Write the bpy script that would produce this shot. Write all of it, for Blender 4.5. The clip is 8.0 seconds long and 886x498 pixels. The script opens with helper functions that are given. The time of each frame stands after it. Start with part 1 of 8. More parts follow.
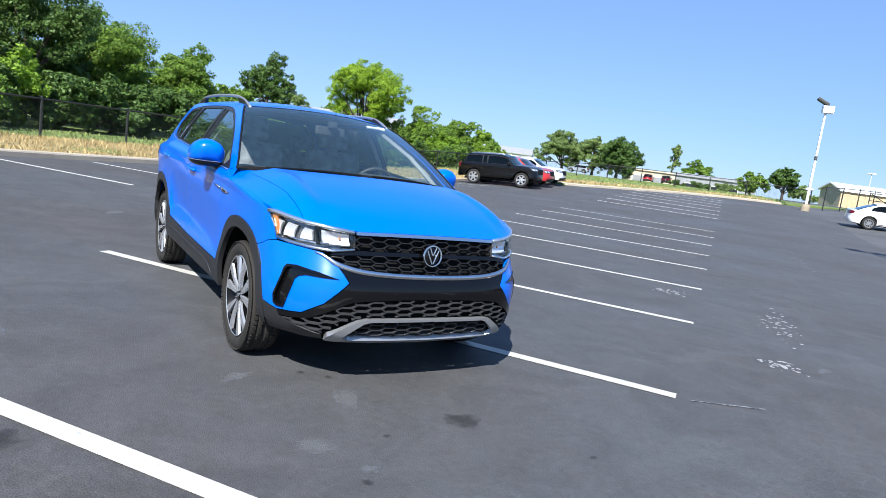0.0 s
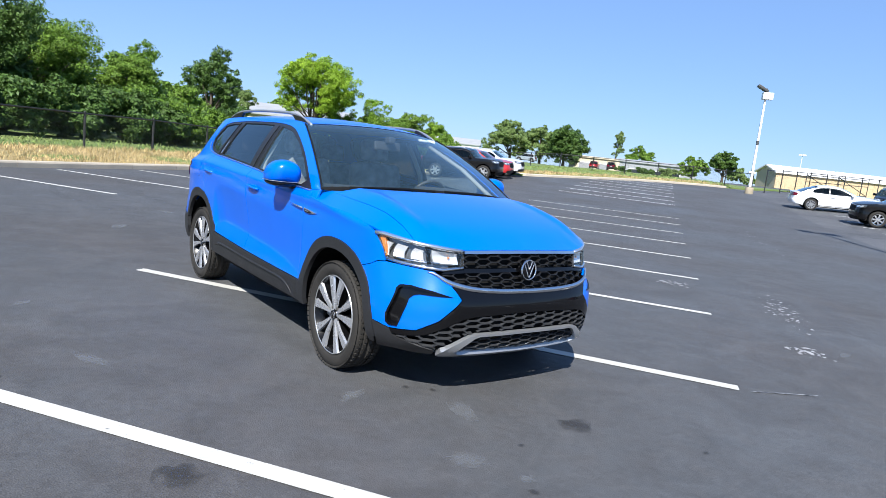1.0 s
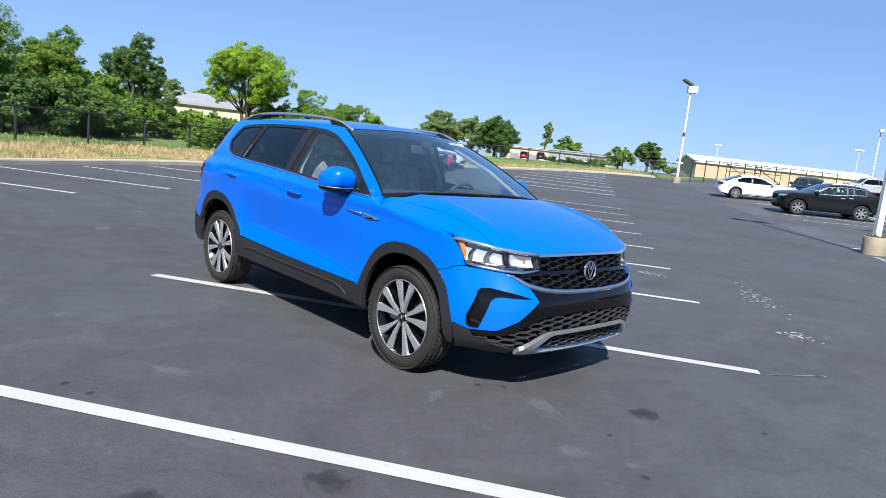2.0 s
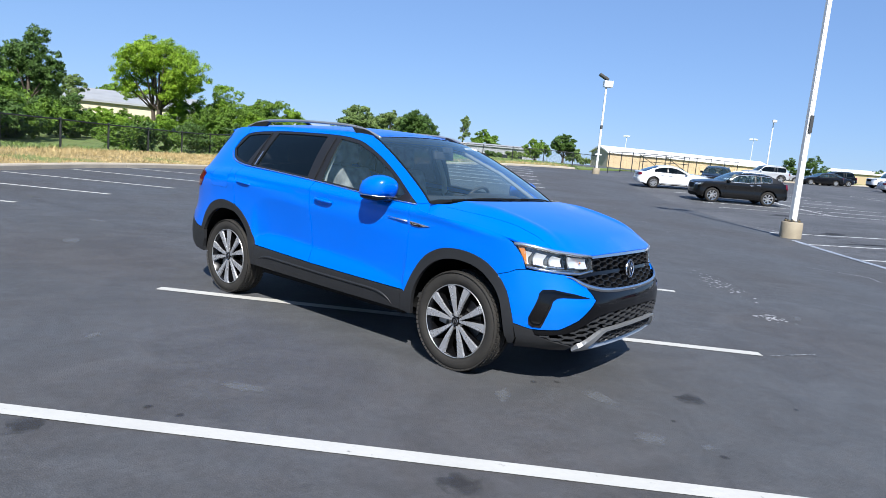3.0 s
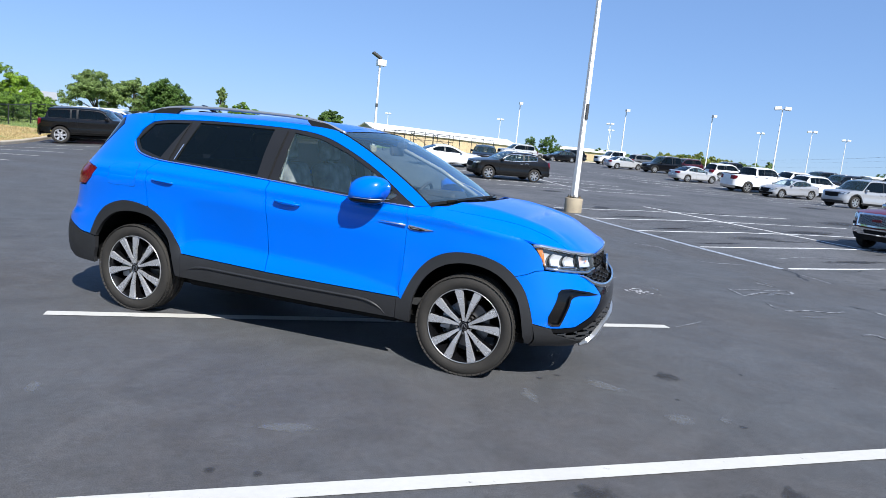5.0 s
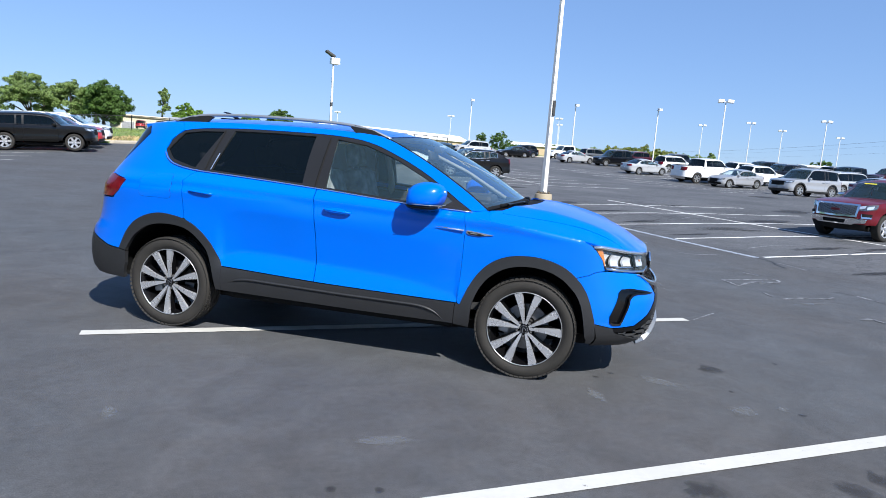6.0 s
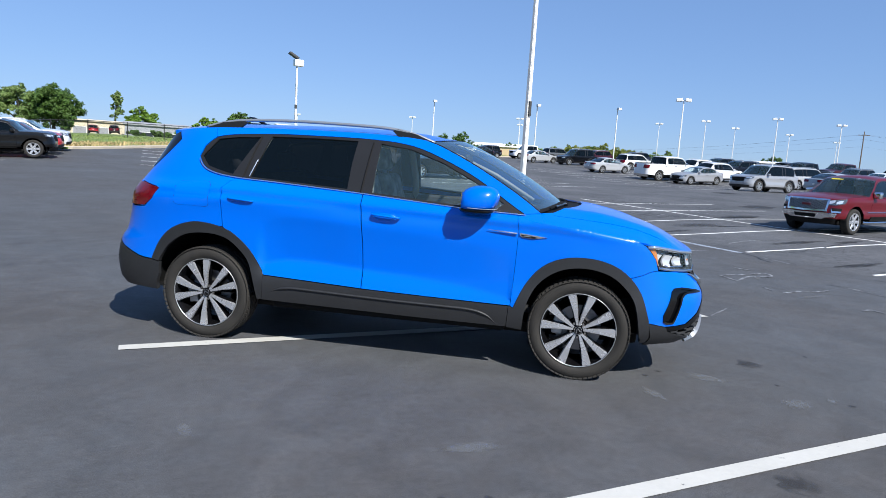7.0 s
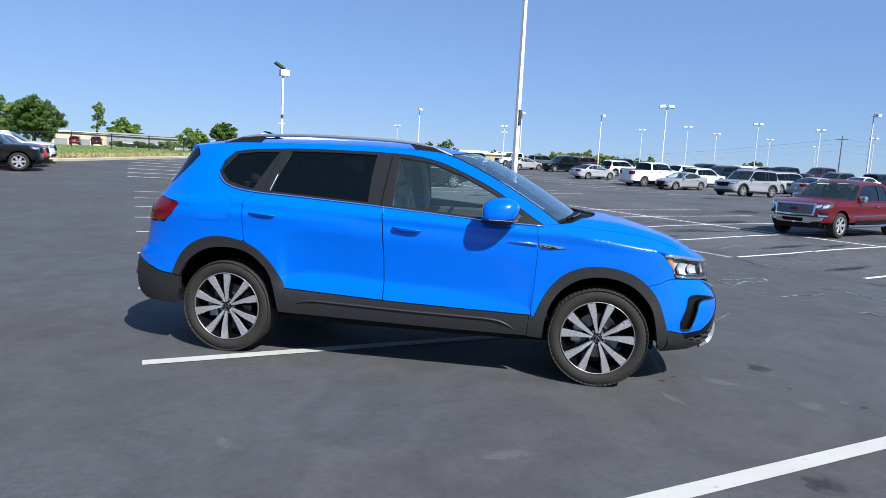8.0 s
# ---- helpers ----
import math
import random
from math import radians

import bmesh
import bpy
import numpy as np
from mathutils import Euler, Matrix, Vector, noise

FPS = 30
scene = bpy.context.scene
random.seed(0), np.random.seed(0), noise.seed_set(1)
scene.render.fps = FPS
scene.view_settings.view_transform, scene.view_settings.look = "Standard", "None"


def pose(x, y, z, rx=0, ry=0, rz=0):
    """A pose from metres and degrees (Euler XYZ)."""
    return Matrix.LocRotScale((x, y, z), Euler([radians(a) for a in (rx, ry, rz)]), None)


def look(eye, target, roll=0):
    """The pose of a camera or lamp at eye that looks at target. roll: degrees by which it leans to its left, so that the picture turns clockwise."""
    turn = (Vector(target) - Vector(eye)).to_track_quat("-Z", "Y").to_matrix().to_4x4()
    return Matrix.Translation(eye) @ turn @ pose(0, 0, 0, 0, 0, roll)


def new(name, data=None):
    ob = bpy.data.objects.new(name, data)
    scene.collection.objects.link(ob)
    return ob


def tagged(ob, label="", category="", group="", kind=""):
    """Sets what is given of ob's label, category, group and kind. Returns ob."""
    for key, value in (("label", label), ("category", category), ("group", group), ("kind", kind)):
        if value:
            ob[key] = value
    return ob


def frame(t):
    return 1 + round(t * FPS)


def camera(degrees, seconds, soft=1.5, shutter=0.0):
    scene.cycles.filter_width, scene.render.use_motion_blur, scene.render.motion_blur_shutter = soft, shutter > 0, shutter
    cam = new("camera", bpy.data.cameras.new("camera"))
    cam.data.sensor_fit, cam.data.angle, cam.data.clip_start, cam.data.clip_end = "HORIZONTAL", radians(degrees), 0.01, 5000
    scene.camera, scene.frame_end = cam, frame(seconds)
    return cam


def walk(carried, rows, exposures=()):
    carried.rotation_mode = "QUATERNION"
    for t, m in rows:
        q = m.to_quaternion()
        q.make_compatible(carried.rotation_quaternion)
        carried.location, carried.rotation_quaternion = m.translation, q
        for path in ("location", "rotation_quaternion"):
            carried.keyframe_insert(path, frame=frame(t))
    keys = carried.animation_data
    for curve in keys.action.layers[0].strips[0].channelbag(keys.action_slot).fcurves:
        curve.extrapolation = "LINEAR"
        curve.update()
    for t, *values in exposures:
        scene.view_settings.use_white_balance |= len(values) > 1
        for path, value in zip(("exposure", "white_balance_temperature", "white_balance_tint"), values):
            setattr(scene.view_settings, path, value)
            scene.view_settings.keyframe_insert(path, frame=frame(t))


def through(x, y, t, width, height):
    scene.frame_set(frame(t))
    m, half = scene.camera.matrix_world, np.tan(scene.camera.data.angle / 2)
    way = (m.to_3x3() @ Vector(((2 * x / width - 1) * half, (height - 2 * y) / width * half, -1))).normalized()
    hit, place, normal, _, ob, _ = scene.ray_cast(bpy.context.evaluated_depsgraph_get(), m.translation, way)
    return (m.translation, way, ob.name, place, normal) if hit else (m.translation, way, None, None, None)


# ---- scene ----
cam = camera(68.9, 8.0, 0.6)
PATH = [
    (0, (-0.847, 0.142, 1.331), (-1.608, 1.972, 1.059), 7.9),
    (0.5, (-1.201, -0.127, 1.352), (-1.862, 1.74, 1.072), 7.1),
    (1, (-1.628, -0.314, 1.388), (-2.237, 1.571, 1.109), 6.4),
    (1.5, (-2.0, -0.544, 1.399), (-2.503, 1.371, 1.117), 5.9),
    (1.7, (-2.159, -0.607, 1.397), (-2.618, 1.319, 1.114), 6.1),
    (2.8, (-3.114, -0.93, 1.428), (-3.327, 1.038, 1.146), 5.4),
    (3, (-3.266, -0.958, 1.41), (-3.415, 1.017, 1.132), 5.2),
    (3.5, (-3.698, -0.95, 1.422), (-3.654, 1.03, 1.143), 5.3),
    (4, (-4.122, -0.916, 1.423), (-3.888, 1.05, 1.145), 5.3),
    (4.5, (-4.495, -0.77, 1.416), (-4.086, 1.168, 1.138), 5.4),
    (4.7, (-4.632, -0.715, 1.426), (-4.14, 1.202, 1.142), 5.6),
    (5.8, (-5.375, -0.455, 1.42), (-4.697, 1.408, 1.143), 4.7),
    (6, (-5.503, -0.413, 1.417), (-4.787, 1.434, 1.138), 4.4),
    (6.5, (-5.814, -0.325, 1.42), (-5.034, 1.497, 1.151), 3.8),
    (7, (-6.052, -0.161, 1.393), (-5.227, 1.641, 1.125), 3.6),
    (7.5, (-6.212, -0.103, 1.41), (-5.36, 1.689, 1.156), 3.2),
    (8, (-6.304, -0.126, 1.415), (-5.438, 1.66, 1.173), 3.0),
]
walk(cam, [(t, look(eye, target, roll)) for t, eye, target, roll in PATH],
     [(0, 1.14, 6150, 10), (1.0, 1.12, 6150, 10), (1.5, 0.99, 6150, 10), (3.5, 0.91, 6150, 10), (4.5, 0.94, 6150, 10), (6.0, 0.97, 6150, 10), (6.5, 0.84, 6150, 10), (8, 0.8, 6150, 10)])

# ---- light ----
SUN_TO = Vector((0.17 * 0.72, -0.985 * 0.72, 0.694)).normalized()
world = bpy.data.worlds.new("world")
scene.world = world
world.use_nodes = True
wn = world.node_tree.nodes
sky = wn.new("ShaderNodeTexSky")
sky.sky_type = "NISHITA"
sky.sun_disc = False
sky.sun_elevation = math.asin(SUN_TO.z)
sky.sun_rotation = math.atan2(SUN_TO.x, SUN_TO.y)
sky.air_density, sky.dust_density, sky.ozone_density = 1.0, 0.05, 5.0
wn["Background"].inputs["Strength"].default_value = 0.15
soften, tone = wn.new("ShaderNodeGamma"), wn.new("ShaderNodeMix")
soften.inputs["Gamma"].default_value = 0.5
tone.data_type, tone.blend_type = "RGBA", "MULTIPLY"
tone.inputs["Factor"].default_value = 1.0
tone.inputs["B"].default_value = (0.64, 0.83, 1.17, 1)
for a, b in ((sky.outputs[0], soften.inputs["Color"]), (soften.outputs[0], tone.inputs["A"]), (tone.outputs["Result"], wn["Background"].inputs["Color"])):
    world.node_tree.links.new(a, b)
sun = new("sun", bpy.data.lights.new("sun", "SUN"))
sun.data.energy, sun.data.angle, sun.data.color = 4.6, radians(0.53), (1.0, 0.95, 0.87)
sun.matrix_world = look(SUN_TO * 100, (0, 0, 0))


# ---- materials ----
def material(name, base, rough=0.5, metal=0.0, alt=None, scale=6.0, fine=60.0, amount=0.5, bump=0.0, coat=0.0, island=0.0,
             spec=0.5, rough_var=0.06, coords="Object", emit=None):
    """A principled surface whose colour wanders between base and alt at two scales."""
    m = bpy.data.materials.new(name)
    m.use_nodes = True
    nt = m.node_tree
    b = nt.nodes["Principled BSDF"]
    b.inputs["Roughness"].default_value, b.inputs["Metallic"].default_value = rough, metal
    b.inputs["Coat Weight"].default_value, b.inputs["Coat Roughness"].default_value = coat, 0.03
    b.inputs["Specular IOR Level"].default_value = spec
    alt = alt or tuple(c * 0.8 for c in base)
    tc = nt.nodes.new("ShaderNodeTexCoord")
    n1, n2 = nt.nodes.new("ShaderNodeTexNoise"), nt.nodes.new("ShaderNodeTexNoise")
    n1.inputs["Scale"].default_value, n2.inputs["Scale"].default_value = scale, fine
    n1.inputs["Detail"].default_value, n2.inputs["Detail"].default_value = 5, 4
    add = nt.nodes.new("ShaderNodeMath")
    add.operation = "MULTIPLY_ADD"
    add.inputs[1].default_value, add.inputs[2].default_value = 0.45, -0.22
    add2 = nt.nodes.new("ShaderNodeMath")
    add2.operation = "ADD"
    ramp = nt.nodes.new("ShaderNodeMapRange")
    ramp.inputs["From Min"].default_value, ramp.inputs["From Max"].default_value = 0.5 - amount * 0.5, 0.5 + amount * 0.5
    mix = nt.nodes.new("ShaderNodeMix")
    mix.data_type = "RGBA"
    mix.inputs["A"].default_value, mix.inputs["B"].default_value = (*base, 1), (*alt, 1)
    link = nt.links.new
    for n in (n1, n2):
        link(tc.outputs[coords], n.inputs["Vector"])
    link(n2.outputs["Fac"], add.inputs[0])
    link(n1.outputs["Fac"], add2.inputs[0])
    link(add.outputs[0], add2.inputs[1])
    link(add2.outputs[0], ramp.inputs["Value"])
    link(ramp.outputs["Result"], mix.inputs["Factor"])
    colour = mix.outputs["Result"]
    if island:
        geo, hsv = nt.nodes.new("ShaderNodeNewGeometry"), nt.nodes.new("ShaderNodeHueSaturation")
        mr = nt.nodes.new("ShaderNodeMapRange")
        mr.inputs["To Min"].default_value, mr.inputs["To Max"].default_value = 1 - island, 1 + island
        link(geo.outputs["Random Per Island"], mr.inputs["Value"])
        link(mr.outputs["Result"], hsv.inputs["Value"])
        link(colour, hsv.inputs["Color"])
        colour = hsv.outputs["Color"]
    link(colour, b.inputs["Base Color"])
    rr = nt.nodes.new("ShaderNodeMapRange")
    rr.inputs["To Min"].default_value, rr.inputs["To Max"].default_value = max(0.0, rough - rough_var), min(1.0, rough + rough_var)
    link(n1.outputs["Fac"], rr.inputs["Value"])
    link(rr.outputs["Result"], b.inputs["Roughness"])
    if bump:
        bn = nt.nodes.new("ShaderNodeBump")
        bn.inputs["Strength"].default_value, bn.inputs["Distance"].default_value = min(1.0, bump), 0.01
        link(n2.outputs["Fac"], bn.inputs["Height"])
        link(bn.outputs["Normal"], b.inputs["Normal"])
    if emit:
        b.inputs["Emission Color"].default_value, b.inputs["Emission Strength"].default_value = (*emit[0], 1), emit[1]
    return m


def car_paint(name, base, coat=1.0, metal=0.0, spec=0.5):
    m = material(name, base, 0.32, metal, tuple(c * 0.93 for c in base), 3.0, 900.0, 0.8, 0.0, coat, rough_var=0.03, spec=spec)
    m.node_tree.nodes["Principled BSDF"].inputs["Coat Roughness"].default_value = 0.15
    return m


def glass(name, tint, clear, haze=0.03):
    """A thin pane: tinted see-through share and the mirror share of its two faces by the angle, under a pale teal haze
    painted in for dust and sky sheen.
    """
    m = bpy.data.materials.new(name)
    m.use_nodes = True
    nt = m.node_tree
    nt.nodes.remove(nt.nodes["Principled BSDF"])
    tr, gl, mx = nt.nodes.new("ShaderNodeBsdfTransparent"), nt.nodes.new("ShaderNodeBsdfGlossy"), nt.nodes.new("ShaderNodeMixShader")
    lw = nt.nodes.new("ShaderNodeLayerWeight")
    lw.inputs["Blend"].default_value = 0.5
    r0 = ((clear - 1) / (clear + 1)) ** 2
    fifth, share = nt.nodes.new("ShaderNodeMath"), nt.nodes.new("ShaderNodeMath")
    fifth.operation, share.operation = "POWER", "MULTIPLY_ADD"
    fifth.inputs[1].default_value = 5.0
    share.inputs[1].default_value, share.inputs[2].default_value = 1 - r0, r0
    nt.links.new(lw.outputs["Facing"], fifth.inputs[0])
    nt.links.new(fifth.outputs[0], share.inputs[0])
    twice, plus, both = (nt.nodes.new("ShaderNodeMath") for _ in range(3))
    twice.operation, plus.operation, both.operation = "MULTIPLY", "ADD", "DIVIDE"
    twice.inputs[1].default_value, plus.inputs[1].default_value = 2.0, 1.0
    for a, b in ((share.outputs[0], twice.inputs[0]), (share.outputs[0], plus.inputs[0]), (twice.outputs[0], both.inputs[0]), (plus.outputs[0], both.inputs[1])):
        nt.links.new(a, b)
    tr.inputs["Color"].default_value, gl.inputs["Roughness"].default_value = (*tint, 1), 0.01
    gl.inputs["Color"].default_value = (0.82, 0.95, 0.97, 1)
    # even teal diffuse share: sky reflection and dusty haze put into the pane's colour
    df, m2 = nt.nodes.new("ShaderNodeBsdfDiffuse"), nt.nodes.new("ShaderNodeMixShader")
    df.inputs["Color"].default_value, m2.inputs[0].default_value = (0.36, 0.62, 0.66, 1), haze
    for a, b in ((both.outputs[0], mx.inputs[0]), (tr.outputs[0], mx.inputs[1]), (gl.outputs[0], mx.inputs[2]), (mx.outputs[0], m2.inputs[1]), (df.outputs[0], m2.inputs[2]),
                 (m2.outputs[0], nt.nodes["Material Output"].inputs["Surface"])):
        nt.links.new(a, b)
    return m


def leaf_material(name, a, b, through=0.35):
    m = material(name, a, 0.55, 0, b, 0.35, 3.0, 0.5, 0.0, island=0.35, spec=0.3)
    nt = m.node_tree
    p = nt.nodes["Principled BSDF"]
    tl, mx = nt.nodes.new("ShaderNodeBsdfTranslucent"), nt.nodes.new("ShaderNodeMixShader")
    mx.inputs[0].default_value = through
    src = p.inputs["Base Color"].links[0].from_socket
    for x, y in ((src, tl.inputs["Color"]), (p.outputs[0], mx.inputs[1]), (tl.outputs[0], mx.inputs[2]),
                 (mx.outputs[0], nt.nodes["Material Output"].inputs["Surface"])):
        nt.links.new(x, y)
    return m


BLUE = car_paint("blue_paint", (0.0, 0.126, 0.68), 0.75, 0, 0.12)
CLADDING = material("grey_plastic", (0.018, 0.0185, 0.02), 0.5, 0, (0.013, 0.0135, 0.0145), 8, 500, 0.6, 0.12)
GRILLE_GREY = material("grille_plastic", (0.035, 0.036, 0.038), 0.45, 0, (0.026, 0.027, 0.029), 8, 400, 0.6, 0.1)
GLOSS_BLACK = material("gloss_black", (0.003, 0.003, 0.0035), 0.07, 0, (0.0025, 0.0025, 0.003), 5, 200, 0.5, spec=0.4, coat=0.0, rough_var=0.03)
MATT_BLACK = material("matt_black", (0.003, 0.003, 0.003), 0.75, 0, (0.002, 0.002, 0.002), 6, 300, 0.5, 0.1, spec=0.25)
PILLAR = material("pillar_black", (0.016, 0.016, 0.0165), 0.35, 0, (0.012, 0.012, 0.0125), 5, 200, 0.5, spec=0.35)
CHROME = material("chrome", (0.72, 0.73, 0.75), 0.13, 1.0, (0.66, 0.67, 0.69), 6, 100, 0.5, rough_var=0.04)
BRIGHT_TRIM = material("bright_trim", (0.76, 0.79, 0.83), 0.14, 0.92, (0.68, 0.7, 0.72), 6, 100, 0.5)
SATIN = material("satin_silver", (0.42, 0.43, 0.44), 0.34, 0.7, (0.36, 0.37, 0.38), 6, 200, 0.5)
MACHINED = material("machined_alloy", (0.57, 0.58, 0.6), 0.27, 0.7, (0.5, 0.51, 0.53), 12, 100, 0.5)
RUBBER = material("tyre_rubber", (0.0165, 0.0155, 0.014), 0.8, 0, (0.027, 0.0245, 0.021), 10, 240, 0.5, 0.25, spec=0.35)
WHEEL_BLACK = material("wheel_black", (0.004, 0.004, 0.0045), 0.25, 0.0, (0.003, 0.003, 0.0035), 9, 200, 0.5, spec=0.25)
DISC = material("brake_steel", (0.3, 0.29, 0.28), 0.45, 0.9, (0.22, 0.2, 0.19), 20, 200, 0.5)
SIDE_GLASS = glass("side_glass", (0.84, 0.93, 0.92), 1.42, 0.025)
DARK_GLASS = glass("privacy_glass", (0.05, 0.053, 0.06), 1.26, 0.004)
SCREEN_GLASS = glass("windscreen_glass", (0.86, 0.94, 0.93), 1.68, 0.02)
LENS = glass("lamp_lens", (0.95, 0.96, 0.97), 1.22, 0.004)
AMBER = material("amber_lens", (0.5, 0.17, 0.035), 0.3, 0, (0.4, 0.14, 0.03), 30, 200, 0.5, coat=0.5)
RED_LENS = material("red_lens", (0.15, 0.0035, 0.012), 0.2, 0, (0.09, 0.0025, 0.008), 30, 100, 0.5, spec=0.35, coat=0.2)
LAMP_BOWL = material("lamp_bowl", (0.88, 0.89, 0.9), 0.18, 0.6, (0.82, 0.83, 0.84), 30, 200, 0.5)
LAMP_DARK = material("lamp_housing", (0.24, 0.245, 0.25), 0.2, 0.7, (0.13, 0.13, 0.135), 20, 100, 0.5)
SEAT_GREY = material("seat_cloth", (0.28, 0.285, 0.285), 0.85, 0, (0.06, 0.062, 0.065), 12, 500, 0.5, 0.2)
TRIM_LIGHT = material("light_trim", (0.25, 0.26, 0.245), 0.7, 0, (0.2, 0.21, 0.195), 5, 300, 0.5)
DASH = material("dash_plastic", (0.035, 0.036, 0.038), 0.6, 0, (0.018, 0.019, 0.02), 8, 300, 0.5, 0.1)
WHITE_LABEL = material("white_label", (0.78, 0.78, 0.76), 0.5, 0, (0.7, 0.7, 0.68), 20, 200, 0.5)


# ---- mesh helpers ----
from mathutils.geometry import delaunay_2d_cdt


def finish(ob, parent=None, label="", smooth=True):
    if smooth:
        ob.data.shade_smooth()
    if parent is not None:
        ob.parent = parent
    if label:
        ob["label"] = label
    return ob


def part(name, bm, mat, parent=None, label="", smooth=False):
    """One bmesh as one mesh object under a thing or a part."""
    me = bpy.data.meshes.new(name)
    bm.to_mesh(me)
    bm.free()
    me.materials.append(mat)
    ob = new(name, me)
    if smooth:
        for p in me.polygons:
            p.use_smooth = True
    return finish(ob, parent, label, False)


def raw(name, verts, faces, mat, parent=None, label="", smooth=False):
    me = bpy.data.meshes.new(name)
    me.from_pydata([tuple(v) for v in verts], [], [tuple(f) for f in faces])
    me.materials.append(mat)
    if smooth:
        for p in me.polygons:
            p.use_smooth = True
    return finish(new(name, me), parent, label, False)


def thing(name, m, label, category, group="", kind=""):
    ob = new(name)
    ob.matrix_basis = m
    ob.empty_display_size = 0.2
    return tagged(ob, label, category, group, kind)


def box(bm, size, m=None, bevel=0.0, seg=2):
    """A box, bevelled, added to bm; size is full extents, m its pose."""
    r = bmesh.ops.create_cube(bm, size=1.0, matrix=(m or Matrix()) @ Matrix.Diagonal((*size, 1)))
    if bevel:
        es = list({e for v in r["verts"] for e in v.link_edges})
        bmesh.ops.bevel(bm, geom=es, offset=bevel, segments=seg, affect="EDGES", profile=0.6, clamp_overlap=True)
    return bm


def cyl(bm, r1, r2, depth, m=None, seg=24, caps=True):
    bmesh.ops.create_cone(bm, cap_ends=caps, segments=seg, radius1=r1, radius2=r2, depth=depth, matrix=m or Matrix())
    return bm


def lathe(bm, profile, seg=48, m=None, closed=False):
    """Turns (radius, height) points about z."""
    m = m or Matrix()
    rings = []
    for r, z in profile:
        rings.append([bm.verts.new(m @ Vector((r * math.cos(2 * math.pi * i / seg), r * math.sin(2 * math.pi * i / seg), z))) for i in range(seg)])
    n = len(rings)
    for j in range(n if closed else n - 1):
        a, b = rings[j], rings[(j + 1) % n]
        for i in range(seg):
            bm.faces.new((a[i], a[(i + 1) % seg], b[(i + 1) % seg], b[i]))
    return bm


def tube(bm, pts, radius, seg=8, flat=1.0, up=(0, 0, 1)):
    """A tube along points; radius may be a list; flat squeezes it along its second axis."""
    pts = [Vector(p) for p in pts]
    rad = radius if isinstance(radius, (list, tuple)) else [radius] * len(pts)
    rings = []
    for i, p in enumerate(pts):
        d = (pts[min(i + 1, len(pts) - 1)] - pts[max(i - 1, 0)]).normalized()
        a = d.cross(Vector(up))
        a = a.normalized() if a.length > 1e-4 else Vector((1, 0, 0))
        b = a.cross(d).normalized()
        rings.append([bm.verts.new(p + rad[i] * (a * math.cos(2 * math.pi * k / seg) + b * flat * math.sin(2 * math.pi * k / seg))) for k in range(seg)])
    for a, b in zip(rings, rings[1:]):
        for k in range(seg):
            bm.faces.new((a[k], a[(k + 1) % seg], b[(k + 1) % seg], b[k]))
    bm.faces.new(rings[0][::-1])
    bm.faces.new(rings[-1])
    return bm


def curve1(pts):
    """A smooth function through (t, value) points, flat beyond its ends."""
    ts, vs = [p[0] for p in pts], [p[1] for p in pts]
    n = len(ts)
    sl = []
    for i in range(n):
        if i in (0, n - 1):
            sl.append(0.0 if n < 2 else (vs[min(i + 1, n - 1)] - vs[max(i - 1, 0)]) / (ts[min(i + 1, n - 1)] - ts[max(i - 1, 0)]))
            continue
        a, b = (vs[i] - vs[i - 1]) / (ts[i] - ts[i - 1]), (vs[i + 1] - vs[i]) / (ts[i + 1] - ts[i])
        sl.append(0.0 if a * b <= 0 else 2 * a * b / (a + b))

    def f(t):
        if t <= ts[0]:
            return vs[0]
        if t >= ts[-1]:
            return vs[-1]
        lo, hi = 0, n - 1
        while hi - lo > 1:
            mid = (lo + hi) // 2
            lo, hi = (mid, hi) if ts[mid] <= t else (lo, mid)
        h = ts[hi] - ts[lo]
        u = (t - ts[lo]) / h
        return ((1 + 2 * u) * (1 - u) ** 2 * vs[lo] + u * (1 - u) ** 2 * h * sl[lo] + u * u * (3 - 2 * u) * vs[hi] + u * u * (u - 1) * h * sl[hi])
    return f


def smoothstep(a, b, x):
    t = min(1.0, max(0.0, (x - a) / (b - a)))
    return t * t * (3 - 2 * t)


def catmull(pts, per=8):
    """A smooth polyline through points of any dimension."""
    out = []
    n = len(pts)
    for i in range(n - 1):
        p0, p1, p2, p3 = pts[max(i - 1, 0)], pts[i], pts[i + 1], pts[min(i + 2, n - 1)]
        for k in range(per):
            t = k / per
            out.append(tuple(0.5 * (2 * b + (c - a) * t + (2 * a - 5 * b + 4 * c - d) * t * t + (3 * b - a - 3 * c + d) * t ** 3)
                             for a, b, c, d in zip(p0, p1, p2, p3)))
    out.append(tuple(pts[-1]))
    return out


def inside(p, poly):
    x, y = p
    c = False
    j = len(poly) - 1
    for i in range(len(poly)):
        xi, yi = poly[i]
        xj, yj = poly[j]
        if (yi > y) != (yj > y) and x < (xj - xi) * (y - yi) / (yj - yi) + xi:
            c = not c
        j = i
    return c


def densify(poly, step):
    out = []
    for a, b in zip(poly, poly[1:] + poly[:1]):
        n = max(1, int(math.hypot(b[0] - a[0], b[1] - a[1]) / step + 0.5))
        out += [(a[0] + (b[0] - a[0]) * k / n, a[1] + (b[1] - a[1]) * k / n) for k in range(n)]
    return out


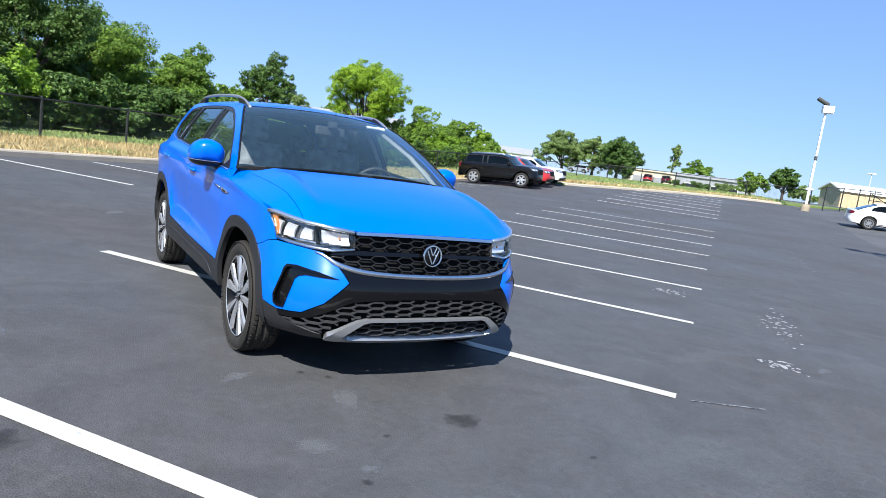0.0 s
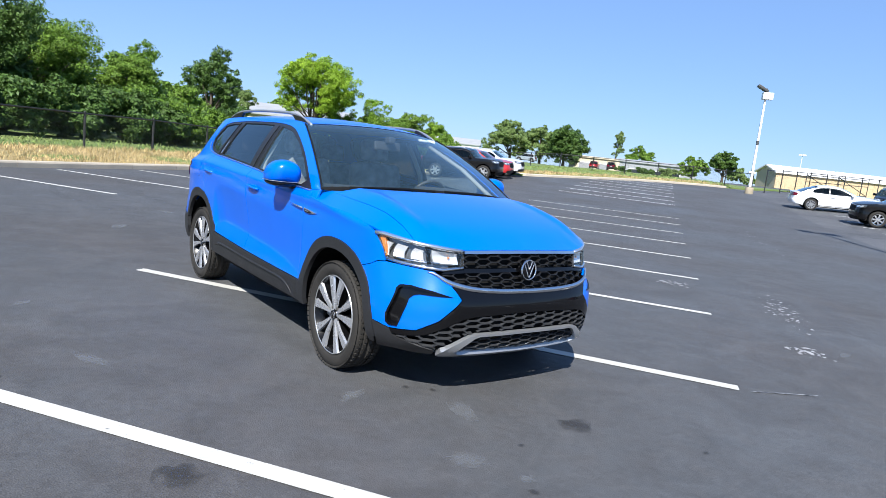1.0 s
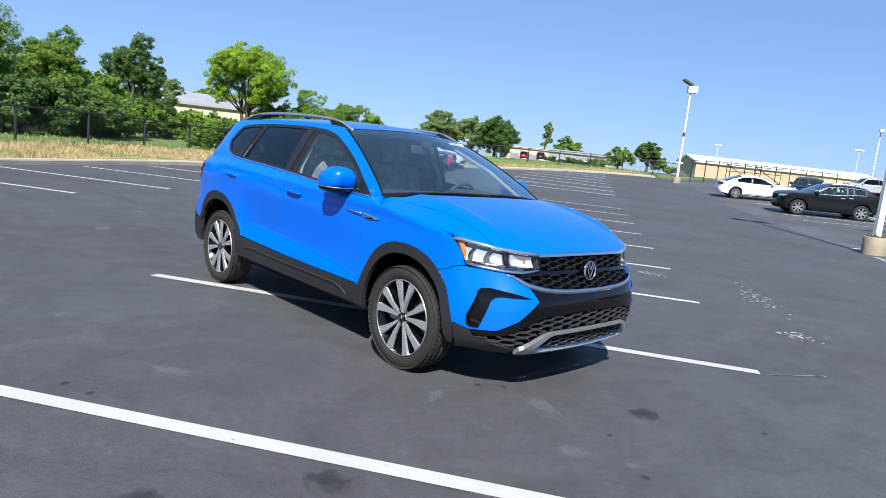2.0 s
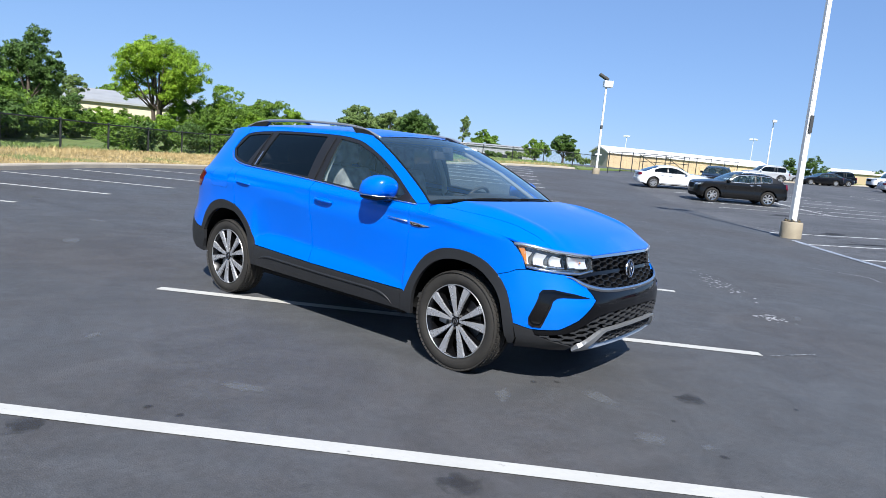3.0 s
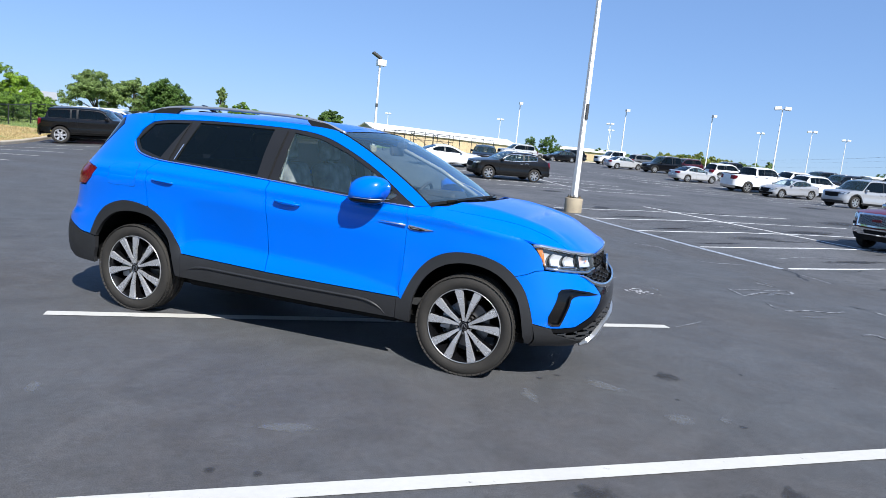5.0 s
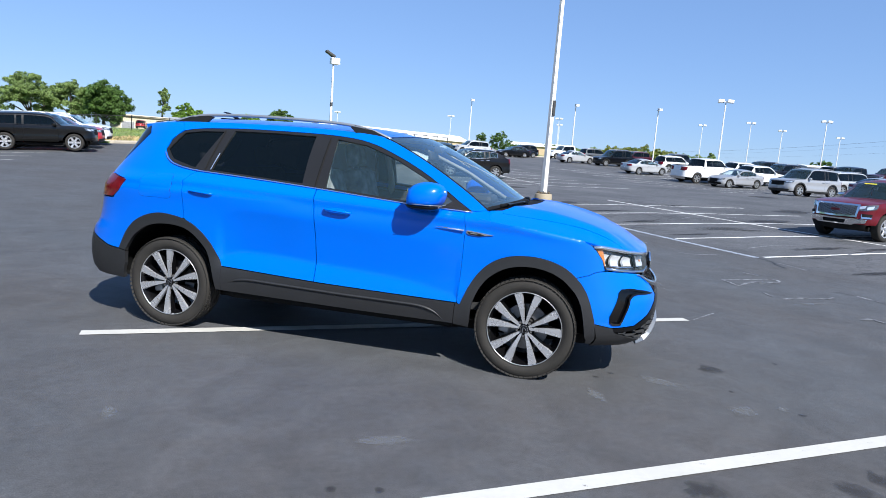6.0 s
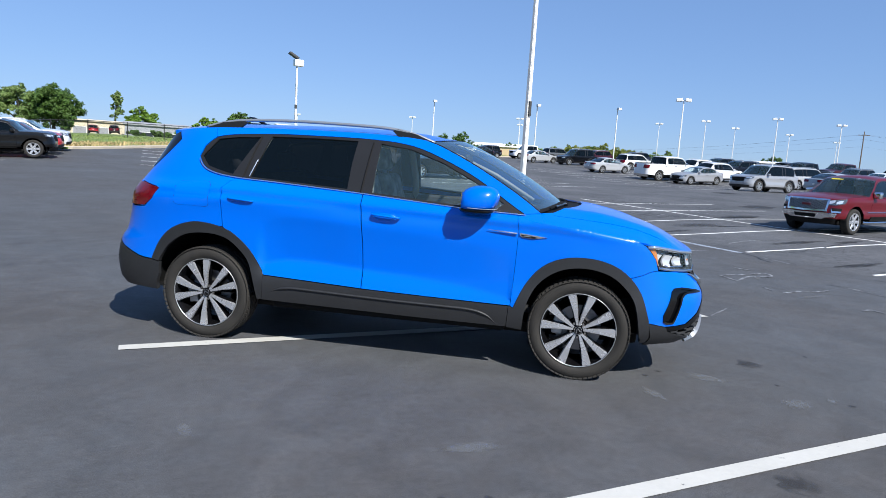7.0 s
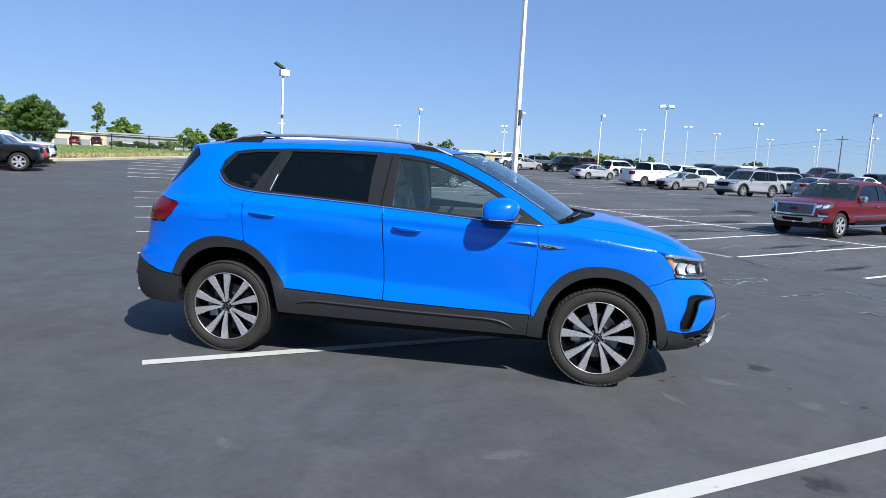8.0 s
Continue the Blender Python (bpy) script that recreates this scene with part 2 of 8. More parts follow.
def patch(poly, fn, step=0.05, depth=0.012, holes=(), centre=(0, 0, 0.8), lift=0.0, step2=None):
    """A panel: a flat outline with holes, filled evenly, laid on the surface fn(u, v), with rims turned inwards by depth."""
    step2 = step2 or step
    loops = [densify([tuple(p) for p in q], min(step, step2)) for q in (poly, *holes)]
    pts, edges = [], []
    for q in loops:
        s = len(pts)
        pts += q
        edges += [(s + i, s + (i + 1) % len(q)) for i in range(len(q))]
    allb = np.array(pts)
    us, vs = [p[0] for p in loops[0]], [p[1] for p in loops[0]]
    nu, nv = int((max(us) - min(us)) / step) + 1, int((max(vs) - min(vs)) / step2) + 1
    for i in range(nu + 1):
        for j in range(nv + 1):
            p = (min(us) + (i + 0.5 * (j % 2)) * step, min(vs) + j * step2)
            if inside(p, loops[0]) and not any(inside(p, h) for h in loops[1:]) and np.abs(allb - p).sum(axis=1).min() > 0.55 * min(step, step2):
                pts.append(p)
    v2, _, f2, *_ = delaunay_2d_cdt([Vector(p) for p in pts], edges, [], 0, 1e-7)
    bm = bmesh.new()
    vv = [bm.verts.new(fn(p.x, p.y)) for p in v2]
    for t in f2:
        c = (sum(v2[i].x for i in t) / 3, sum(v2[i].y for i in t) / 3)
        p, q, r = (v2[i] for i in t)
        if abs((q - p).cross(r - p)) < 0.0009 * max((q - p).length, (r - q).length, (p - r).length):
            continue
        if inside(c, loops[0]) and not any(inside(c, h) for h in loops[1:]):
            try:
                bm.faces.new([vv[i] for i in t])
            except ValueError:
                pass
    for v in [v for v in bm.verts if not v.link_faces]:
        bm.verts.remove(v)
    bm.normal_update()
    cen = Vector(centre)
    if sum(f.normal.dot(f.calc_center_median() - cen) for f in bm.faces) < 0:
        bmesh.ops.reverse_faces(bm, faces=bm.faces[:])
        bm.normal_update()
    if lift:
        nn = [(v, v.normal.copy()) for v in bm.verts]
        for v, n in nn:
            v.co += n * lift
    for f in bm.faces:
        f.smooth = True
    if depth:
        rim = [e for e in bm.edges if e.is_boundary]
        norm = {v: v.normal.copy() for e in rim for v in e.verts}
        low = {v: bm.verts.new(v.co - n * depth) for v, n in norm.items()}
        for e in rim:
            lp = e.link_loops[0]
            a, b = lp.vert, lp.link_loop_next.vert
            try:
                bm.faces.new((b, a, low[a], low[b]))
            except ValueError:
                pass
            e.smooth = False
    return bm


def grid(fn, nu, nv, centre=None, depth=0.0):
    """A sheet fn(u, v) over the unit square."""
    bm = bmesh.new()
    vs = [[bm.verts.new(fn(i / nu, j / nv)) for j in range(nv + 1)] for i in range(nu + 1)]
    for i in range(nu):
        for j in range(nv):
            try:
                bm.faces.new((vs[i][j], vs[i + 1][j], vs[i + 1][j + 1], vs[i][j + 1])).smooth = True
            except ValueError:
                pass
    bm.normal_update()
    if centre is not None:
        c = Vector(centre)
        if sum(f.normal.dot(f.calc_center_median() - c) for f in bm.faces) < 0:
            bmesh.ops.reverse_faces(bm, faces=bm.faces[:])
            bm.normal_update()
    if depth:
        rim = [e for e in bm.edges if e.is_boundary]
        norm = {v: v.normal.copy() for e in rim for v in e.verts}
        low = {v: bm.verts.new(v.co - n * depth) for v, n in norm.items()}
        for e in rim:
            lp = e.link_loops[0]
            a, b = lp.vert, lp.link_loop_next.vert
            bm.faces.new((b, a, low[a], low[b]))
            e.smooth = False
    return bm


def resample(line, n):
    """n + 1 points evenly along a polyline of tuples."""
    L = [0.0]
    for a, b in zip(line, line[1:]):
        L.append(L[-1] + math.dist(a, b))
    out = []
    j = 0
    for i in range(n + 1):
        t = L[-1] * i / n
        while j < len(L) - 2 and L[j + 1] < t:
            j += 1
        u = (t - L[j]) / max(1e-9, L[j + 1] - L[j])
        out.append(tuple(a + (b - a) * u for a, b in zip(line[j], line[j + 1])))
    return out

# ---- ground ----
RISE = curve1([(-50, 0.0), (10, 0.0), (15.6, 0.036), (18.3, 0.077), (21, 0.132), (23.8, 0.18), (32.7, 0.39), (41, 0.79), (51, 1.25),
               (75, 2.1), (110, 2.6), (200, 3.0), (400, 3.2)])


def gz(x, y):
    """The height of the paved ground."""
    z = RISE(y) - 0.1 * math.exp(-((x - 5) / 2.5) ** 2) + 0.12 * smoothstep(5, 12, x) * (1 - smoothstep(15, 30, y))
    return z + 0.42 * smoothstep(9, 30, x) * (1 - smoothstep(28, 42, y)) * smoothstep(-20, 5, y) + 0.03 * min(60, max(0, x - 33)) * smoothstep(0, 30, y) - 0.24 * smoothstep(-11, -15.5, x) * smoothstep(18, 32, y)


def tilt(x, y, yaw):
    """The pose of a thing that stands on the sloping ground."""
    e = 0.8
    n = Vector((gz(x - e, y) - gz(x + e, y), gz(x, y - e) - gz(x, y + e), 2 * e)).normalized()
    return Matrix.Translation((x, y, gz(x, y))) @ Vector((0, 0, 1)).rotation_difference(n).to_matrix().to_4x4() @ pose(0, 0, 0, 0, 0, yaw)


def asphalt(name, base, alt, crack):
    m = material(name, base, 0.72, 0, alt, 0.3, 7.0, 0.36, 0.0, spec=0.35, rough_var=0.12)
    nt = m.node_tree
    b = nt.nodes["Principled BSDF"]
    link = nt.links.new
    src = b.inputs["Base Color"].links[0].from_socket
    tc = nt.nodes.new("ShaderNodeTexCoord")
    grain, stone, wave = nt.nodes.new("ShaderNodeTexNoise"), nt.nodes.new("ShaderNodeTexVoronoi"), nt.nodes.new("ShaderNodeTexNoise")
    grain.inputs["Scale"].default_value, grain.inputs["Detail"].default_value = 160, 3
    stone.inputs["Scale"].default_value = 140
    wave.inputs["Scale"].default_value, wave.inputs["Detail"].default_value = 1.6, 6
    wave.inputs["Distortion"].default_value = 1.6
    for n in (grain, stone, wave):
        link(tc.outputs["Object"], n.inputs["Vector"])
    mul = nt.nodes.new("ShaderNodeMix")
    mul.data_type, mul.blend_type = "RGBA", "MULTIPLY"
    mul.inputs["Factor"].default_value = 1.0
    mr = nt.nodes.new("ShaderNodeMapRange")
    mr.inputs["From Min"].default_value, mr.inputs["From Max"].default_value = 0.3, 0.7
    mr.inputs["To Min"].default_value, mr.inputs["To Max"].default_value = 0.68, 1.36
    link(grain.outputs["Fac"], mr.inputs["Value"])
    mw = nt.nodes.new("ShaderNodeMapRange")
    mw.inputs["From Min"].default_value, mw.inputs["From Max"].default_value = 0.35, 0.7
    mw.inputs["To Min"].default_value, mw.inputs["To Max"].default_value = 0.88, 1.16
    link(wave.outputs["Fac"], mw.inputs["Value"])
    speck, ms, mm0 = nt.nodes.new("ShaderNodeTexNoise"), nt.nodes.new("ShaderNodeMapRange"), nt.nodes.new("ShaderNodeMath")
    speck.inputs["Scale"].default_value, speck.inputs["Detail"].default_value, speck.inputs["Roughness"].default_value = 22, 6, 0.7
    ms.inputs["From Min"].default_value, ms.inputs["From Max"].default_value = 0.32, 0.68
    ms.inputs["To Min"].default_value, ms.inputs["To Max"].default_value = 0.84, 1.16
    mm0.operation = "MULTIPLY"
    link(tc.outputs["Object"], speck.inputs["Vector"])
    link(speck.outputs["Fac"], ms.inputs["Value"])
    link(mr.outputs["Result"], mm0.inputs[0])
    link(ms.outputs["Result"], mm0.inputs[1])
    mm = nt.nodes.new("ShaderNodeMath")
    mm.operation = "MULTIPLY"
    link(mm0.outputs[0], mm.inputs[0])
    link(mw.outputs["Result"], mm.inputs[1])
    link(src, mul.inputs["A"])
    link(mm.outputs[0], mul.inputs["B"])
    colour = mul.outputs["Result"]
    if crack:
        vor = nt.nodes.new("ShaderNodeTexVoronoi")
        vor.feature = "DISTANCE_TO_EDGE"
        vor.inputs["Scale"].default_value = 0.16
        wob = nt.nodes.new("ShaderNodeVectorMath")
        wob.operation = "MULTIPLY_ADD"
        wob.inputs[1].default_value = (1.5, 1.5, 0.0)
        link(wave.outputs["Color"], wob.inputs[0])
        link(tc.outputs["Object"], wob.inputs[2])
        link(wob.outputs[0], vor.inputs["Vector"])
        cr = nt.nodes.new("ShaderNodeMapRange")
        cr.inputs["From Max"].default_value = 0.006
        cr.inputs["To Min"].default_value, cr.inputs["To Max"].default_value = crack, 0.0
        link(vor.outputs["Distance"], cr.inputs["Value"])
        mx = nt.nodes.new("ShaderNodeMix")
        mx.data_type = "RGBA"
        mx.inputs["B"].default_value = (0.016, 0.016, 0.017, 1)
        link(cr.outputs["Result"], mx.inputs["Factor"])
        link(colour, mx.inputs["A"])
        colour = mx.outputs["Result"]
    link(colour, b.inputs["Base Color"])
    bump = nt.nodes.new("ShaderNodeBump")
    bump.inputs["Strength"].default_value, bump.inputs["Distance"].default_value = 0.32, 0.004
    link(stone.outputs["Distance"], bump.inputs["Height"])
    link(bump.outputs["Normal"], b.inputs["Normal"])
    return m


def worn_paint(name, base, wear):
    """Road paint that has worn through to the asphalt in specks."""
    m = material(name, base, 0.65, 0, tuple(c * 0.86 for c in base), 2.5, 30, 0.6, 0.2)
    nt = m.node_tree
    b = nt.nodes["Principled BSDF"]
    src = b.inputs["Base Color"].links[0].from_socket
    tc, n = nt.nodes.new("ShaderNodeTexCoord"), nt.nodes.new("ShaderNodeTexNoise")
    n.inputs["Scale"].default_value, n.inputs["Detail"].default_value, n.inputs["Roughness"].default_value = 14, 8, 0.75
    mr, mx = nt.nodes.new("ShaderNodeMapRange"), nt.nodes.new("ShaderNodeMix")
    mr.inputs["From Min"].default_value, mr.inputs["From Max"].default_value = wear, wear + 0.08
    mx.data_type = "RGBA"
    mx.inputs["B"].default_value = (0.072, 0.075, 0.082, 1)
    for a, c in ((tc.outputs["Object"], n.inputs["Vector"]), (n.outputs["Fac"], mr.inputs["Value"]), (mr.outputs["Result"], mx.inputs["Factor"]),
                 (src, mx.inputs["A"]), (mx.outputs["Result"], b.inputs["Base Color"])):
        nt.links.new(a, c)
    return m


ASPHALT = asphalt("sealed_asphalt", (0.07, 0.0745, 0.0805), (0.063, 0.061, 0.061), 0.0)
OLD_ASPHALT = asphalt("old_asphalt", (0.096, 0.097, 0.1), (0.062, 0.064, 0.068), 0.8)
GRASS = material("lawn", (0.085, 0.15, 0.03), 0.9, 0, (0.17, 0.2, 0.055), 0.35, 14, 0.5, 0.6)
STRAW = material("dry_ground", (0.4, 0.29, 0.14), 0.9, 0, (0.17, 0.15, 0.06), 0.9, 20, 0.6, 0.6)
LINE = worn_paint("white_line", (0.5, 0.49, 0.45), 0.62)
OLD_LINE = worn_paint("faded_line", (0.74, 0.74, 0.72), 0.6)
SEAM = worn_paint("pale_seam", (0.32, 0.36, 0.42), 0.5)
CONCRETE = material("concrete", (0.47, 0.41, 0.32), 0.85, 0, (0.33, 0.29, 0.23), 1.5, 40, 0.6, 0.3)
TAN_CONCRETE = material("tan_concrete", (0.34, 0.29, 0.2), 0.85, 0, (0.23, 0.19, 0.135), 3, 40, 0.6, 0.35)

xs = [-2500, -1200, -600, -300, -150, -90, *range(-60, 90, 6), 110, 150, 220, 300, 600, 1200, 2500]
ys = [-2500, -1000, -400, -150, -70, *range(-40, 120, 6), 135, 160, 200, 300, 450, 700, 1200, 2500]
raw("ground", [(x, y, gz(x, y) - 0.22) for x in xs for y in ys],
    [(i * len(ys) + j, (i + 1) * len(ys) + j, (i + 1) * len(ys) + j + 1, i * len(ys) + j + 1) for i in range(len(xs) - 1) for j in range(len(ys) - 1)],
    GRASS, None, "", True)
tagged(bpy.data.objects["ground"], "wide green grassland round the parking lot", "ground", kind="structure")

KERB = [(-16.4, -60), (-16.4, 6), (-16.5, 12), (-16.4, 18), (-15.7, 22), (-15.0, 26), (-14.8, 33), (-14.7, 40.6), (-10.2, 41.0), (-9.2, 42.0), (-7.2, 45.2),
        (-2.6, 52.3), (3.4, 58.0)]
LOT_WEST = KERB + [(3.8, 56.0), (5.2, 50), (5.2, -60)]
LOT_EAST = [(5.2, -60), (5.2, 50), (3.8, 56.0), (3.4, 58.0), (9.0, 63.5), (20, 74), (28, 79), (28, -60)]
LOT_FAR = [(28, -60), (28, 79), (60, 96), (140, 112), (260, 116), (260, -60)]


def flat(x, y, up=0.0):
    return Vector((x, y, gz(x, y) + up))


lot = part("parking_lot", patch(LOT_WEST, flat, 1.5, 0.2, centre=(0, 0, -1000)), ASPHALT)
tagged(lot, "smooth dark sealed asphalt of the parking lot", "pavement", kind="structure")
lot2 = part("older_lot", patch(LOT_EAST, flat, 1.0, 0.2, centre=(0, 0, -1000)), OLD_ASPHALT)
lot3 = part("far_lot", patch(LOT_FAR, flat, 2.5, 0.2, centre=(0, 0, -1000)), OLD_ASPHALT)
tagged(lot3, "older patched asphalt under the crowded rows of cars", "pavement", kind="structure")
tagged(lot2, "older patched and cracked asphalt of the far lot", "pavement", kind="structure")


def strip(name, a, b, width, mat, parent, up=0.005, step=1.5):
    """A painted stripe laid on the ground from a to b."""
    n = max(1, int(math.dist(a, b) / step))
    d = Vector((b[0] - a[0], b[1] - a[1])).normalized()
    s = Vector((-d.y, d.x)) * width / 2
    vs, fs = [], []
    for i in range(n + 1):
        x, y = a[0] + (b[0] - a[0]) * i / n, a[1] + (b[1] - a[1]) * i / n
        vs += [flat(x + s.x, y + s.y, up), flat(x - s.x, y - s.y, up)]
        if i:
            fs.append((2 * i - 2, 2 * i - 1, 2 * i + 1, 2 * i))
    return raw(name, vs, fs, mat, parent)


for k in range(-4, 8):
    y = 4.6 + 2.74 * k + (0.105 if k < 0 else 0)
    strip("painted_line", (-6.25, y - (0.1 if k < 0 else 0)), (-0.9, y), 0.11 if k < 2 else 0.122, LINE, lot)
for k in range(8):
    strip("painted_line", (-6.5, 32.6 + 2.74 * k), (-0.9, 32.2 + 2.74 * k), 0.15, OLD_LINE, lot)
for k in range(-3, 12):
    strip("painted_line", (-16.1 if k < 5 else -14.5, 9.45 + 2.74 * k), (-11.45, 9.45 + 2.74 * k), 0.125, LINE, lot)
for k in range(-4, 5):
    strip("painted_line", (5.35, 9.45 + 2.66 * k), (10.3, 9.45 + 2.66 * k - 0.05), 0.1, OLD_LINE, lot2)
    strip("painted_line", (10.3, 9.45 + 2.66 * k), (15.6, 9.45 + 2.66 * k), 0.1, OLD_LINE, lot2)
strip("painted_line", (10.3, -2), (10.3, 22.1), 0.11, OLD_LINE, lot2)
for k in range(7):
    strip("painted_line", (7.2, 30.6 + 2.74 * k), (12.4, 30.6 + 2.74 * k), 0.1, OLD_LINE, lot2)
    strip("painted_line", (12.4, 30.6 + 2.74 * k), (17.6, 30.6 + 2.74 * k), 0.1, OLD_LINE, lot2)
strip("painted_line", (12.4, 30.6), (12.4, 47), 0.1, OLD_LINE, lot2)
for k in range(9):
    for x0 in (24.0, 32.0, 37.4):
        strip("painted_line", (x0, 30.4 + 2.74 * k), (x0 + 5.2, 30.4 + 2.74 * k), 0.1, OLD_LINE, lot2)
strip("seam_line", (5.1, 9.4), (5.3, 18.3), 0.17, SEAM, lot2, 0.006, 0.5)

# kerb in cast lengths
kerb = thing("kerb", Matrix(), "pale concrete kerb along the grass edge", "kerb", kind="structure")


def kerb_piece(a, b, h=0.16, w=0.17):
    d = Vector((b[0] - a[0], b[1] - a[1])).normalized()
    s = Vector((-d.y, d.x))
    a2, b2 = Vector(a) + d * 0.006, Vector(b) - d * 0.006
    vs = []
    for p in (a2, b2):
        for off, up in ((0.0, -0.1), (0.0, h - 0.05), (0.02, h - 0.015), (0.05, h), (w, h), (w, -0.1)):
            vs.append(flat(p.x + s.x * off, p.y + s.y * off, up))
    fs = [(i, i + 1, i + 7, i + 6) for i in range(5)] + [(5, 4, 3, 2, 1, 0), (6, 7, 8, 9, 10, 11)]
    raw("kerbstone", vs, fs, CONCRETE, kerb)


line = resample([(x, y) for x, y in KERB[1:]], 34)
for a, b in zip(line, line[1:]):
    if not (10.2 < a[1] < 11.2):
        kerb_piece(a, b)
line = resample([(-16.4, -30), (-16.4, 6)], 12)
for a, b in zip(line, line[1:]):
    kerb_piece(a, b)
line = resample([(24, 76.5), (60, 96), (140, 112)], 30)
for a, b in zip(line, line[1:]):
    kerb_piece(a, b)


def verge_z(x, y):
    """The grass bank behind the kerb."""
    d = min(math.dist((x, y), (a[0] + (b[0] - a[0]) * t / 4, a[1] + (b[1] - a[1]) * t / 4)) for a, b in zip(KERB, KERB[1:]) for t in range(5))
    base = gz(x, y) + 0.12 + 0.2 * smoothstep(0.3, 4.0, d) * (1 - smoothstep(25, 40, y)) - 0.5 * smoothstep(5, 25, d) * smoothstep(30, 50, y)
    return base + 0.05 * noise.noise(Vector((x * 0.6, y * 0.6, 0)))


def verge_fn(x, y):
    return Vector((x, y, verge_z(x, y)))


VERGE = [(x - 0.16, y + 0.02) for x, y in KERB[1:]] + [(9.0, 63.6), (20, 74.1), (20, 110), (-60, 110), (-60, -60), (-16.56, -60)]
verge = part("grass_verge", patch(VERGE, verge_fn, 2.0, 0.3, centre=(0, 0, -1000)), GRASS)
tagged(verge, "mown green grass sloping behind the kerb", "grass", kind="structure")
DRY = [(x - 0.17, y + 0.02) for x, y in KERB[1:8]] + [(-18.6, 42), (-19.3, 30), (-19.7, 20), (-19.9, 8), (-19.9, 6)]
dry = part("dry_strip", patch(DRY, lambda x, y: Vector((x, y, verge_z(x, y) + 0.02)), 0.8, 0.05, centre=(0, 0, -1000)), STRAW)
tagged(dry, "strip of straw-coloured dry soil and dead grass", "verge", kind="structure")

# dead grass, stalks leaning every way
DEAD = material("dead_grass", (0.5, 0.37, 0.17), 0.85, 0, (0.27, 0.22, 0.1), 1.1, 30, 0.5, island=0.4)
GREEN_BLADE = material("green_blades", (0.14, 0.22, 0.05), 0.8, 0, (0.2, 0.24, 0.07), 2, 30, 0.6, island=0.35)


def blades(name, spots, height, width, mat, label, seed):
    rng = np.random.default_rng(seed)
    vs, fs = [], []
    for x, y, k in spots:
        h = height * k * rng.uniform(0.5, 1.25)
        a, l = rng.uniform(0, 6.283), rng.uniform(0.25, 1.1) * h
        b = rng.uniform(0, 6.283)
        dx, dy = math.cos(b) * width / 2, math.sin(b) * width / 2
        z = verge_z(x, y) + 0.01
        i = len(vs)
        vs += [(x - dx, y - dy, z), (x + dx, y + dy, z), (x + dx * 0.7 + math.cos(a) * l * 0.4, y + dy * 0.7 + math.sin(a) * l * 0.4, z + h * 0.65),
               (x - dx * 0.7 + math.cos(a) * l * 0.4, y - dy * 0.7 + math.sin(a) * l * 0.4, z + h * 0.65), (x + math.cos(a) * l, y + math.sin(a) * l, z + h)]
        fs += [(i, i + 1, i + 2, i + 3), (i + 3, i + 2, i + 4)]
    return tagged(raw(name, vs, fs, mat), label, "grass", kind="stuff")


rng = np.random.default_rng(3)
spots = []
while len(spots) < 24000:
    x, y = rng.uniform(-20, -14.5), rng.uniform(6, 42)
    if inside((x, y), DRY):
        spots.append((x, y, 0.55 + 0.9 * max(0, noise.noise(Vector((x * 0.8, y * 0.8, 4)))) + (0.25 if x < -18 else 0)))
blades("dead_grass", spots, 0.15, 0.02, DEAD, "thick straw-coloured dead grass stalks behind the kerb", 5)
spots = []
while len(spots) < 9000:
    x, y = rng.uniform(-24, 4), rng.uniform(6, 68)
    if inside((x, y), VERGE) and not inside((x, y), DRY):
        spots.append((x, y, 0.5 + 0.7 * max(0, noise.noise(Vector((x * 0.5, y * 0.5, 9))))))
blades("grass_blades", spots, 0.2, 0.05, GREEN_BLADE, "rough green and yellow grass blades on the verge", 6)
spots = []
while len(spots) < 3500:
    t = rng.uniform(0, 1)
    i = rng.integers(7, len(KERB) - 1)
    a, b = KERB[i], KERB[i + 1]
    d = Vector((b[0] - a[0], b[1] - a[1])).normalized()
    o = rng.uniform(0.25, 2.2)
    spots.append((a[0] + (b[0] - a[0]) * t - d.y * o, a[1] + (b[1] - a[1]) * t + d.x * o, 0.9))
blades("dead_grass", spots, 0.2, 0.05, DEAD, "pale dry grass along the far kerb", 7)

# stains and scuffs on the asphalt


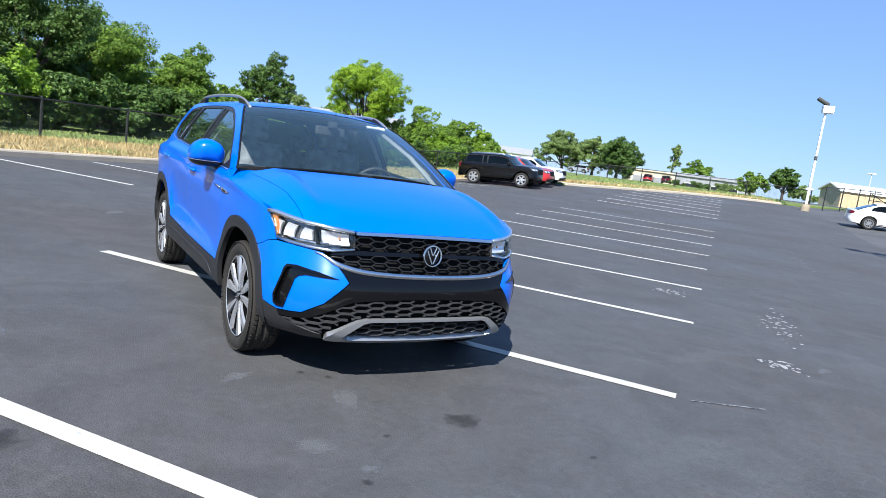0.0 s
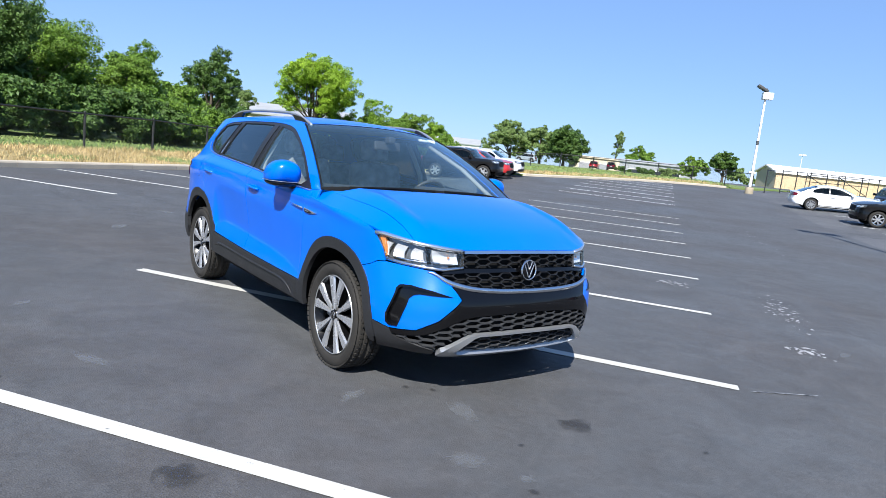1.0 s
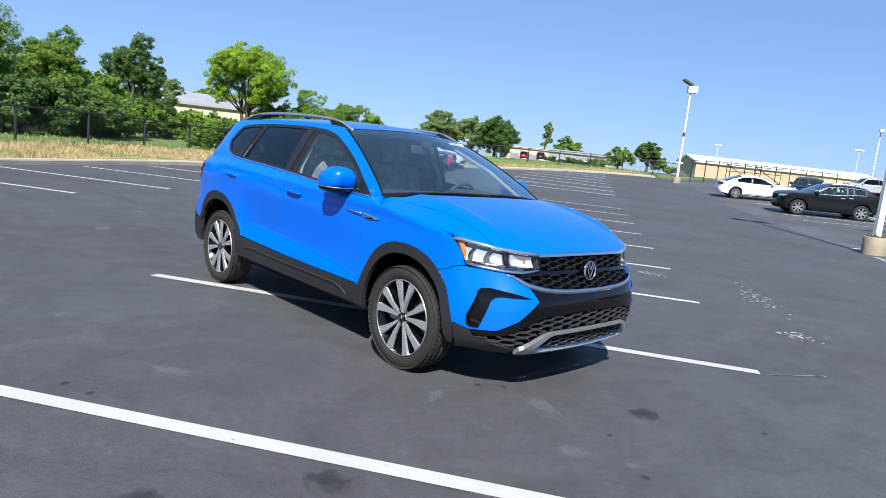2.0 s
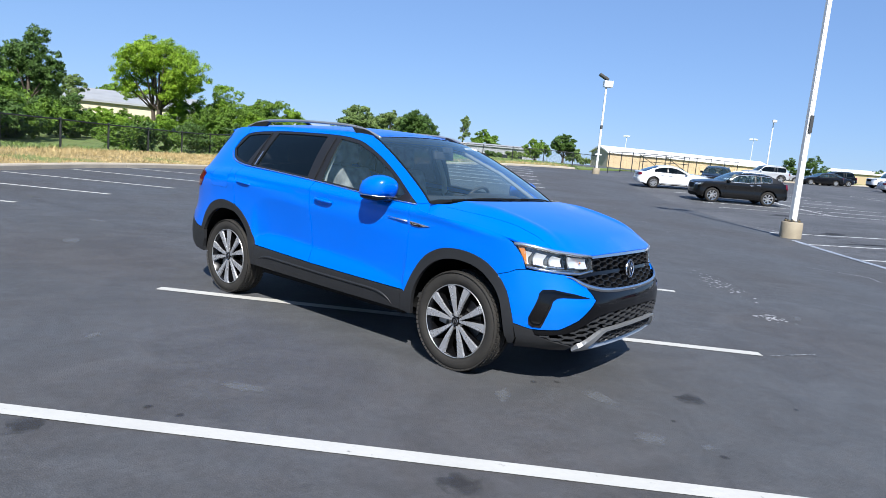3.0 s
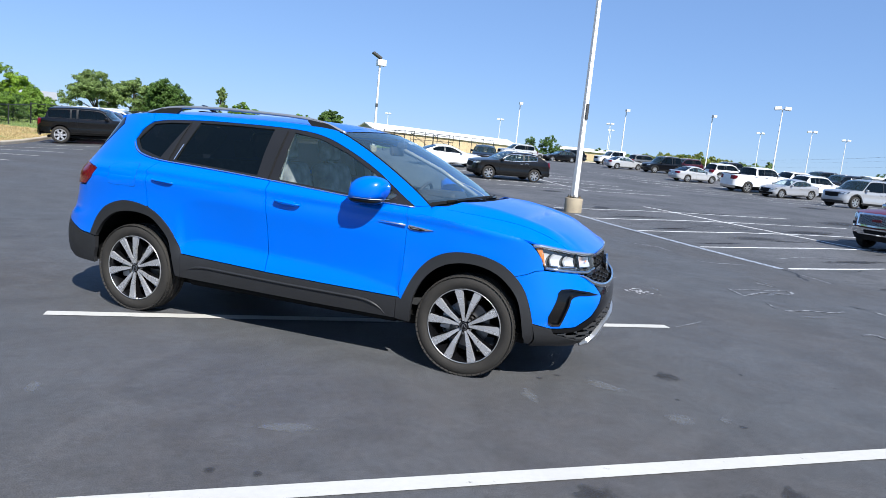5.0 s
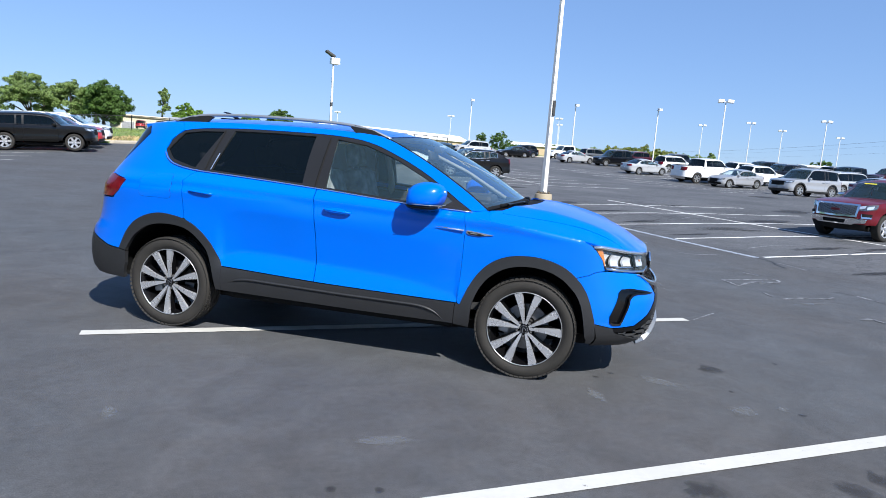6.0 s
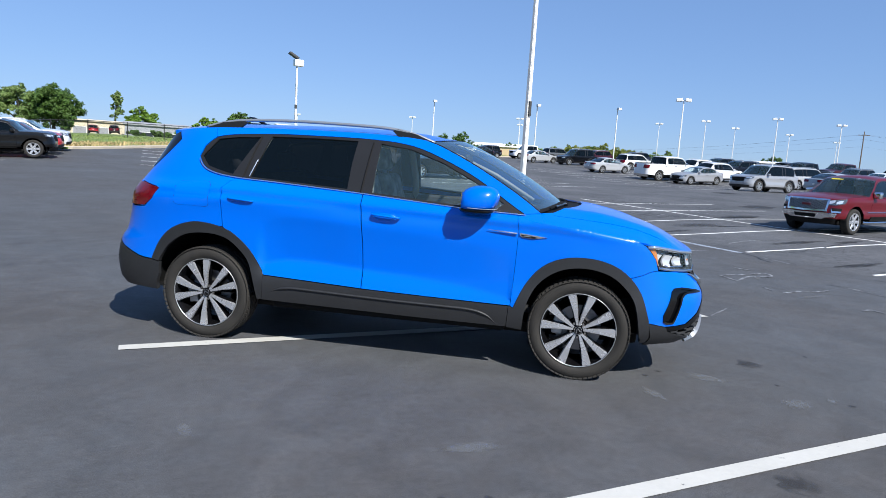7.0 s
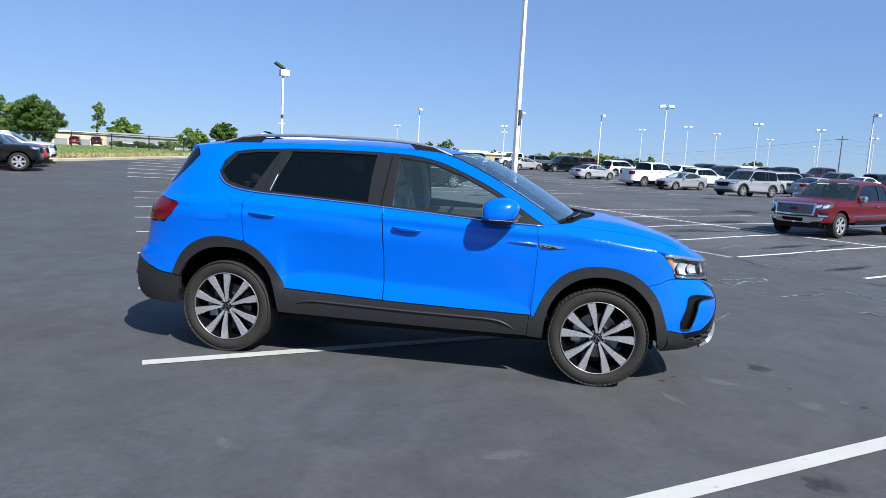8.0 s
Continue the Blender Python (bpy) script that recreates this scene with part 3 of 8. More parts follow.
def soft_mark(name, base, cover, ragged):
    """A mark that fades out towards its rim and breaks up in patches."""
    m = material(name, base, 0.7, 0, tuple(c * 0.85 for c in base), 5, 40, 0.6)
    nt = m.node_tree
    tc, n, d = nt.nodes.new("ShaderNodeTexCoord"), nt.nodes.new("ShaderNodeTexNoise"), nt.nodes.new("ShaderNodeVectorMath")
    n.inputs["Scale"].default_value, n.inputs["Detail"].default_value = ragged, 7
    d.operation = "DISTANCE"
    d.inputs[1].default_value = (0.5, 0.5, 0.5)
    mr, sub, mul = nt.nodes.new("ShaderNodeMapRange"), nt.nodes.new("ShaderNodeMath"), nt.nodes.new("ShaderNodeMath")
    flatten = nt.nodes.new("ShaderNodeVectorMath")
    flatten.operation = "MULTIPLY_ADD"
    flatten.inputs[1].default_value, flatten.inputs[2].default_value = (1, 1, 0), (0, 0, 0.5)
    sub.operation, mul.operation = "MULTIPLY_ADD", "MULTIPLY"
    sub.inputs[1].default_value = 0.9
    mr.inputs["From Min"].default_value, mr.inputs["From Max"].default_value = 0.98, 0.62
    mul.inputs[1].default_value = cover
    tr, mx = nt.nodes.new("ShaderNodeBsdfTransparent"), nt.nodes.new("ShaderNodeMixShader")
    for a, b in ((tc.outputs["Generated"], flatten.inputs[0]), (flatten.outputs[0], d.inputs[0]), (tc.outputs["Object"], n.inputs["Vector"]), (n.outputs["Fac"], sub.inputs[0]), (d.outputs["Value"], sub.inputs[2]),
                 (sub.outputs[0], mr.inputs["Value"]), (mr.outputs["Result"], mul.inputs[0]), (mul.outputs[0], mx.inputs[0]), (tr.outputs[0], mx.inputs[1]),
                 (nt.nodes["Principled BSDF"].outputs[0], mx.inputs[2]), (mx.outputs[0], nt.nodes["Material Output"].inputs["Surface"])):
        nt.links.new(a, b)
    return m


STAIN = soft_mark("oil_stain", (0.03, 0.03, 0.032), 0.5, 14)
SCUFF = soft_mark("pale_scuff", (0.19, 0.2, 0.21), 0.36, 30)
CHIP = material("white_chips", (0.42, 0.42, 0.42), 0.7, 0, (0.26, 0.26, 0.27), 12, 60, 0.6)


def blot(name, x, y, r, mat, label, stretch=1.0, turn=0.0, seed=0):
    rng = np.random.default_rng(seed)
    n = 22
    vs = [flat(x, y, 0.004)]
    for i in range(n):
        a = 2 * math.pi * i / n
        k = r * (0.75 + 0.5 * noise.noise(Vector((math.cos(a) * 1.6, math.sin(a) * 1.6, seed * 3.1))) + 0.08 * rng.uniform(-1, 1))
        px, py = k * stretch * math.cos(a), k * math.sin(a)
        vs.append(flat(x + px * math.cos(turn) - py * math.sin(turn), y + px * math.sin(turn) + py * math.cos(turn), 0.004))
    return tagged(raw(name, vs, [(0, i + 1, (i + 1) % n + 1) for i in range(n)], mat), label, "stain", kind="structure")


for i, (x, y, r) in enumerate(((-1.86, 3.2, 0.12), (-3.3, 1.72, 0.13), (-2.55, 1.55, 0.12), (-2.1, 2.78, 0.025), (-1.2, 3.25, 0.03), (-2.75, 3.25, 0.03), (-4.75, 2.05, 0.03),
                               (-4.95, 2.1, 0.03), (-1.95, 2.35, 0.03), (-0.6, 2.95, 0.025), (-2.3, 1.6, 0.1), (-2.9, 3.2, 0.035), (-5.35, 1.75, 0.13), (-3.9, 1.3, 0.12))):
    blot("oil_stain", x, y, r, STAIN, "small dark oil stain soaked into the asphalt", 1.25, 0.4 * i, i)
for i, (x, y, r, s) in enumerate(((-2.29, 2.49, 0.1, 1.7), (-2.0, 2.45, 0.05, 1.3), (-3.1, 2.9, 0.07, 2.2), (-5.9, 3.1, 0.06, 2.2), (-2.5, 3.05, 0.08, 3.0), (-4.6, 2.5, 0.07, 3.0),
                                  (1.5, 5.2, 0.05, 9.0), (2.2, 6.55, 0.06, 8.0), (0.2, 6.4, 0.05, 6.0), (2.9, 7.4, 0.05, 8.0), (-8.4, 6.5, 0.12, 3.0), (-9.2, 8.3, 0.1, 3.5))):
    blot("pale_scuff", x, y, r, SCUFF, "pale chalky scuff on the asphalt", s, 0.5 * i + 0.3, 40 + i)
for j, (x, y, rx, ry, n) in enumerate(((-1.28, 9.24, 0.17, 0.2, 46), (0.0, 8.3, 0.16, 0.75, 80), (-0.12, 6.25, 0.17, 0.16, 34), (1.2, 19.0, 0.25, 3.0, 20))):
    rng = np.random.default_rng(60 + j)
    vs, fs = [], []
    for _ in range(n):
        px, py, r = x + rng.normal(0, rx * 0.6), y + rng.normal(0, ry * 0.6), rng.uniform(0.007, 0.03)
        i = len(vs)
        vs += [flat(px + r * math.cos(a) * rng.uniform(0.5, 1.4), py + r * math.sin(a) * rng.uniform(0.5, 1.3), 0.004) for a in (0, 1.2, 2.5, 3.8, 5.0)]
        fs.append(tuple(range(i, i + 5)))
    tagged(raw("paint_flakes", vs, fs, CHIP), "cluster of white paint flakes on the asphalt", "debris", kind="stuff")


# cracks, tar seams and chalk marks of the older surface


def wander(name, start, heading, length, width, mat, label, seed, wobble=0.35, step=0.12, loop=0.0):
    """A thin uneven mark that wanders over the ground."""
    rng = np.random.default_rng(seed)
    x, y, a = start[0], start[1], heading
    vs, fs = [], []
    n = int(length / step)
    for i in range(n + 1):
        w = width * rng.uniform(0.45, 1.3) * (0.3 if i in (0, n) else 1.0) / 2
        vs += [flat(x - math.sin(a) * w, y + math.cos(a) * w, 0.0045), flat(x + math.sin(a) * w, y - math.cos(a) * w, 0.0045)]
        if i:
            fs.append((2 * i - 2, 2 * i - 1, 2 * i + 1, 2 * i))
        a += rng.normal(0, wobble) * step / 0.12 + loop * step - (0 if loop else 0.12 * (a - heading))
        x, y = x + math.cos(a) * step, y + math.sin(a) * step
    return tagged(raw(name, vs, fs, mat), label, "stain", kind="structure")


TYRE_MARK = soft_mark("tyre_mark", (0.03, 0.03, 0.03), 0.13, 6)


def tyre_arc(cx, cy, radius, a0, a1, width=0.2):
    """A faint curved tyre track, its two edges following a circle."""
    vs, fs = [], []
    n = 40
    for i in range(n + 1):
        a = radians(a0 + (a1 - a0) * i / n)
        w = width / 2 * math.sin(math.pi * (i + 0.4) / (n + 0.8)) ** 0.4
        vs += [flat(cx + (radius - w) * math.cos(a), cy + (radius - w) * math.sin(a), 0.0035), flat(cx + (radius + w) * math.cos(a), cy + (radius + w) * math.sin(a), 0.0035)]
        if i:
            fs.append((2 * i - 2, 2 * i - 1, 2 * i + 1, 2 * i))
    return tagged(raw("tyre_mark", vs, fs, TYRE_MARK), "faint dark curved tyre track on the asphalt", "stain", kind="structure")


for arc in ((-9.2, 12.6, 3.4, 200, 330), (-9.2, 12.6, 4.9, 210, 340), (-9.6, 7.4, 1.7, 130, 320)):
    tyre_arc(*arc)

BLACKOUT = soft_mark("blackout_paint", (0.018, 0.018, 0.019), 0.6, 9)
for i, (x, y, l, turn) in enumerate(((6.3, 12.75, 0.8, 0.05), (7.8, 10.2, 0.9, 0.0), (7.0, 15.4, 0.9, 0.0), (8.9, 13.1, 0.7, -0.1), (9.3, 9.9, 0.6, 0.1), (6.2, 7.6, 0.7, 0.1), (8.3, 7.2, 0.9, -0.05), (7.4, 18.1, 0.9, 0.0), (11.5, 15.2, 1.0, 0.05), (12.4, 20.4, 1.1, 0.0))):
    blot("blackout_mark", x, y, 0.24 * l, BLACKOUT, "old parking line painted over in black", 5.5, turn, 340 + i)
TAR = material("tar", (0.012, 0.012, 0.013), 0.6, 0, (0.02, 0.02, 0.021), 3, 60, 0.6, spec=0.3)
CHALK = worn_paint("chalk_mark", (0.28, 0.29, 0.3), 0.45)
for i, (x, y, hd, l) in enumerate(((5.1, 9.5, -1.7, 1.9), (4.9, 8.1, -1.72, 1.6), (4.5, 5.3, -1.6, 3.0), (3.04, 6.05, -1.2, 0.3), (5.15, 13.0, 1.55, 5.0), (4.7, 6.9, -1.75, 1.6), (7.4, 2.2, 0.1, 4.0), (6.3, 9.2, 0.15, 3.5), (9.5, 11.2, 0.05, 3.2), (8.0, 6.6, -0.1, 3.6), (11, 17.2, 0.1, 6.0), (7.0, 15.4, 0.0, 4.5),
                                   (14.0, 21.5, 0.3, 7.0), (18.0, 26.0, 1.2, 8.0), (20.0, 17.0, 0.4, 7.0), (9.0, 24.5, 0.0, 6.0), (6.1, 19.9, 0.2, 2.6), (16, 14.6, 0.0, 5), (22, 22, 1.4, 9.0), (12.6, 6.0, 1.5, 6.0))):
    wander("asphalt_crack", (x, y), hd, l, 0.03 if i > 5 else 0.06, TAR, "dark tar-filled crack in the older asphalt", 200 + i, 0.13)


def scribble(pts, width, seed):
    """A chalky line drawn through plan points with an uneven hand."""
    rng = np.random.default_rng(seed)
    line = resample(catmull(pts, 5), max(4, int(len(pts) * 8)))
    vs, fs = [], []
    for i, (x, y) in enumerate(line):
        q = line[min(i + 1, len(line) - 1)] if i < len(line) - 1 else line[i]
        p = line[max(i - 1, 0)]
        d = Vector((q[0] - p[0], q[1] - p[1])).normalized()
        w = width * rng.uniform(0.4, 1.3) / 2
        vs += [flat(x - d.y * w, y + d.x * w, 0.0045), flat(x + d.y * w, y - d.x * w, 0.0045)]
        if i:
            fs.append((2 * i - 2, 2 * i - 1, 2 * i + 1, 2 * i))
    return tagged(raw("chalk_mark", vs, fs, CHALK), "faint chalky scribble on the asphalt", "stain", kind="structure")


for i, (w, pts) in enumerate(((0.05, [(1.61, 6.72), (2.1, 6.77), (2.79, 6.89), (2.56, 6.61), (2.06, 6.59), (1.51, 6.3), (1.55, 6.5), (1.61, 6.72)]), (0.04, [(2.73, 7.43), (2.81, 7.17)]), (0.045, [(1.4, 5.47), (1.85, 5.55), (2.17, 5.52), (2.47, 5.62)]),
                              (0.05, [(1.42, 4.46), (1.64, 4.49), (1.62, 4.32), (1.8, 4.0)]), (0.02, [(-0.82, 4.58), (-0.35, 4.81)]), (0.05, [(3.14, 5.79), (3.04, 5.19), (2.9, 4.6)]), (0.03, [(1.48, 5.87), (1.36, 5.6)]),
                              (0.05, [(8.8, 15.9), (9.6, 16.3), (10.4, 16.0), (9.7, 15.6), (8.8, 15.9)]), (0.05, [(10.0, 16.6), (10.8, 16.9), (11.6, 16.5), (10.8, 16.2)]), (0.05, [(6.1, 10.6), (7.0, 10.8), (7.8, 10.6)]), (0.04, [(6.9, 9.9), (7.7, 10.0)]), (0.05, [(2.78, 11.86), (3.12, 11.78), (3.37, 11.62), (3.69, 11.5), (3.62, 10.9)]), (0.05, [(3.32, 9.64), (3.62, 9.5), (4.3, 9.62), (4.92, 9.4)]), (0.09, [(5.2, 21.95), (5.45, 21.7), (5.7, 21.2), (5.8, 20.4)]), (0.06, [(4.98, 8.75), (4.9, 8.3), (4.82, 8.0)]))):
    scribble(pts, w, 260 + i)
for i, (x, y, r, s) in enumerate(((8.2, 13.6, 0.5, 2.4), (13.0, 9.6, 0.6, 2.2), (12.0, 15.5, 0.5, 3.0), (17.0, 19.0, 0.7, 2.6), (9.2, 28.0, 0.6, 3.0), (24, 27, 0.9, 2.4), (7.6, 20.6, 0.45, 2.5))):
    blot("oil_stain", x, y, r, STAIN, "dark worn patch on the older asphalt", s, 0.15 * i, 300 + i)

# ---- vehicles: the shell as a chart ----
class Chart:
    """The upright skin of a car body. s runs along the plan outline from the middle of the nose (0), round one flank, to the middle of the tail:
    positive on the right flank, negative on the left. x is forward, y to the left, z up, from the ground between the axles."""

    def __init__(self, outline, inset, nose, tail, wide):
        pts = catmull(outline, 10)
        self.s, self.pts, self.wide = [0.0], pts, wide
        for a, b in zip(pts, pts[1:]):
            self.s.append(self.s[-1] + math.dist(a, b))
        self.inset, self.nose, self.tail = curve1(inset), curve1(nose), curve1(tail)
        self.xf, self.xr = outline[0][0], outline[-1][0]

    def ref(self, s):
        a = min(abs(s), self.s[-1] - 1e-6)
        lo, hi = 0, len(self.s) - 1
        while hi - lo > 1:
            mid = (lo + hi) // 2
            lo, hi = (mid, hi) if self.s[mid] <= a else (lo, mid)
        u = (a - self.s[lo]) / (self.s[hi] - self.s[lo])
        p, q = self.pts[lo], self.pts[hi]
        return p[0] + (q[0] - p[0]) * u, p[1] + (q[1] - p[1]) * u

    def at(self, s, z):
        x, y = self.ref(s)
        x += smoothstep(self.xf - 1.0, self.xf, x) * self.nose(z) + smoothstep(self.xr + 1.0, self.xr, x) * self.tail(z)
        y *= 1 - self.inset(z) / self.wide
        return Vector((x, -y if s >= 0 else y, z))

    def find(self, value, z, axis):
        """s on the right flank at which x (axis 0) or the distance from the middle (axis 1, nose half) has this value at height z."""
        if axis == 0:
            lo, hi = 0.0, self.s[-1]
            for _ in range(30):
                mid = (lo + hi) / 2
                lo, hi = (mid, hi) if self.at(mid, z).x > value else (lo, mid)
        else:
            lo, hi = 0.0, self.s[-1] * 0.42
            for _ in range(30):
                mid = (lo + hi) / 2
                lo, hi = (mid, hi) if abs(self.at(mid, z).y) < abs(value) else (lo, mid)
        return (lo + hi) / 2

    def xz(self, pts, side=1):
        return [(side * self.find(x, z, 0), z) for x, z in pts]

    def yz(self, pts):
        """Points of the nose given as (y to the right, z)."""
        return [((1 if y >= 0 else -1) * self.find(y, z, 1) if y else 0.0, z) for y, z in pts]


def span(chart, line, side_fn, bow, n=10, m=8, y_scale=1.0, depth=0.01, power=2.0):
    """A sheet hung between a flank line and its mirror; bow is how far its middle rises (dx, dz)."""
    pts = resample([tuple(side_fn(p)) for p in line], n)

    def fn(u, v):
        i = min(n - 1, int(u * n))
        w = u * n - i
        x, y, z = (a + (b - a) * w for a, b in zip(pts[i], pts[i + 1]))
        t = math.sin((2 * v - 1) * math.pi / 2)
        k = 1 - abs(t) ** power
        return Vector((x + bow[0] * k, -abs(y) * y_scale * -t, z + bow[1] * k))
    return grid(fn, n, m * 2, (0, 0, 0.7), depth)


def smooth_poly(pts, per=5):
    return catmull(list(pts), per)


def offset_poly(poly, d):
    """Shrinks (d > 0) a polygon towards its inside."""
    area = sum(a[0] * b[1] - b[0] * a[1] for a, b in zip(poly, poly[1:] + poly[:1]))
    sg = 1 if area > 0 else -1
    out = []
    n = len(poly)
    for i in range(n):
        a, b, c = poly[i - 1], poly[i], poly[(i + 1) % n]
        e1, e2 = Vector((b[0] - a[0], b[1] - a[1])), Vector((c[0] - b[0], c[1] - b[1]))
        if e1.length < 1e-6 or e2.length < 1e-6:
            continue
        e1.normalize()
        e2.normalize()
        nn = Vector((-e1.y - e2.y, e1.x + e2.x)) * sg
        l = nn.length
        nn = nn / l if l > 1e-6 else Vector((-e1.y, e1.x)) * sg
        k = d / max(0.5, nn.dot(Vector((-e1.y, e1.x)) * sg))
        out.append((b[0] + nn.x * k, b[1] + nn.y * k))
    return out


def mirror(poly):
    return [(-s, z) for s, z in poly]


def honeycomb(chart, poly, cw, ch, lift, wire=0.006, deep=0.014):
    """Wires of a stretched honeycomb, kept inside the outline, standing on the chart."""
    bm = bmesh.new()
    us, vs = [p[0] for p in poly], [p[1] for p in poly]
    segs = []
    nu, nv = int((max(us) - min(us)) / (0.75 * cw)) + 3, int((max(vs) - min(vs)) / ch) + 3
    mid = (max(us) + min(us)) / 2
    for i in range(-nu // 2 - 1, nu // 2 + 2):
        for j in range(nv):
            u, v = mid + i * 0.75 * cw, min(vs) - ch + (j + 0.5 * (i % 2)) * ch
            a, b, c, d = (u - cw / 4, v + ch / 2), (u + cw / 4, v + ch / 2), (u + cw / 2, v), (u + cw / 4, v - ch / 2)
            segs += [(a, b), (b, c), (c, d)]
    for a, b in segs:
        n = 4
        run = [(a[0] + (b[0] - a[0]) * k / n, a[1] + (b[1] - a[1]) * k / n) for k in range(n + 1)]
        for p, q in zip(run, run[1:]):
            if not (inside(p, poly) and inside(q, poly)):
                continue
            P, Q = chart.at(*p), chart.at(*q)
            e = 0.01
            nn = (chart.at(p[0] + e, p[1]) - P).cross(chart.at(p[0], p[1] + e) - P).normalized()
            if nn.dot(P - Vector((0, 0, 0.6))) < 0:
                nn = -nn
            t = (Q - P).normalized()
            w = nn.cross(t).normalized() * wire / 2
            top, low = nn * lift, nn * (lift - deep)
            c = [bm.verts.new(x) for x in (P - w + top, P + w + top, Q + w + top, Q - w + top, P - w * 1.6 + low, P + w * 1.6 + low, Q + w * 1.6 + low, Q - w * 1.6 + low)]
            for f in ((0, 1, 2, 3), (0, 4, 5, 1), (2, 6, 7, 3), (1, 5, 6, 2), (3, 7, 4, 0)):
                bm.faces.new([c[k] for k in f])
    bmesh.ops.recalc_face_normals(bm, faces=bm.faces[:])
    return bm


# ---- wheels ----
def tyre_mesh(bm, R, r, w, detail=True):
    h = w / 2
    prof = [(r, -h * 0.78), (r + 0.015, -h * 0.9), (r + (R - r) * 0.45, -h), (R - 0.022, -h * 0.93), (R - 0.006, -h * 0.8)]
    for g in (-0.5, 0.0, 0.5):
        prof += [(R, h * (g - 0.12)), (R - (0.007 if detail else 0.0), h * (g - 0.08)), (R - (0.007 if detail else 0.0), h * (g + 0.08)), (R, h * (g + 0.12))]
    prof += [(R - 0.006, h * 0.8), (R - 0.022, h * 0.93), (r + (R - r) * 0.45, h), (r + 0.015, h * 0.9), (r, h * 0.78)]
    lathe(bm, prof, 64 if detail else 28)
    for f in bm.faces:
        f.smooth = True
    if detail:
        for k in range(64):
            a = 2 * math.pi * (k + 0.5) / 64
            for side in (-1, 1):
                box(bm, (0.004, 0.026, w * 0.13), Matrix.Rotation(a, 4, "Z") @ pose(R - 0.0125, 0, side * h * 0.86, 0, side * 36, 0))
            for g in (-0.62, -0.26, 0.26, 0.62):
                box(bm, (0.008, 0.024, w * 0.1), Matrix.Rotation(a + 0.012 * (1 if g > 0 else -1), 4, "Z") @ pose(R - 0.001, 0, h * g, 14 if g > 0 else -14, 0, 0))
    return bm


def detailed_wheel(parent, x, y, z, R, w, side, phase):
    """A five-pair two-tone alloy. The wheel's outer face looks along its own +z."""
    wheel = new("wheel")
    wheel.parent = parent
    wheel.matrix_basis = pose(x, y, z) @ (pose(0, 0, 0, 90, 0, 0) if side > 0 else pose(0, 0, 0, -90, 0, 0)) @ pose(0, 0, 0, 0, 0, phase)
    r = 0.248
    part("tyre", tyre_mesh(bmesh.new(), R, r, w), RUBBER, wheel)
    bm = bmesh.new()
    f = w / 2 - 0.012
    lathe(bm, [(r + 0.003, f - 0.02), (r + 0.0015, f), (r - 0.001, f + 0.001), (r - 0.0035, f - 0.003)], 64)
    for q in bm.faces:
        q.smooth = True
    part("rim", bm, SATIN, wheel)
    bm = bmesh.new()
    lathe(bm, [(r - 0.003, f - 0.0032), (r - 0.02, f - 0.03), (r - 0.04, f - 0.085), (r - 0.04, -w * 0.4)], 64)
    lathe(bm, [(0.001, f - 0.024), (0.045, f - 0.024), (0.06, f - 0.06), (0.07, f - 0.11)], 40)
    part("barrel", bm, WHEEL_BLACK, wheel, smooth=True)

    def wedge(bm, a0, a1, w0, w1, r0, r1, top0, top1, deep):
        """A spoke from radius r0 at angle a0 to r1 at a1."""
        vs = []
        for a, ww, rr, tp in ((a0, w0, r0, top0), ((a0 + a1) / 2, (w0 + w1) / 2 * 0.96, (r0 + r1) / 2, (top0 + top1) / 2 + 0.004), (a1, w1, r1, top1)):
            c, s = math.cos(a), math.sin(a)
            for o, t in ((-ww, tp), (ww, tp), (ww * 1.25, tp - deep), (-ww * 1.25, tp - deep)):
                vs.append(bm.verts.new((c * rr - s * o, s * rr + c * o, t)))
        for i in (0, 4):
            for j in range(4):
                bm.faces.new((vs[i + j], vs[i + (j + 1) % 4], vs[i + 4 + (j + 1) % 4], vs[i + 4 + j]))
        bm.faces.new(vs[0:4][::-1])
        bm.faces.new(vs[8:12])
    for k in range(5):
        a = 2 * math.pi * k / 5
        for sg in (-1, 1):
            bm = bmesh.new()
            wedge(bm, a + sg * 0.2, a + sg * 0.28, 0.0062, 0.0255, 0.033, r - 0.005, f - 0.012, f - 0.003, 0.014)
            bmesh.ops.recalc_face_normals(bm, faces=bm.faces[:])
            part("spoke", bm, MACHINED, wheel)
        bm = bmesh.new()
        for sg in (-1, 1):
            wedge(bm, a + sg * 0.2, a + sg * 0.28, 0.01, 0.031, 0.033, r - 0.012, f - 0.026, f - 0.016, 0.045)
        bmesh.ops.recalc_face_normals(bm, faces=bm.faces[:])
        part("spoke_pocket", bm, WHEEL_BLACK, wheel)
        bm = bmesh.new()
        cyl(bm, 0.0085, 0.0075, 0.02, pose(0.05 * math.cos(a + 0.63), 0.05 * math.sin(a + 0.63), f - 0.022), 6)
        part("wheel_bolt", bm, DISC, wheel)
    bm = bmesh.new()
    lathe(bm, [(0.001, f - 0.004), (0.024, f - 0.003), (0.0285, f - 0.006), (0.03, f - 0.02)], 32)
    cap = part("centre_cap", bm, WHEEL_BLACK, wheel, smooth=True)
    bm = bmesh.new()
    lathe(bm, [(0.0235, f - 0.001), (0.026, f - 0.001), (0.026, f - 0.004), (0.0235, f - 0.004)], 32, closed=True)
    for sg in (-1, 1):
        box(bm, (0.005, 0.03, 0.002), pose(sg * 0.008, 0, f - 0.0022, 0, 0, sg * 22))
    part("cap_emblem", bm, CHROME, cap)
    bm = bmesh.new()
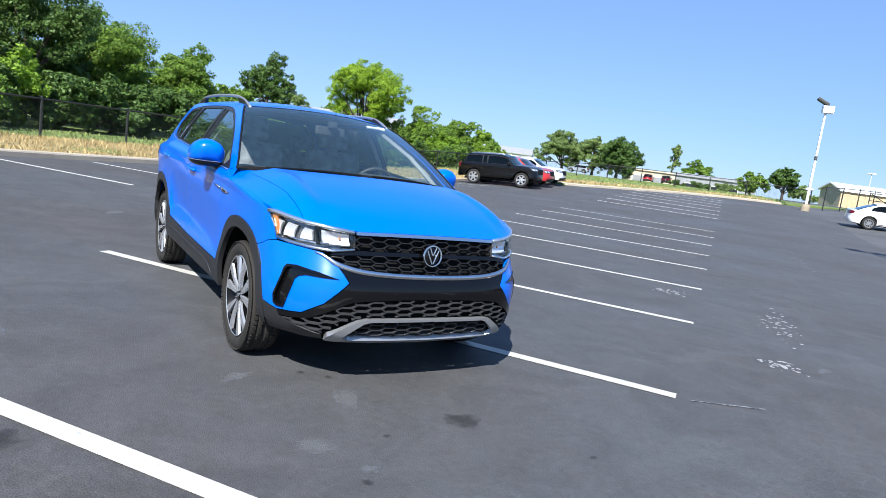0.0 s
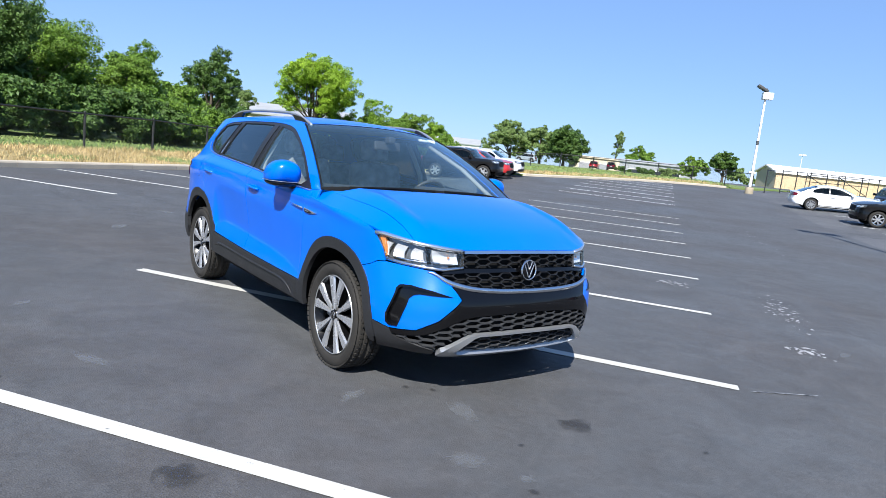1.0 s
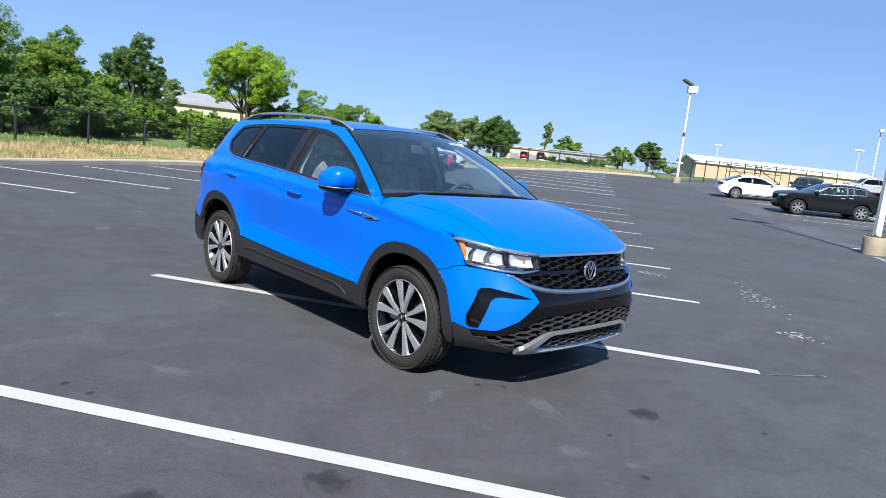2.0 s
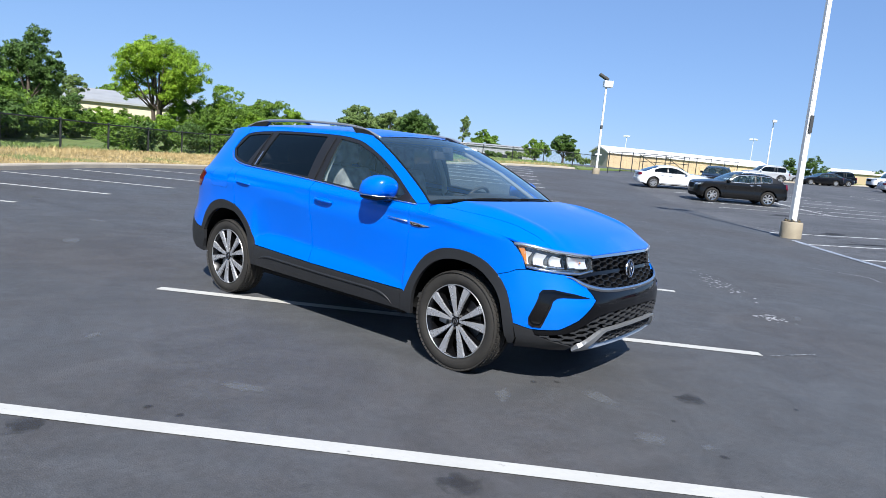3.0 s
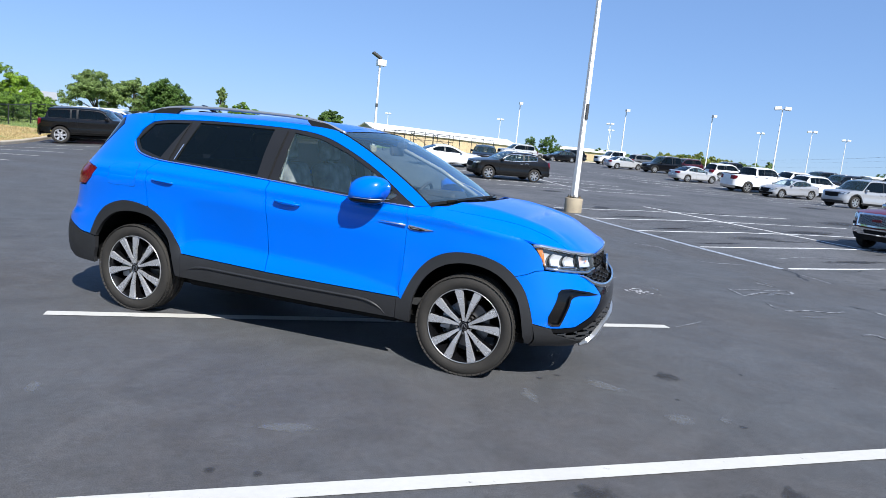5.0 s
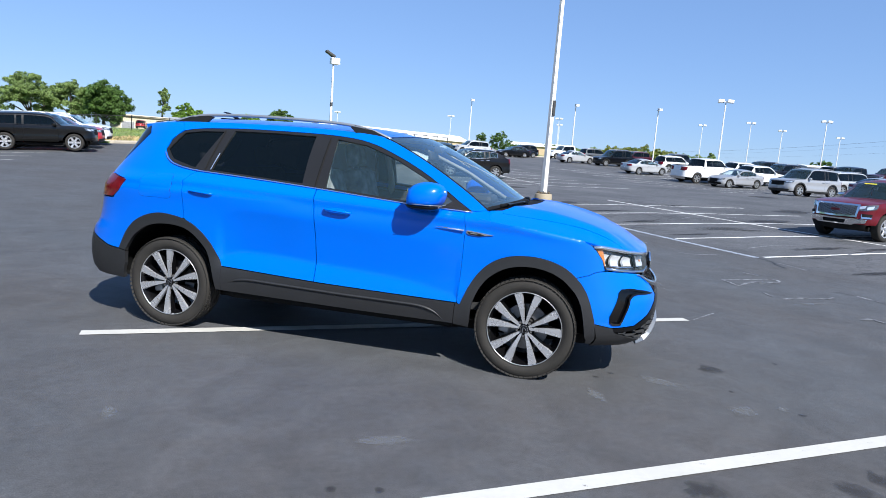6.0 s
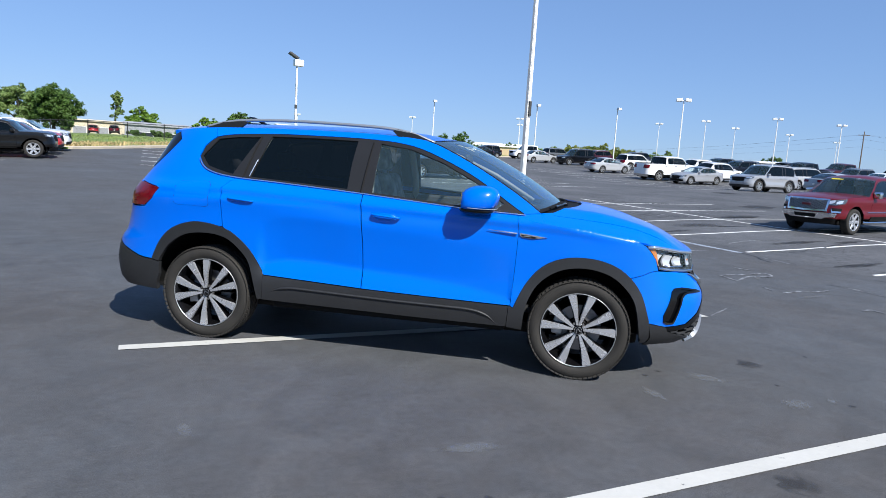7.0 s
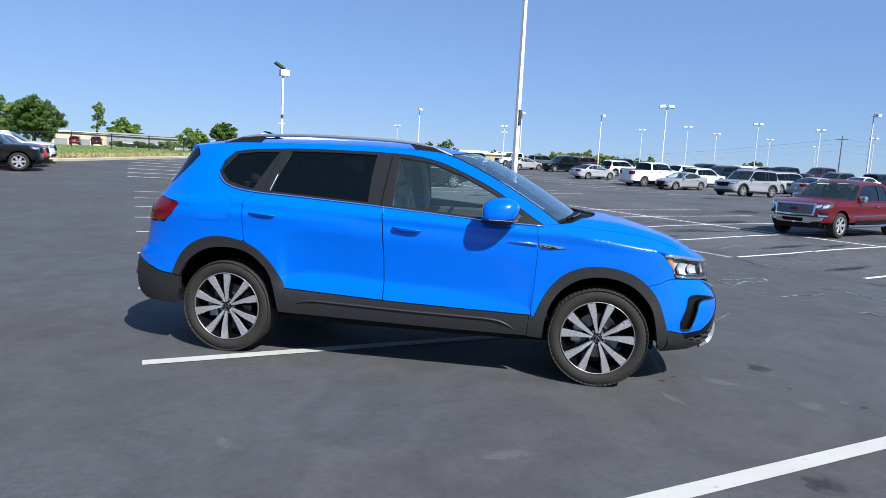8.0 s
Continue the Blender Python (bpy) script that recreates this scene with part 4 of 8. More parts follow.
    lathe(bm, [(0.075, -0.005), (0.155, -0.005), (0.155, -0.03), (0.075, -0.03)], 48, closed=True)
    part("brake_disc", bm, DISC, wheel)
    bm = bmesh.new()
    box(bm, (0.07, 0.15, 0.07), pose(-0.12 * side, 0.06, 0.0, 0, 0, -25 * side), 0.012)
    part("brake_caliper", bm, SATIN, wheel)
    return wheel


def simple_wheel(parent, x, y, z, R, w, side, spokes, mat):
    wheel = new("wheel")
    wheel.parent = parent
    wheel.matrix_basis = pose(x, y, z) @ pose(0, 0, 0, 90 if side > 0 else -90, 0, 0)
    r = R * 0.68
    part("tyre", tyre_mesh(bmesh.new(), R, r, w, False), RUBBER, wheel)
    bm = bmesh.new()
    f = w / 2 - 0.01
    lathe(bm, [(r + 0.004, f - 0.02), (r, f), (r - 0.02, f - 0.005), (r - 0.03, f - 0.08), (0.05, f - 0.09), (0.001, f - 0.09)], 28)
    part("barrel", bm, WHEEL_BLACK, wheel)
    bm = bmesh.new()
    for k in range(spokes):
        a = 2 * math.pi * k / spokes
        box(bm, (r * 0.95, r * (2.1 / spokes), 0.03), Matrix.Rotation(a, 4, "Z") @ pose(r * 0.5, 0, f - 0.022, 0, -3, 0), 0.006, 1)
    cyl(bm, r * 0.25, r * 0.2, 0.04, pose(0, 0, f - 0.015), 16)
    lathe(bm, [(r - 0.03, f - 0.012), (r - 0.02, f + 0.002), (r, f + 0.004), (r + 0.006, f - 0.01)], 28)
    part("rim", bm, mat, wheel)
    return wheel


# ---- the blue car ----
CAR_YAW = -34.03
CAR_AT = (-4.092, 4.724)
car = thing("blue_suv", pose(CAR_AT[0], CAR_AT[1], 0, 0, 0, CAR_YAW), "glossy bright blue crossover with grey cladding on a painted line", "car")
SK = Chart([(2.195, 0), (2.186, 0.25), (2.165, 0.45), (2.122, 0.6), (2.035, 0.715), (1.91, 0.805), (1.72, 0.868), (1.34, 0.902), (0.9, 0.908), (0, 0.905), (-0.9, 0.912),
            (-1.34, 0.915), (-1.7, 0.897), (-1.98, 0.85), (-2.14, 0.76), (-2.22, 0.6), (-2.26, 0.4), (-2.275, 0)],
           [(0.2, 0.13), (0.27, 0.06), (0.33, 0.025), (0.42, 0.012), (0.5, 0.009), (0.56, 0.012), (0.63, 0.016), (0.75, 0.013), (0.88, 0.006), (0.96, 0.0), (1.03, 0.003), (1.042, 0.005), (1.05, 0.012),
            (1.065, 0.023), (1.12, 0.055), (1.2, 0.09), (1.3, 0.138), (1.4, 0.192), (1.5, 0.256), (1.55, 0.31), (1.58, 0.36)],
           [(0.2, -0.2), (0.27, -0.09), (0.33, -0.005), (0.45, 0.018), (0.56, 0.024), (0.61, 0.016), (0.65, 0.0), (0.7, -0.028), (0.775, -0.062), (0.88, -0.086), (0.95, -0.132), (1.02, -0.205)],
           [(0.3, 0.12), (0.4, 0.04), (0.55, 0.025), (0.68, 0.05), (0.75, 0.10), (0.95, 0.15), (1.05, 0.17), (1.11, 0.2), (1.27, 0.30), (1.45, 0.38), (1.54, 0.41)], 0.91)
ZC = curve1([(0.8, 1.205), (1.1, 1.168), (1.33, 1.142), (1.57, 1.10), (1.8, 1.038), (1.95, 0.98), (2.05, 0.93), (2.13, 0.885), (2.2, 0.835)])


def bonnet_z(x, y):
    a = abs(y)
    rise = 0.013 * smoothstep(0.575, 0.63, a) * smoothstep(0.8, 0.66, a) * smoothstep(2.08, 1.75, x) * smoothstep(1.2, 1.45, x)
    h = a - 0.662
    return ZC(x) - 0.03 * (a / 0.7) ** 2 + rise - 0.185 * (math.sqrt(h * h + 0.0001) + h)


S_REAR = SK.find(0.99, 1.08, 0)


def shoulder_r(s):
    """The radius by which the wing rolls over into the bonnet."""
    a = abs(s)
    return 0.05 * smoothstep(0.98, 1.42, a) * (1 - smoothstep(S_REAR - 0.7, S_REAR - 0.14, a))


def wing_crest(s):
    z = 0.9
    for _ in range(8):
        p = SK.at(s, z)
        z = bonnet_z(p.x, abs(p.y) - 0.658 * shoulder_r(s))
    return z


fender_top = curve1([(k * (S_REAR + 0.05) / 60, wing_crest(k * (S_REAR + 0.05) / 60)) for k in range(20, 61)])


ZTOP = curve1([(0, 0.889), (0.25, 0.887), (0.458, 0.882), (0.585, 0.893), (0.67, 0.901), (0.754, 0.911), (0.85, 0.925), (0.95, 0.935), (1.03, fender_top(1.03))])
EDGE = []
for k in range(-34, 35):
    q = SK.at(k * 1.03 / 34, ZTOP(abs(k * 1.03 / 34)))
    EDGE.append((q.x, q.y, q.z - bonnet_z(q.x, q.y)))
for k in range(1, 35):
    a = 1.03 + (S_REAR - 1.03) * k / 40
    q = SK.at(a, fender_top(a))
    y = abs(q.y) - 0.658 * shoulder_r(a)
    for sg in (-1, 1):
        EDGE.append((q.x, sg * y, fender_top(a) - bonnet_z(q.x, y)))


def hood_z(x, y):
    """The bonnet's height, drawn down to the lamps and the grille along its front edge."""
    d, c = min((math.hypot(x - a, y - b), c) for a, b, c in EDGE)
    return bonnet_z(x, y) + c * (1 - smoothstep(0.0, 0.2, d))


ROLL = radians(70)
shoulder_line = curve1([(-2.0, 1.095), (-1.6, 1.09), (-1.2, 1.108), (-0.73, 1.092), (-0.2, 1.072), (0.3, 1.052), (0.9, 1.016), (1.2, 1.003), (1.46, 0.978), (1.8, 0.95)])
facet_line = curve1([(-0.95, 0.54), (-0.86, 0.6), (-0.7, 0.638), (-0.5, 0.637), (-0.15, 0.612), (0.3, 0.588), (0.55, 0.566), (0.86, 0.515)])


def fold(x, z):
    """How far the pressed shoulder line stands out of the flank, and the facet above the sill lies in it."""
    out = 0.0
    if -2.0 < x < 1.8:
        top = shoulder_line(x)
        foot = top - 0.032
        if z > top:
            out = (SK.inset(top) + 0.003) * (1 - smoothstep(0, 0.075, z - top))
        elif z > foot:
            out = SK.inset(z) + 0.003 - 0.011 * (top - z) / 0.032
        else:
            out = (SK.inset(foot) - 0.008) * (1 - smoothstep(0, 0.14, foot - z))
        out *= smoothstep(1.8, 1.3, x) * smoothstep(-2.0, -1.7, x)
    if -0.95 < x < 0.88:
        k = facet_line(x)
        out -= 0.26 * (k - 0.47) * (max(0.0, (z - 0.47) / (k - 0.47)) if z < k else max(0.0, 1 - (z - k) / 0.3)) * smoothstep(-0.95, -0.87, x)
    return out


def on_skin(s, z):
    """The skin with the wings' shoulders rolled inwards."""
    r = shoulder_r(s)
    p = SK.at(s, z)
    if r > 1e-4 and abs(s) < S_REAR:
        top = fender_top(abs(s))
        u = min(1.0, max(0.0, (z - top + r) / r))
        if u > 0:
            roll = u * ROLL
            p = SK.at(s, top - r + r * math.sin(roll) / math.sin(ROLL))
            p.y += (1 if s > 0 else -1) * r * (1 - math.cos(roll))
    p.y *= 1 + (fold(p.x, z - 0.01) + 2 * fold(p.x, z) + fold(p.x, z + 0.01)) / 4 / SK.wide
    return p


def body_panel(name, poly, mat=BLUE, label="", step=0.045, depth=0.012, lift=0.0, holes=(), parent=None, gap=0.0009, step2=None):
    return part(name, patch(offset_poly(poly, gap), on_skin, step, depth, holes, lift=lift, step2=step2), mat, parent or car, label)


ARCH_F = smooth_poly([(0.9, 0.456), (0.968, 0.618), (1.064, 0.742), (1.188, 0.81), (1.334, 0.829), (1.478, 0.81), (1.61, 0.748), (1.718, 0.624), (1.785, 0.445)], 4)
ARCH_FI = smooth_poly([(0.966, 0.31), (0.986, 0.488), (1.056, 0.632), (1.176, 0.727), (1.325, 0.76), (1.478, 0.737), (1.594, 0.668), (1.688, 0.54), (1.738, 0.29)], 4)
ARCH_R = smooth_poly([(-1.762, 0.556), (-1.7, 0.69), (-1.597, 0.795), (-1.444, 0.854), (-1.291, 0.854), (-1.134, 0.809), (-1.007, 0.711), (-0.93, 0.61), (-0.882, 0.517)], 4)
ARCH_RI = smooth_poly([(-1.696, 0.546), (-1.682, 0.58), (-1.618, 0.672), (-1.495, 0.756), (-1.335, 0.784), (-1.178, 0.763), (-1.064, 0.685), (-0.982, 0.575), (-0.925, 0.34)], 4)
BELT = smooth_poly([(-1.455, 1.325), (-1.375, 1.243), (-1.179, 1.199), (-0.773, 1.177), (-0.22, 1.146), (0.5, 1.098), (0.935, 1.083)], 4)
DLO_TOP = smooth_poly([(0.935, 1.083), (0.843, 1.135), (0.60, 1.288), (0.357, 1.403), (0.112, 1.487), (-0.17, 1.518), (-0.6, 1.522), (-0.99, 1.514), (-1.36, 1.472), (-1.455, 1.325)], 4)
ROOF_LINE = smooth_poly([(1.03, 1.098), (0.88, 1.2), (0.64, 1.338), (0.40, 1.455), (0.22, 1.522), (0.0, 1.55), (-0.4, 1.562), (-0.9, 1.558), (-1.3, 1.545), (-1.53, 1.53), (-1.72, 1.508)], 4)


def belt_at(x):
    for a, b in zip(BELT, BELT[1:]):
        if a[0] <= x <= b[0]:
            return a[1] + (b[1] - a[1]) * (x - a[0]) / (b[0] - a[0])
    return BELT[-1][1]


for side in (1, -1):
    X = lambda pts: SK.xz(pts, side)
    # front door
    door = [(0.885, belt_at(0.885)), (0.9, 0.97), (0.895, 0.8), (0.889, 0.645), (0.878, 0.469), (0.3, 0.476), (-0.155, 0.485), (-0.16, 0.8), (-0.184, belt_at(-0.184))]
    door += [p for p in BELT if -0.18 < p[0] < 0.88]
    body_panel("front_door", X(door), step=0.035, step2=0.0115)
    # rear door
    rd = [(-0.19, belt_at(-0.19)), (-0.165, 0.8), (-0.16, 0.486), (-0.5, 0.5), (-0.886, 0.517), *[p for p in ARCH_R[::-1] if p[0] > -1.188 and p[0] < -0.887], (-1.19, 0.838), (-1.196, 0.95), (-1.202, 1.109),
          (-1.17, 1.16), (-1.123, belt_at(-1.123))] + [p for p in BELT if -1.12 < p[0] < -0.2]
    body_panel("rear_door", X(rd), step=0.035, step2=0.0115)
    # quarter panel with the rear pillar
    tail_s = SK.find(-2.02, 0.9, 0)
    q = X([(-1.125, belt_at(-1.125)), (-1.172, 1.16), (-1.206, 1.109), (-1.2, 0.95), (-1.194, 0.84), *[p for p in ARCH_R[::-1] if p[0] < -1.2], (-1.82, 0.561), (-1.88, 0.57), (-1.92, 0.585)])
    q += [(side * tail_s, 0.66), (side * tail_s, 0.93)]
    q += X([(-1.83, 0.935), (-1.715, 1.09), (-1.88, 1.115)]) + [(side * (tail_s - 0.02), 1.125)]
    q += X([(-1.865, 1.225), (-1.662, 1.437), *[p for p in ROOF_LINE[::-1] if p[0] < -1.41], (-1.40, 1.537)]) + X([(-1.365, 1.476), (-1.44, 1.40), (-1.458, 1.325)])
    q += X([p for p in BELT if p[0] < -1.13][:: 1])
    body_panel("rear_quarter_panel", q, step=0.04, step2=0.013)
    # fuel flap seam, on the right flank
    if side == 1:
        bm = patch(smooth_poly(X([(-1.30, 1.05), (-1.302, 1.142), (-1.42, 1.145), (-1.55, 1.133), (-1.568, 1.05), (-1.56, 0.978), (-1.42, 0.975), (-1.305, 0.978), (-1.30, 1.05)]), 3)[:-1], on_skin, 0.04, 0.004, lift=0.0015)
        flap = part("fuel_flap", bm, BLUE, car)
        bm = bmesh.new()
        ring = smooth_poly(X([(-1.30, 1.05), (-1.302, 1.142), (-1.42, 1.145), (-1.55, 1.133), (-1.568, 1.05), (-1.56, 0.978), (-1.42, 0.975), (-1.305, 0.978), (-1.30, 1.05)]), 4)
        tube(bm, [on_skin(*q) for q in ring], 0.0013, 5)
        part("flap_seam", bm, MATT_BLACK, flap)
    # front wing
    wing = [(0.901, 0.97), (0.896, 0.8), (0.890, 0.645), (0.880, 0.469), *[p for p in ARCH_F if p[0] < 1.60], (1.63, 0.714)]
    w = X(wing) + [(side * a, b) for a, b in ((1.082, 0.742), (1.023, 0.767), (0.959, 0.776), (0.975, 0.845), (1.03, 0.933))]
    s1, sr = 1.03, SK.find(0.99, 1.08, 0)
    for k in range(1, 16):
        sk = s1 + (sr - s1) * k / 15
        w.append((side * sk, fender_top(sk) + 0.0015))
    w += X([(0.94, 1.084), (0.886, 1.082)])
    body_panel("pillar_foot", X([(1.035, 1.098), (0.93, 1.081), (0.95, 1.03), (1.07, 1.03)]), lift=-0.003, gap=0.0)
    body_panel("front_wing", w, step=0.035, step2=0.011)
    # the frame of the side windows, up to the roof edge
    frame_line = ROOF_LINE[:-6] + [(-1.40, 1.537), (-1.362, 1.474), *[p for p in DLO_TOP[::-1] if p[0] > -1.35]]
    body_panel("window_frame", X(frame_line), gap=0.0)
    # black surround, panes and pillars
    dlo = DLO_TOP[:-1] + BELT[:-1]
    inner = [offset_poly(X(p), 0.006) for p in (
        [(-0.135, 1.147), (0.45, 1.108), (0.735, 1.094), (0.80, 1.14), (0.58, 1.278), (0.345, 1.39), (0.105, 1.471), (-0.13, 1.5)],
        [(-1.035, 1.197), (-0.7, 1.18), (-0.30, 1.158), (-0.30, 1.33), (-0.29, 1.508), (-0.6, 1.511), (-0.95, 1.505)],
        [(-1.44, 1.33), (-1.372, 1.257), (-1.2, 1.212), (-1.165, 1.206), (-1.02, 1.495), (-1.2, 1.487), (-1.35, 1.464)])]
    surround = part("window_surround", patch(offset_poly(X(dlo), 0.001), on_skin, 0.05, 0.02, inner, lift=-0.004), PILLAR, car, "dark satin pillar covers")
    for k, (p, g) in enumerate(zip(inner, (SIDE_GLASS, DARK_GLASS, DARK_GLASS))):
        pane = part(("front_window", "rear_window", "quarter_window")[k], patch(offset_poly(p, -0.004), on_skin, 0.06, 0.0, lift=-0.012), g, car, ("clear side window", "dark tinted privacy glass", "dark tinted quarter light")[k])
        pane.visible_shadow = False
    # bright strip under the windows, pillar seam
    bm = bmesh.new()
    ln = [SK.at(side * SK.find(x, z - 0.004, 0), z - 0.004) + Vector((0, -0.009 * side, 0)) for x, z in BELT[1:]]
    tube(bm, ln, 0.0036, 6)
    part("waist_strip", bm, BRIGHT_TRIM, car, "thin chrome strip under the side windows", True)
    for x0, x1 in ((-0.205, -0.178), (-1.085, -1.02)):
        bm = bmesh.new()
        a = [SK.at(side * SK.find(x0 + (x1 - x0) * k / 5, belt_at(x0) + (1.495 - belt_at(x0)) * k / 5, 0), belt_at(x0) + (1.495 - belt_at(x0)) * k / 5) + Vector((0, -0.003 * side, 0)) for k in range(6)]
        tube(bm, a, 0.004, 5)
        part("pillar_seam", bm, MATT_BLACK, car)
        if x0 < -1:
            bm = bmesh.new()
            tube(bm, [SK.at(side * SK.find(-1.035 + 0.012 * k, belt_at(-1.035) + 0.015 + 0.04 * k, 0), belt_at(-1.035) + 0.015 + 0.04 * k) + Vector((0, -0.005 * side, 0)) for k in range(4)], 0.0045, 5)
            part("glass_edge", bm, BRIGHT_TRIM, car)
    # grey cladding: arches, sill, bumper corners
    for nm, o, i in (("front_arch_trim", ARCH_F, ARCH_FI), ("rear_arch_trim", ARCH_R, ARCH_RI)):
        if nm[0] == "f":
            poly = [(0.862, 0.32), (0.87, 0.467)] + o + [(1.79, 0.40), (1.772, 0.29)] + i[::-1]
        else:
            poly = o + [(-0.885, 0.34)] + i[::-1]
        body_panel(nm, X(poly), CLADDING, "grey plastic wheel arch trim", 0.04, 0.03, 0.008)
    sill = [(0.86, 0.322), (0.868, 0.463), (0.3, 0.471), (-0.155, 0.48), (-0.5, 0.495), (-0.882, 0.512), (-0.885, 0.338), (-0.5, 0.332), (0.2, 0.322)]
    body_panel("sill_cladding", X(sill), CLADDING, "grey plastic sill cladding", 0.04, 0.03, 0.007)
    bm = bmesh.new()
    ln = catmull([(0.79, 0.335), (0.73, 0.385), (0.62, 0.415), (0.4, 0.42), (0.0, 0.424), (-0.45, 0.436), (-0.66, 0.44), (-0.76, 0.425), (-0.83, 0.395)], 5)
    tube(bm, [SK.at(side * SK.find(x, z, 0), z) + Vector((0, -0.005 * side, 0)) for x, z in ln], [0.002 + 0.011 * smoothstep(0, 8, min(k, len(ln) - 1 - k)) for k in range(len(ln))], 10, 0.8)
    part("sill_blade", bm, CLADDING, car, "", True)
    # mirrors
    mir = new("door_mirror")
    mir.parent = car
    mir.matrix_basis = pose(0.645, -0.95 * side, 1.16) @ Matrix.Diagonal((1.2, 0.95 * side, 1.1, 1))
    bm = bmesh.new()
    bmesh.ops.create_uvsphere(bm, u_segments=24, v_segments=14, radius=1.0)
    for v in bm.verts:
        x, y, z = v.co
        sq = lambda t, k: math.copysign(abs(t) ** k, t)
        v.co = Vector((sq(x, 0.9) * 0.108 - 0.02 + 0.03 * z, sq(y, 0.82) * 0.117 - 0.01, max(-0.052, sq(z, 0.86) * 0.086 - 0.012 * abs(y))))
        v.co.x = max(-0.1, v.co.x + 0.035 * (y if y > 0 else 0))
    for f in bm.faces:
        f.smooth = True
    part("mirror_cap", bm, BLUE, mir)
    bm = bmesh.new()
    bmesh.ops.create_uvsphere(bm, u_segments=24, v_segments=10, radius=1.0)
    for v in bm.verts:
        x, y, z = v.co
        v.co = Vector((math.copysign(abs(x) ** 0.7, x) * 0.098 - 0.02, math.copysign(abs(y) ** 0.7, y) * 0.108 - 0.008, -0.056 + z * (0.03 if z < 0 else 0.006)))
    tube(bm, [(0.01, 0.04, -0.065), (0.015, 0.085, -0.075), (0.02, 0.13, -0.085)], [0.03, 0.03, 0.034], 12, 0.75)
    part("mirror_base", bm, GLOSS_BLACK, mir, "", True)
    bm = bmesh.new()
    tube(bm, [(0.09, 0.06, -0.047), (0.085, -0.06, -0.047), (0.03, -0.12, -0.047), (-0.06, -0.128, -0.045)], 0.002, 6)
    part("mirror_strip", bm, SATIN, mir)
    bm = bmesh.new()
    box(bm, (0.004, 0.13, 0.08), pose(-0.1, -0.012, 0.0), 0.0)
    part("mirror_glass", bm, CHROME, mir)
    # handles
    for x0, zz in ((0.0, 1.0), (-1.05, 1.038)):
        h = new("door_handle")
        h.parent = car
        s0 = side * SK.find(x0, zz, 0)
        h.matrix_basis = Matrix.Translation(SK.at(s0, zz)) @ Matrix.Diagonal((0.86, side, 0.86, 1))
        bm = bmesh.new()
        pts = [(-0.11, -0.002, 0.008), (-0.095, -0.02, 0.009), (-0.04, -0.026, 0.006), (0.04, -0.026, 0.001), (0.095, -0.02, -0.004), (0.108, -0.002, -0.006)]
        tube(bm, catmull(pts, 4), 0.0125, 8, 0.75)
        for f in bm.faces:
            f.smooth = True
        part("grip", bm, BLUE, h)
        bm = bmesh.new()
        bmesh.ops.create_uvsphere(bm, u_segments=16, v_segments=8, radius=1.0, matrix=pose(-0.01, 0.001, -0.006) @ Matrix.Diagonal((0.085, 0.004, 0.03, 1)))
        part("handle_recess", bm, BLUE, h, smooth=True)
    # chrome dart with a small dark plate on the wing
    bm = bmesh.new()
    ln = [SK.at(side * SK.find(x, z, 0), z) + Vector((0, -0.006 * side, 0)) for x, z in ((0.70, 0.968), (0.8, 0.962), (0.893, 0.956))]
    tube(bm, ln, [0.002, 0.005, 0.006], 6)
    part("door_dart", bm, BRIGHT_TRIM, car, "slim chrome dart", True)
    dart = part("wing_dart", patch(X([(0.912, 0.96), (1.0, 0.952), (1.09, 0.942), (1.0, 0.929), (0.93, 0.932), (0.91, 0.943)]), on_skin, 0.03, 0.006, lift=0.007), BRIGHT_TRIM, car, "chrome dart with a dark plate")
    plate = part("dart_plate", patch(X([(0.915, 0.952), (0.99, 0.946), (1.03, 0.937), (1.0, 0.93), (0.93, 0.934)]), on_skin, 0.03, 0.003, lift=0.0095), GLOSS_BLACK, dart)
    part("dart_mark", patch(X([(0.935, 0.947), (0.985, 0.943), (0.985, 0.938), (0.935, 0.941)]), on_skin, 0.03, 0.001, lift=0.0115), BRIGHT_TRIM, dart)
    # tail lamp
    tl = X([(-1.70, 1.082), (-1.76, 1.0), (-1.83, 0.945)]) + [(side * (tail_s + 0.10), 0.935), (side * (tail_s + 0.12), 1.115)] + X([(-1.85, 1.108)])
    body_panel("tail_lamp", tl, RED_LENS, "dark red tail lamp", 0.03, 0.03, 0.006)
    # roof rail
    bm = bmesh.new()
    rail = [(-1.5, 0.585, 1.543), (-1.33, 0.588, 1.585), (-1.15, 0.59, 1.606), (-0.8, 0.592, 1.617), (-0.4, 0.592, 1.613), (-0.1, 0.59, 1.602), (0.09, 0.587, 1.572), (0.245, 0.58, 1.52)]
    tube(bm, [(x, -y * side, z) for x, y, z in catmull(rail, 5)], 0.0115, 8, 1.0)
    rr = part("roof_rail", bm, SATIN, car, "satin silver roof rail", True)
    for foot in (((0.25, 1.515), (0.12, 1.57), (-0.03, 1.602), (-0.06, 1.585), (0.0, 1.53)), ((-1.5, 1.535), (-1.36, 1.583), (-1.2, 1.603), (-1.17, 1.588), (-1.25, 1.53))):
        bm = bmesh.new()
        rows = [[bm.verts.new((x, (-0.588 + o) * side, z)) for x, z in foot] for o in (-0.011, 0.011)]
        for q in rows:
            bm.faces.new(q)
        for i in range(5):
            bm.faces.new((rows[0][i], rows[0][(i + 1) % 5], rows[1][(i + 1) % 5], rows[1][i]))
        bmesh.ops.recalc_face_normals(bm, faces=bm.faces[:])
        part("rail_foot", bm, PILLAR, rr)
    # lamp: housing, bowls, amber corner, lens
    sg = (lambda pts: list(pts)) if side == 1 else mirror
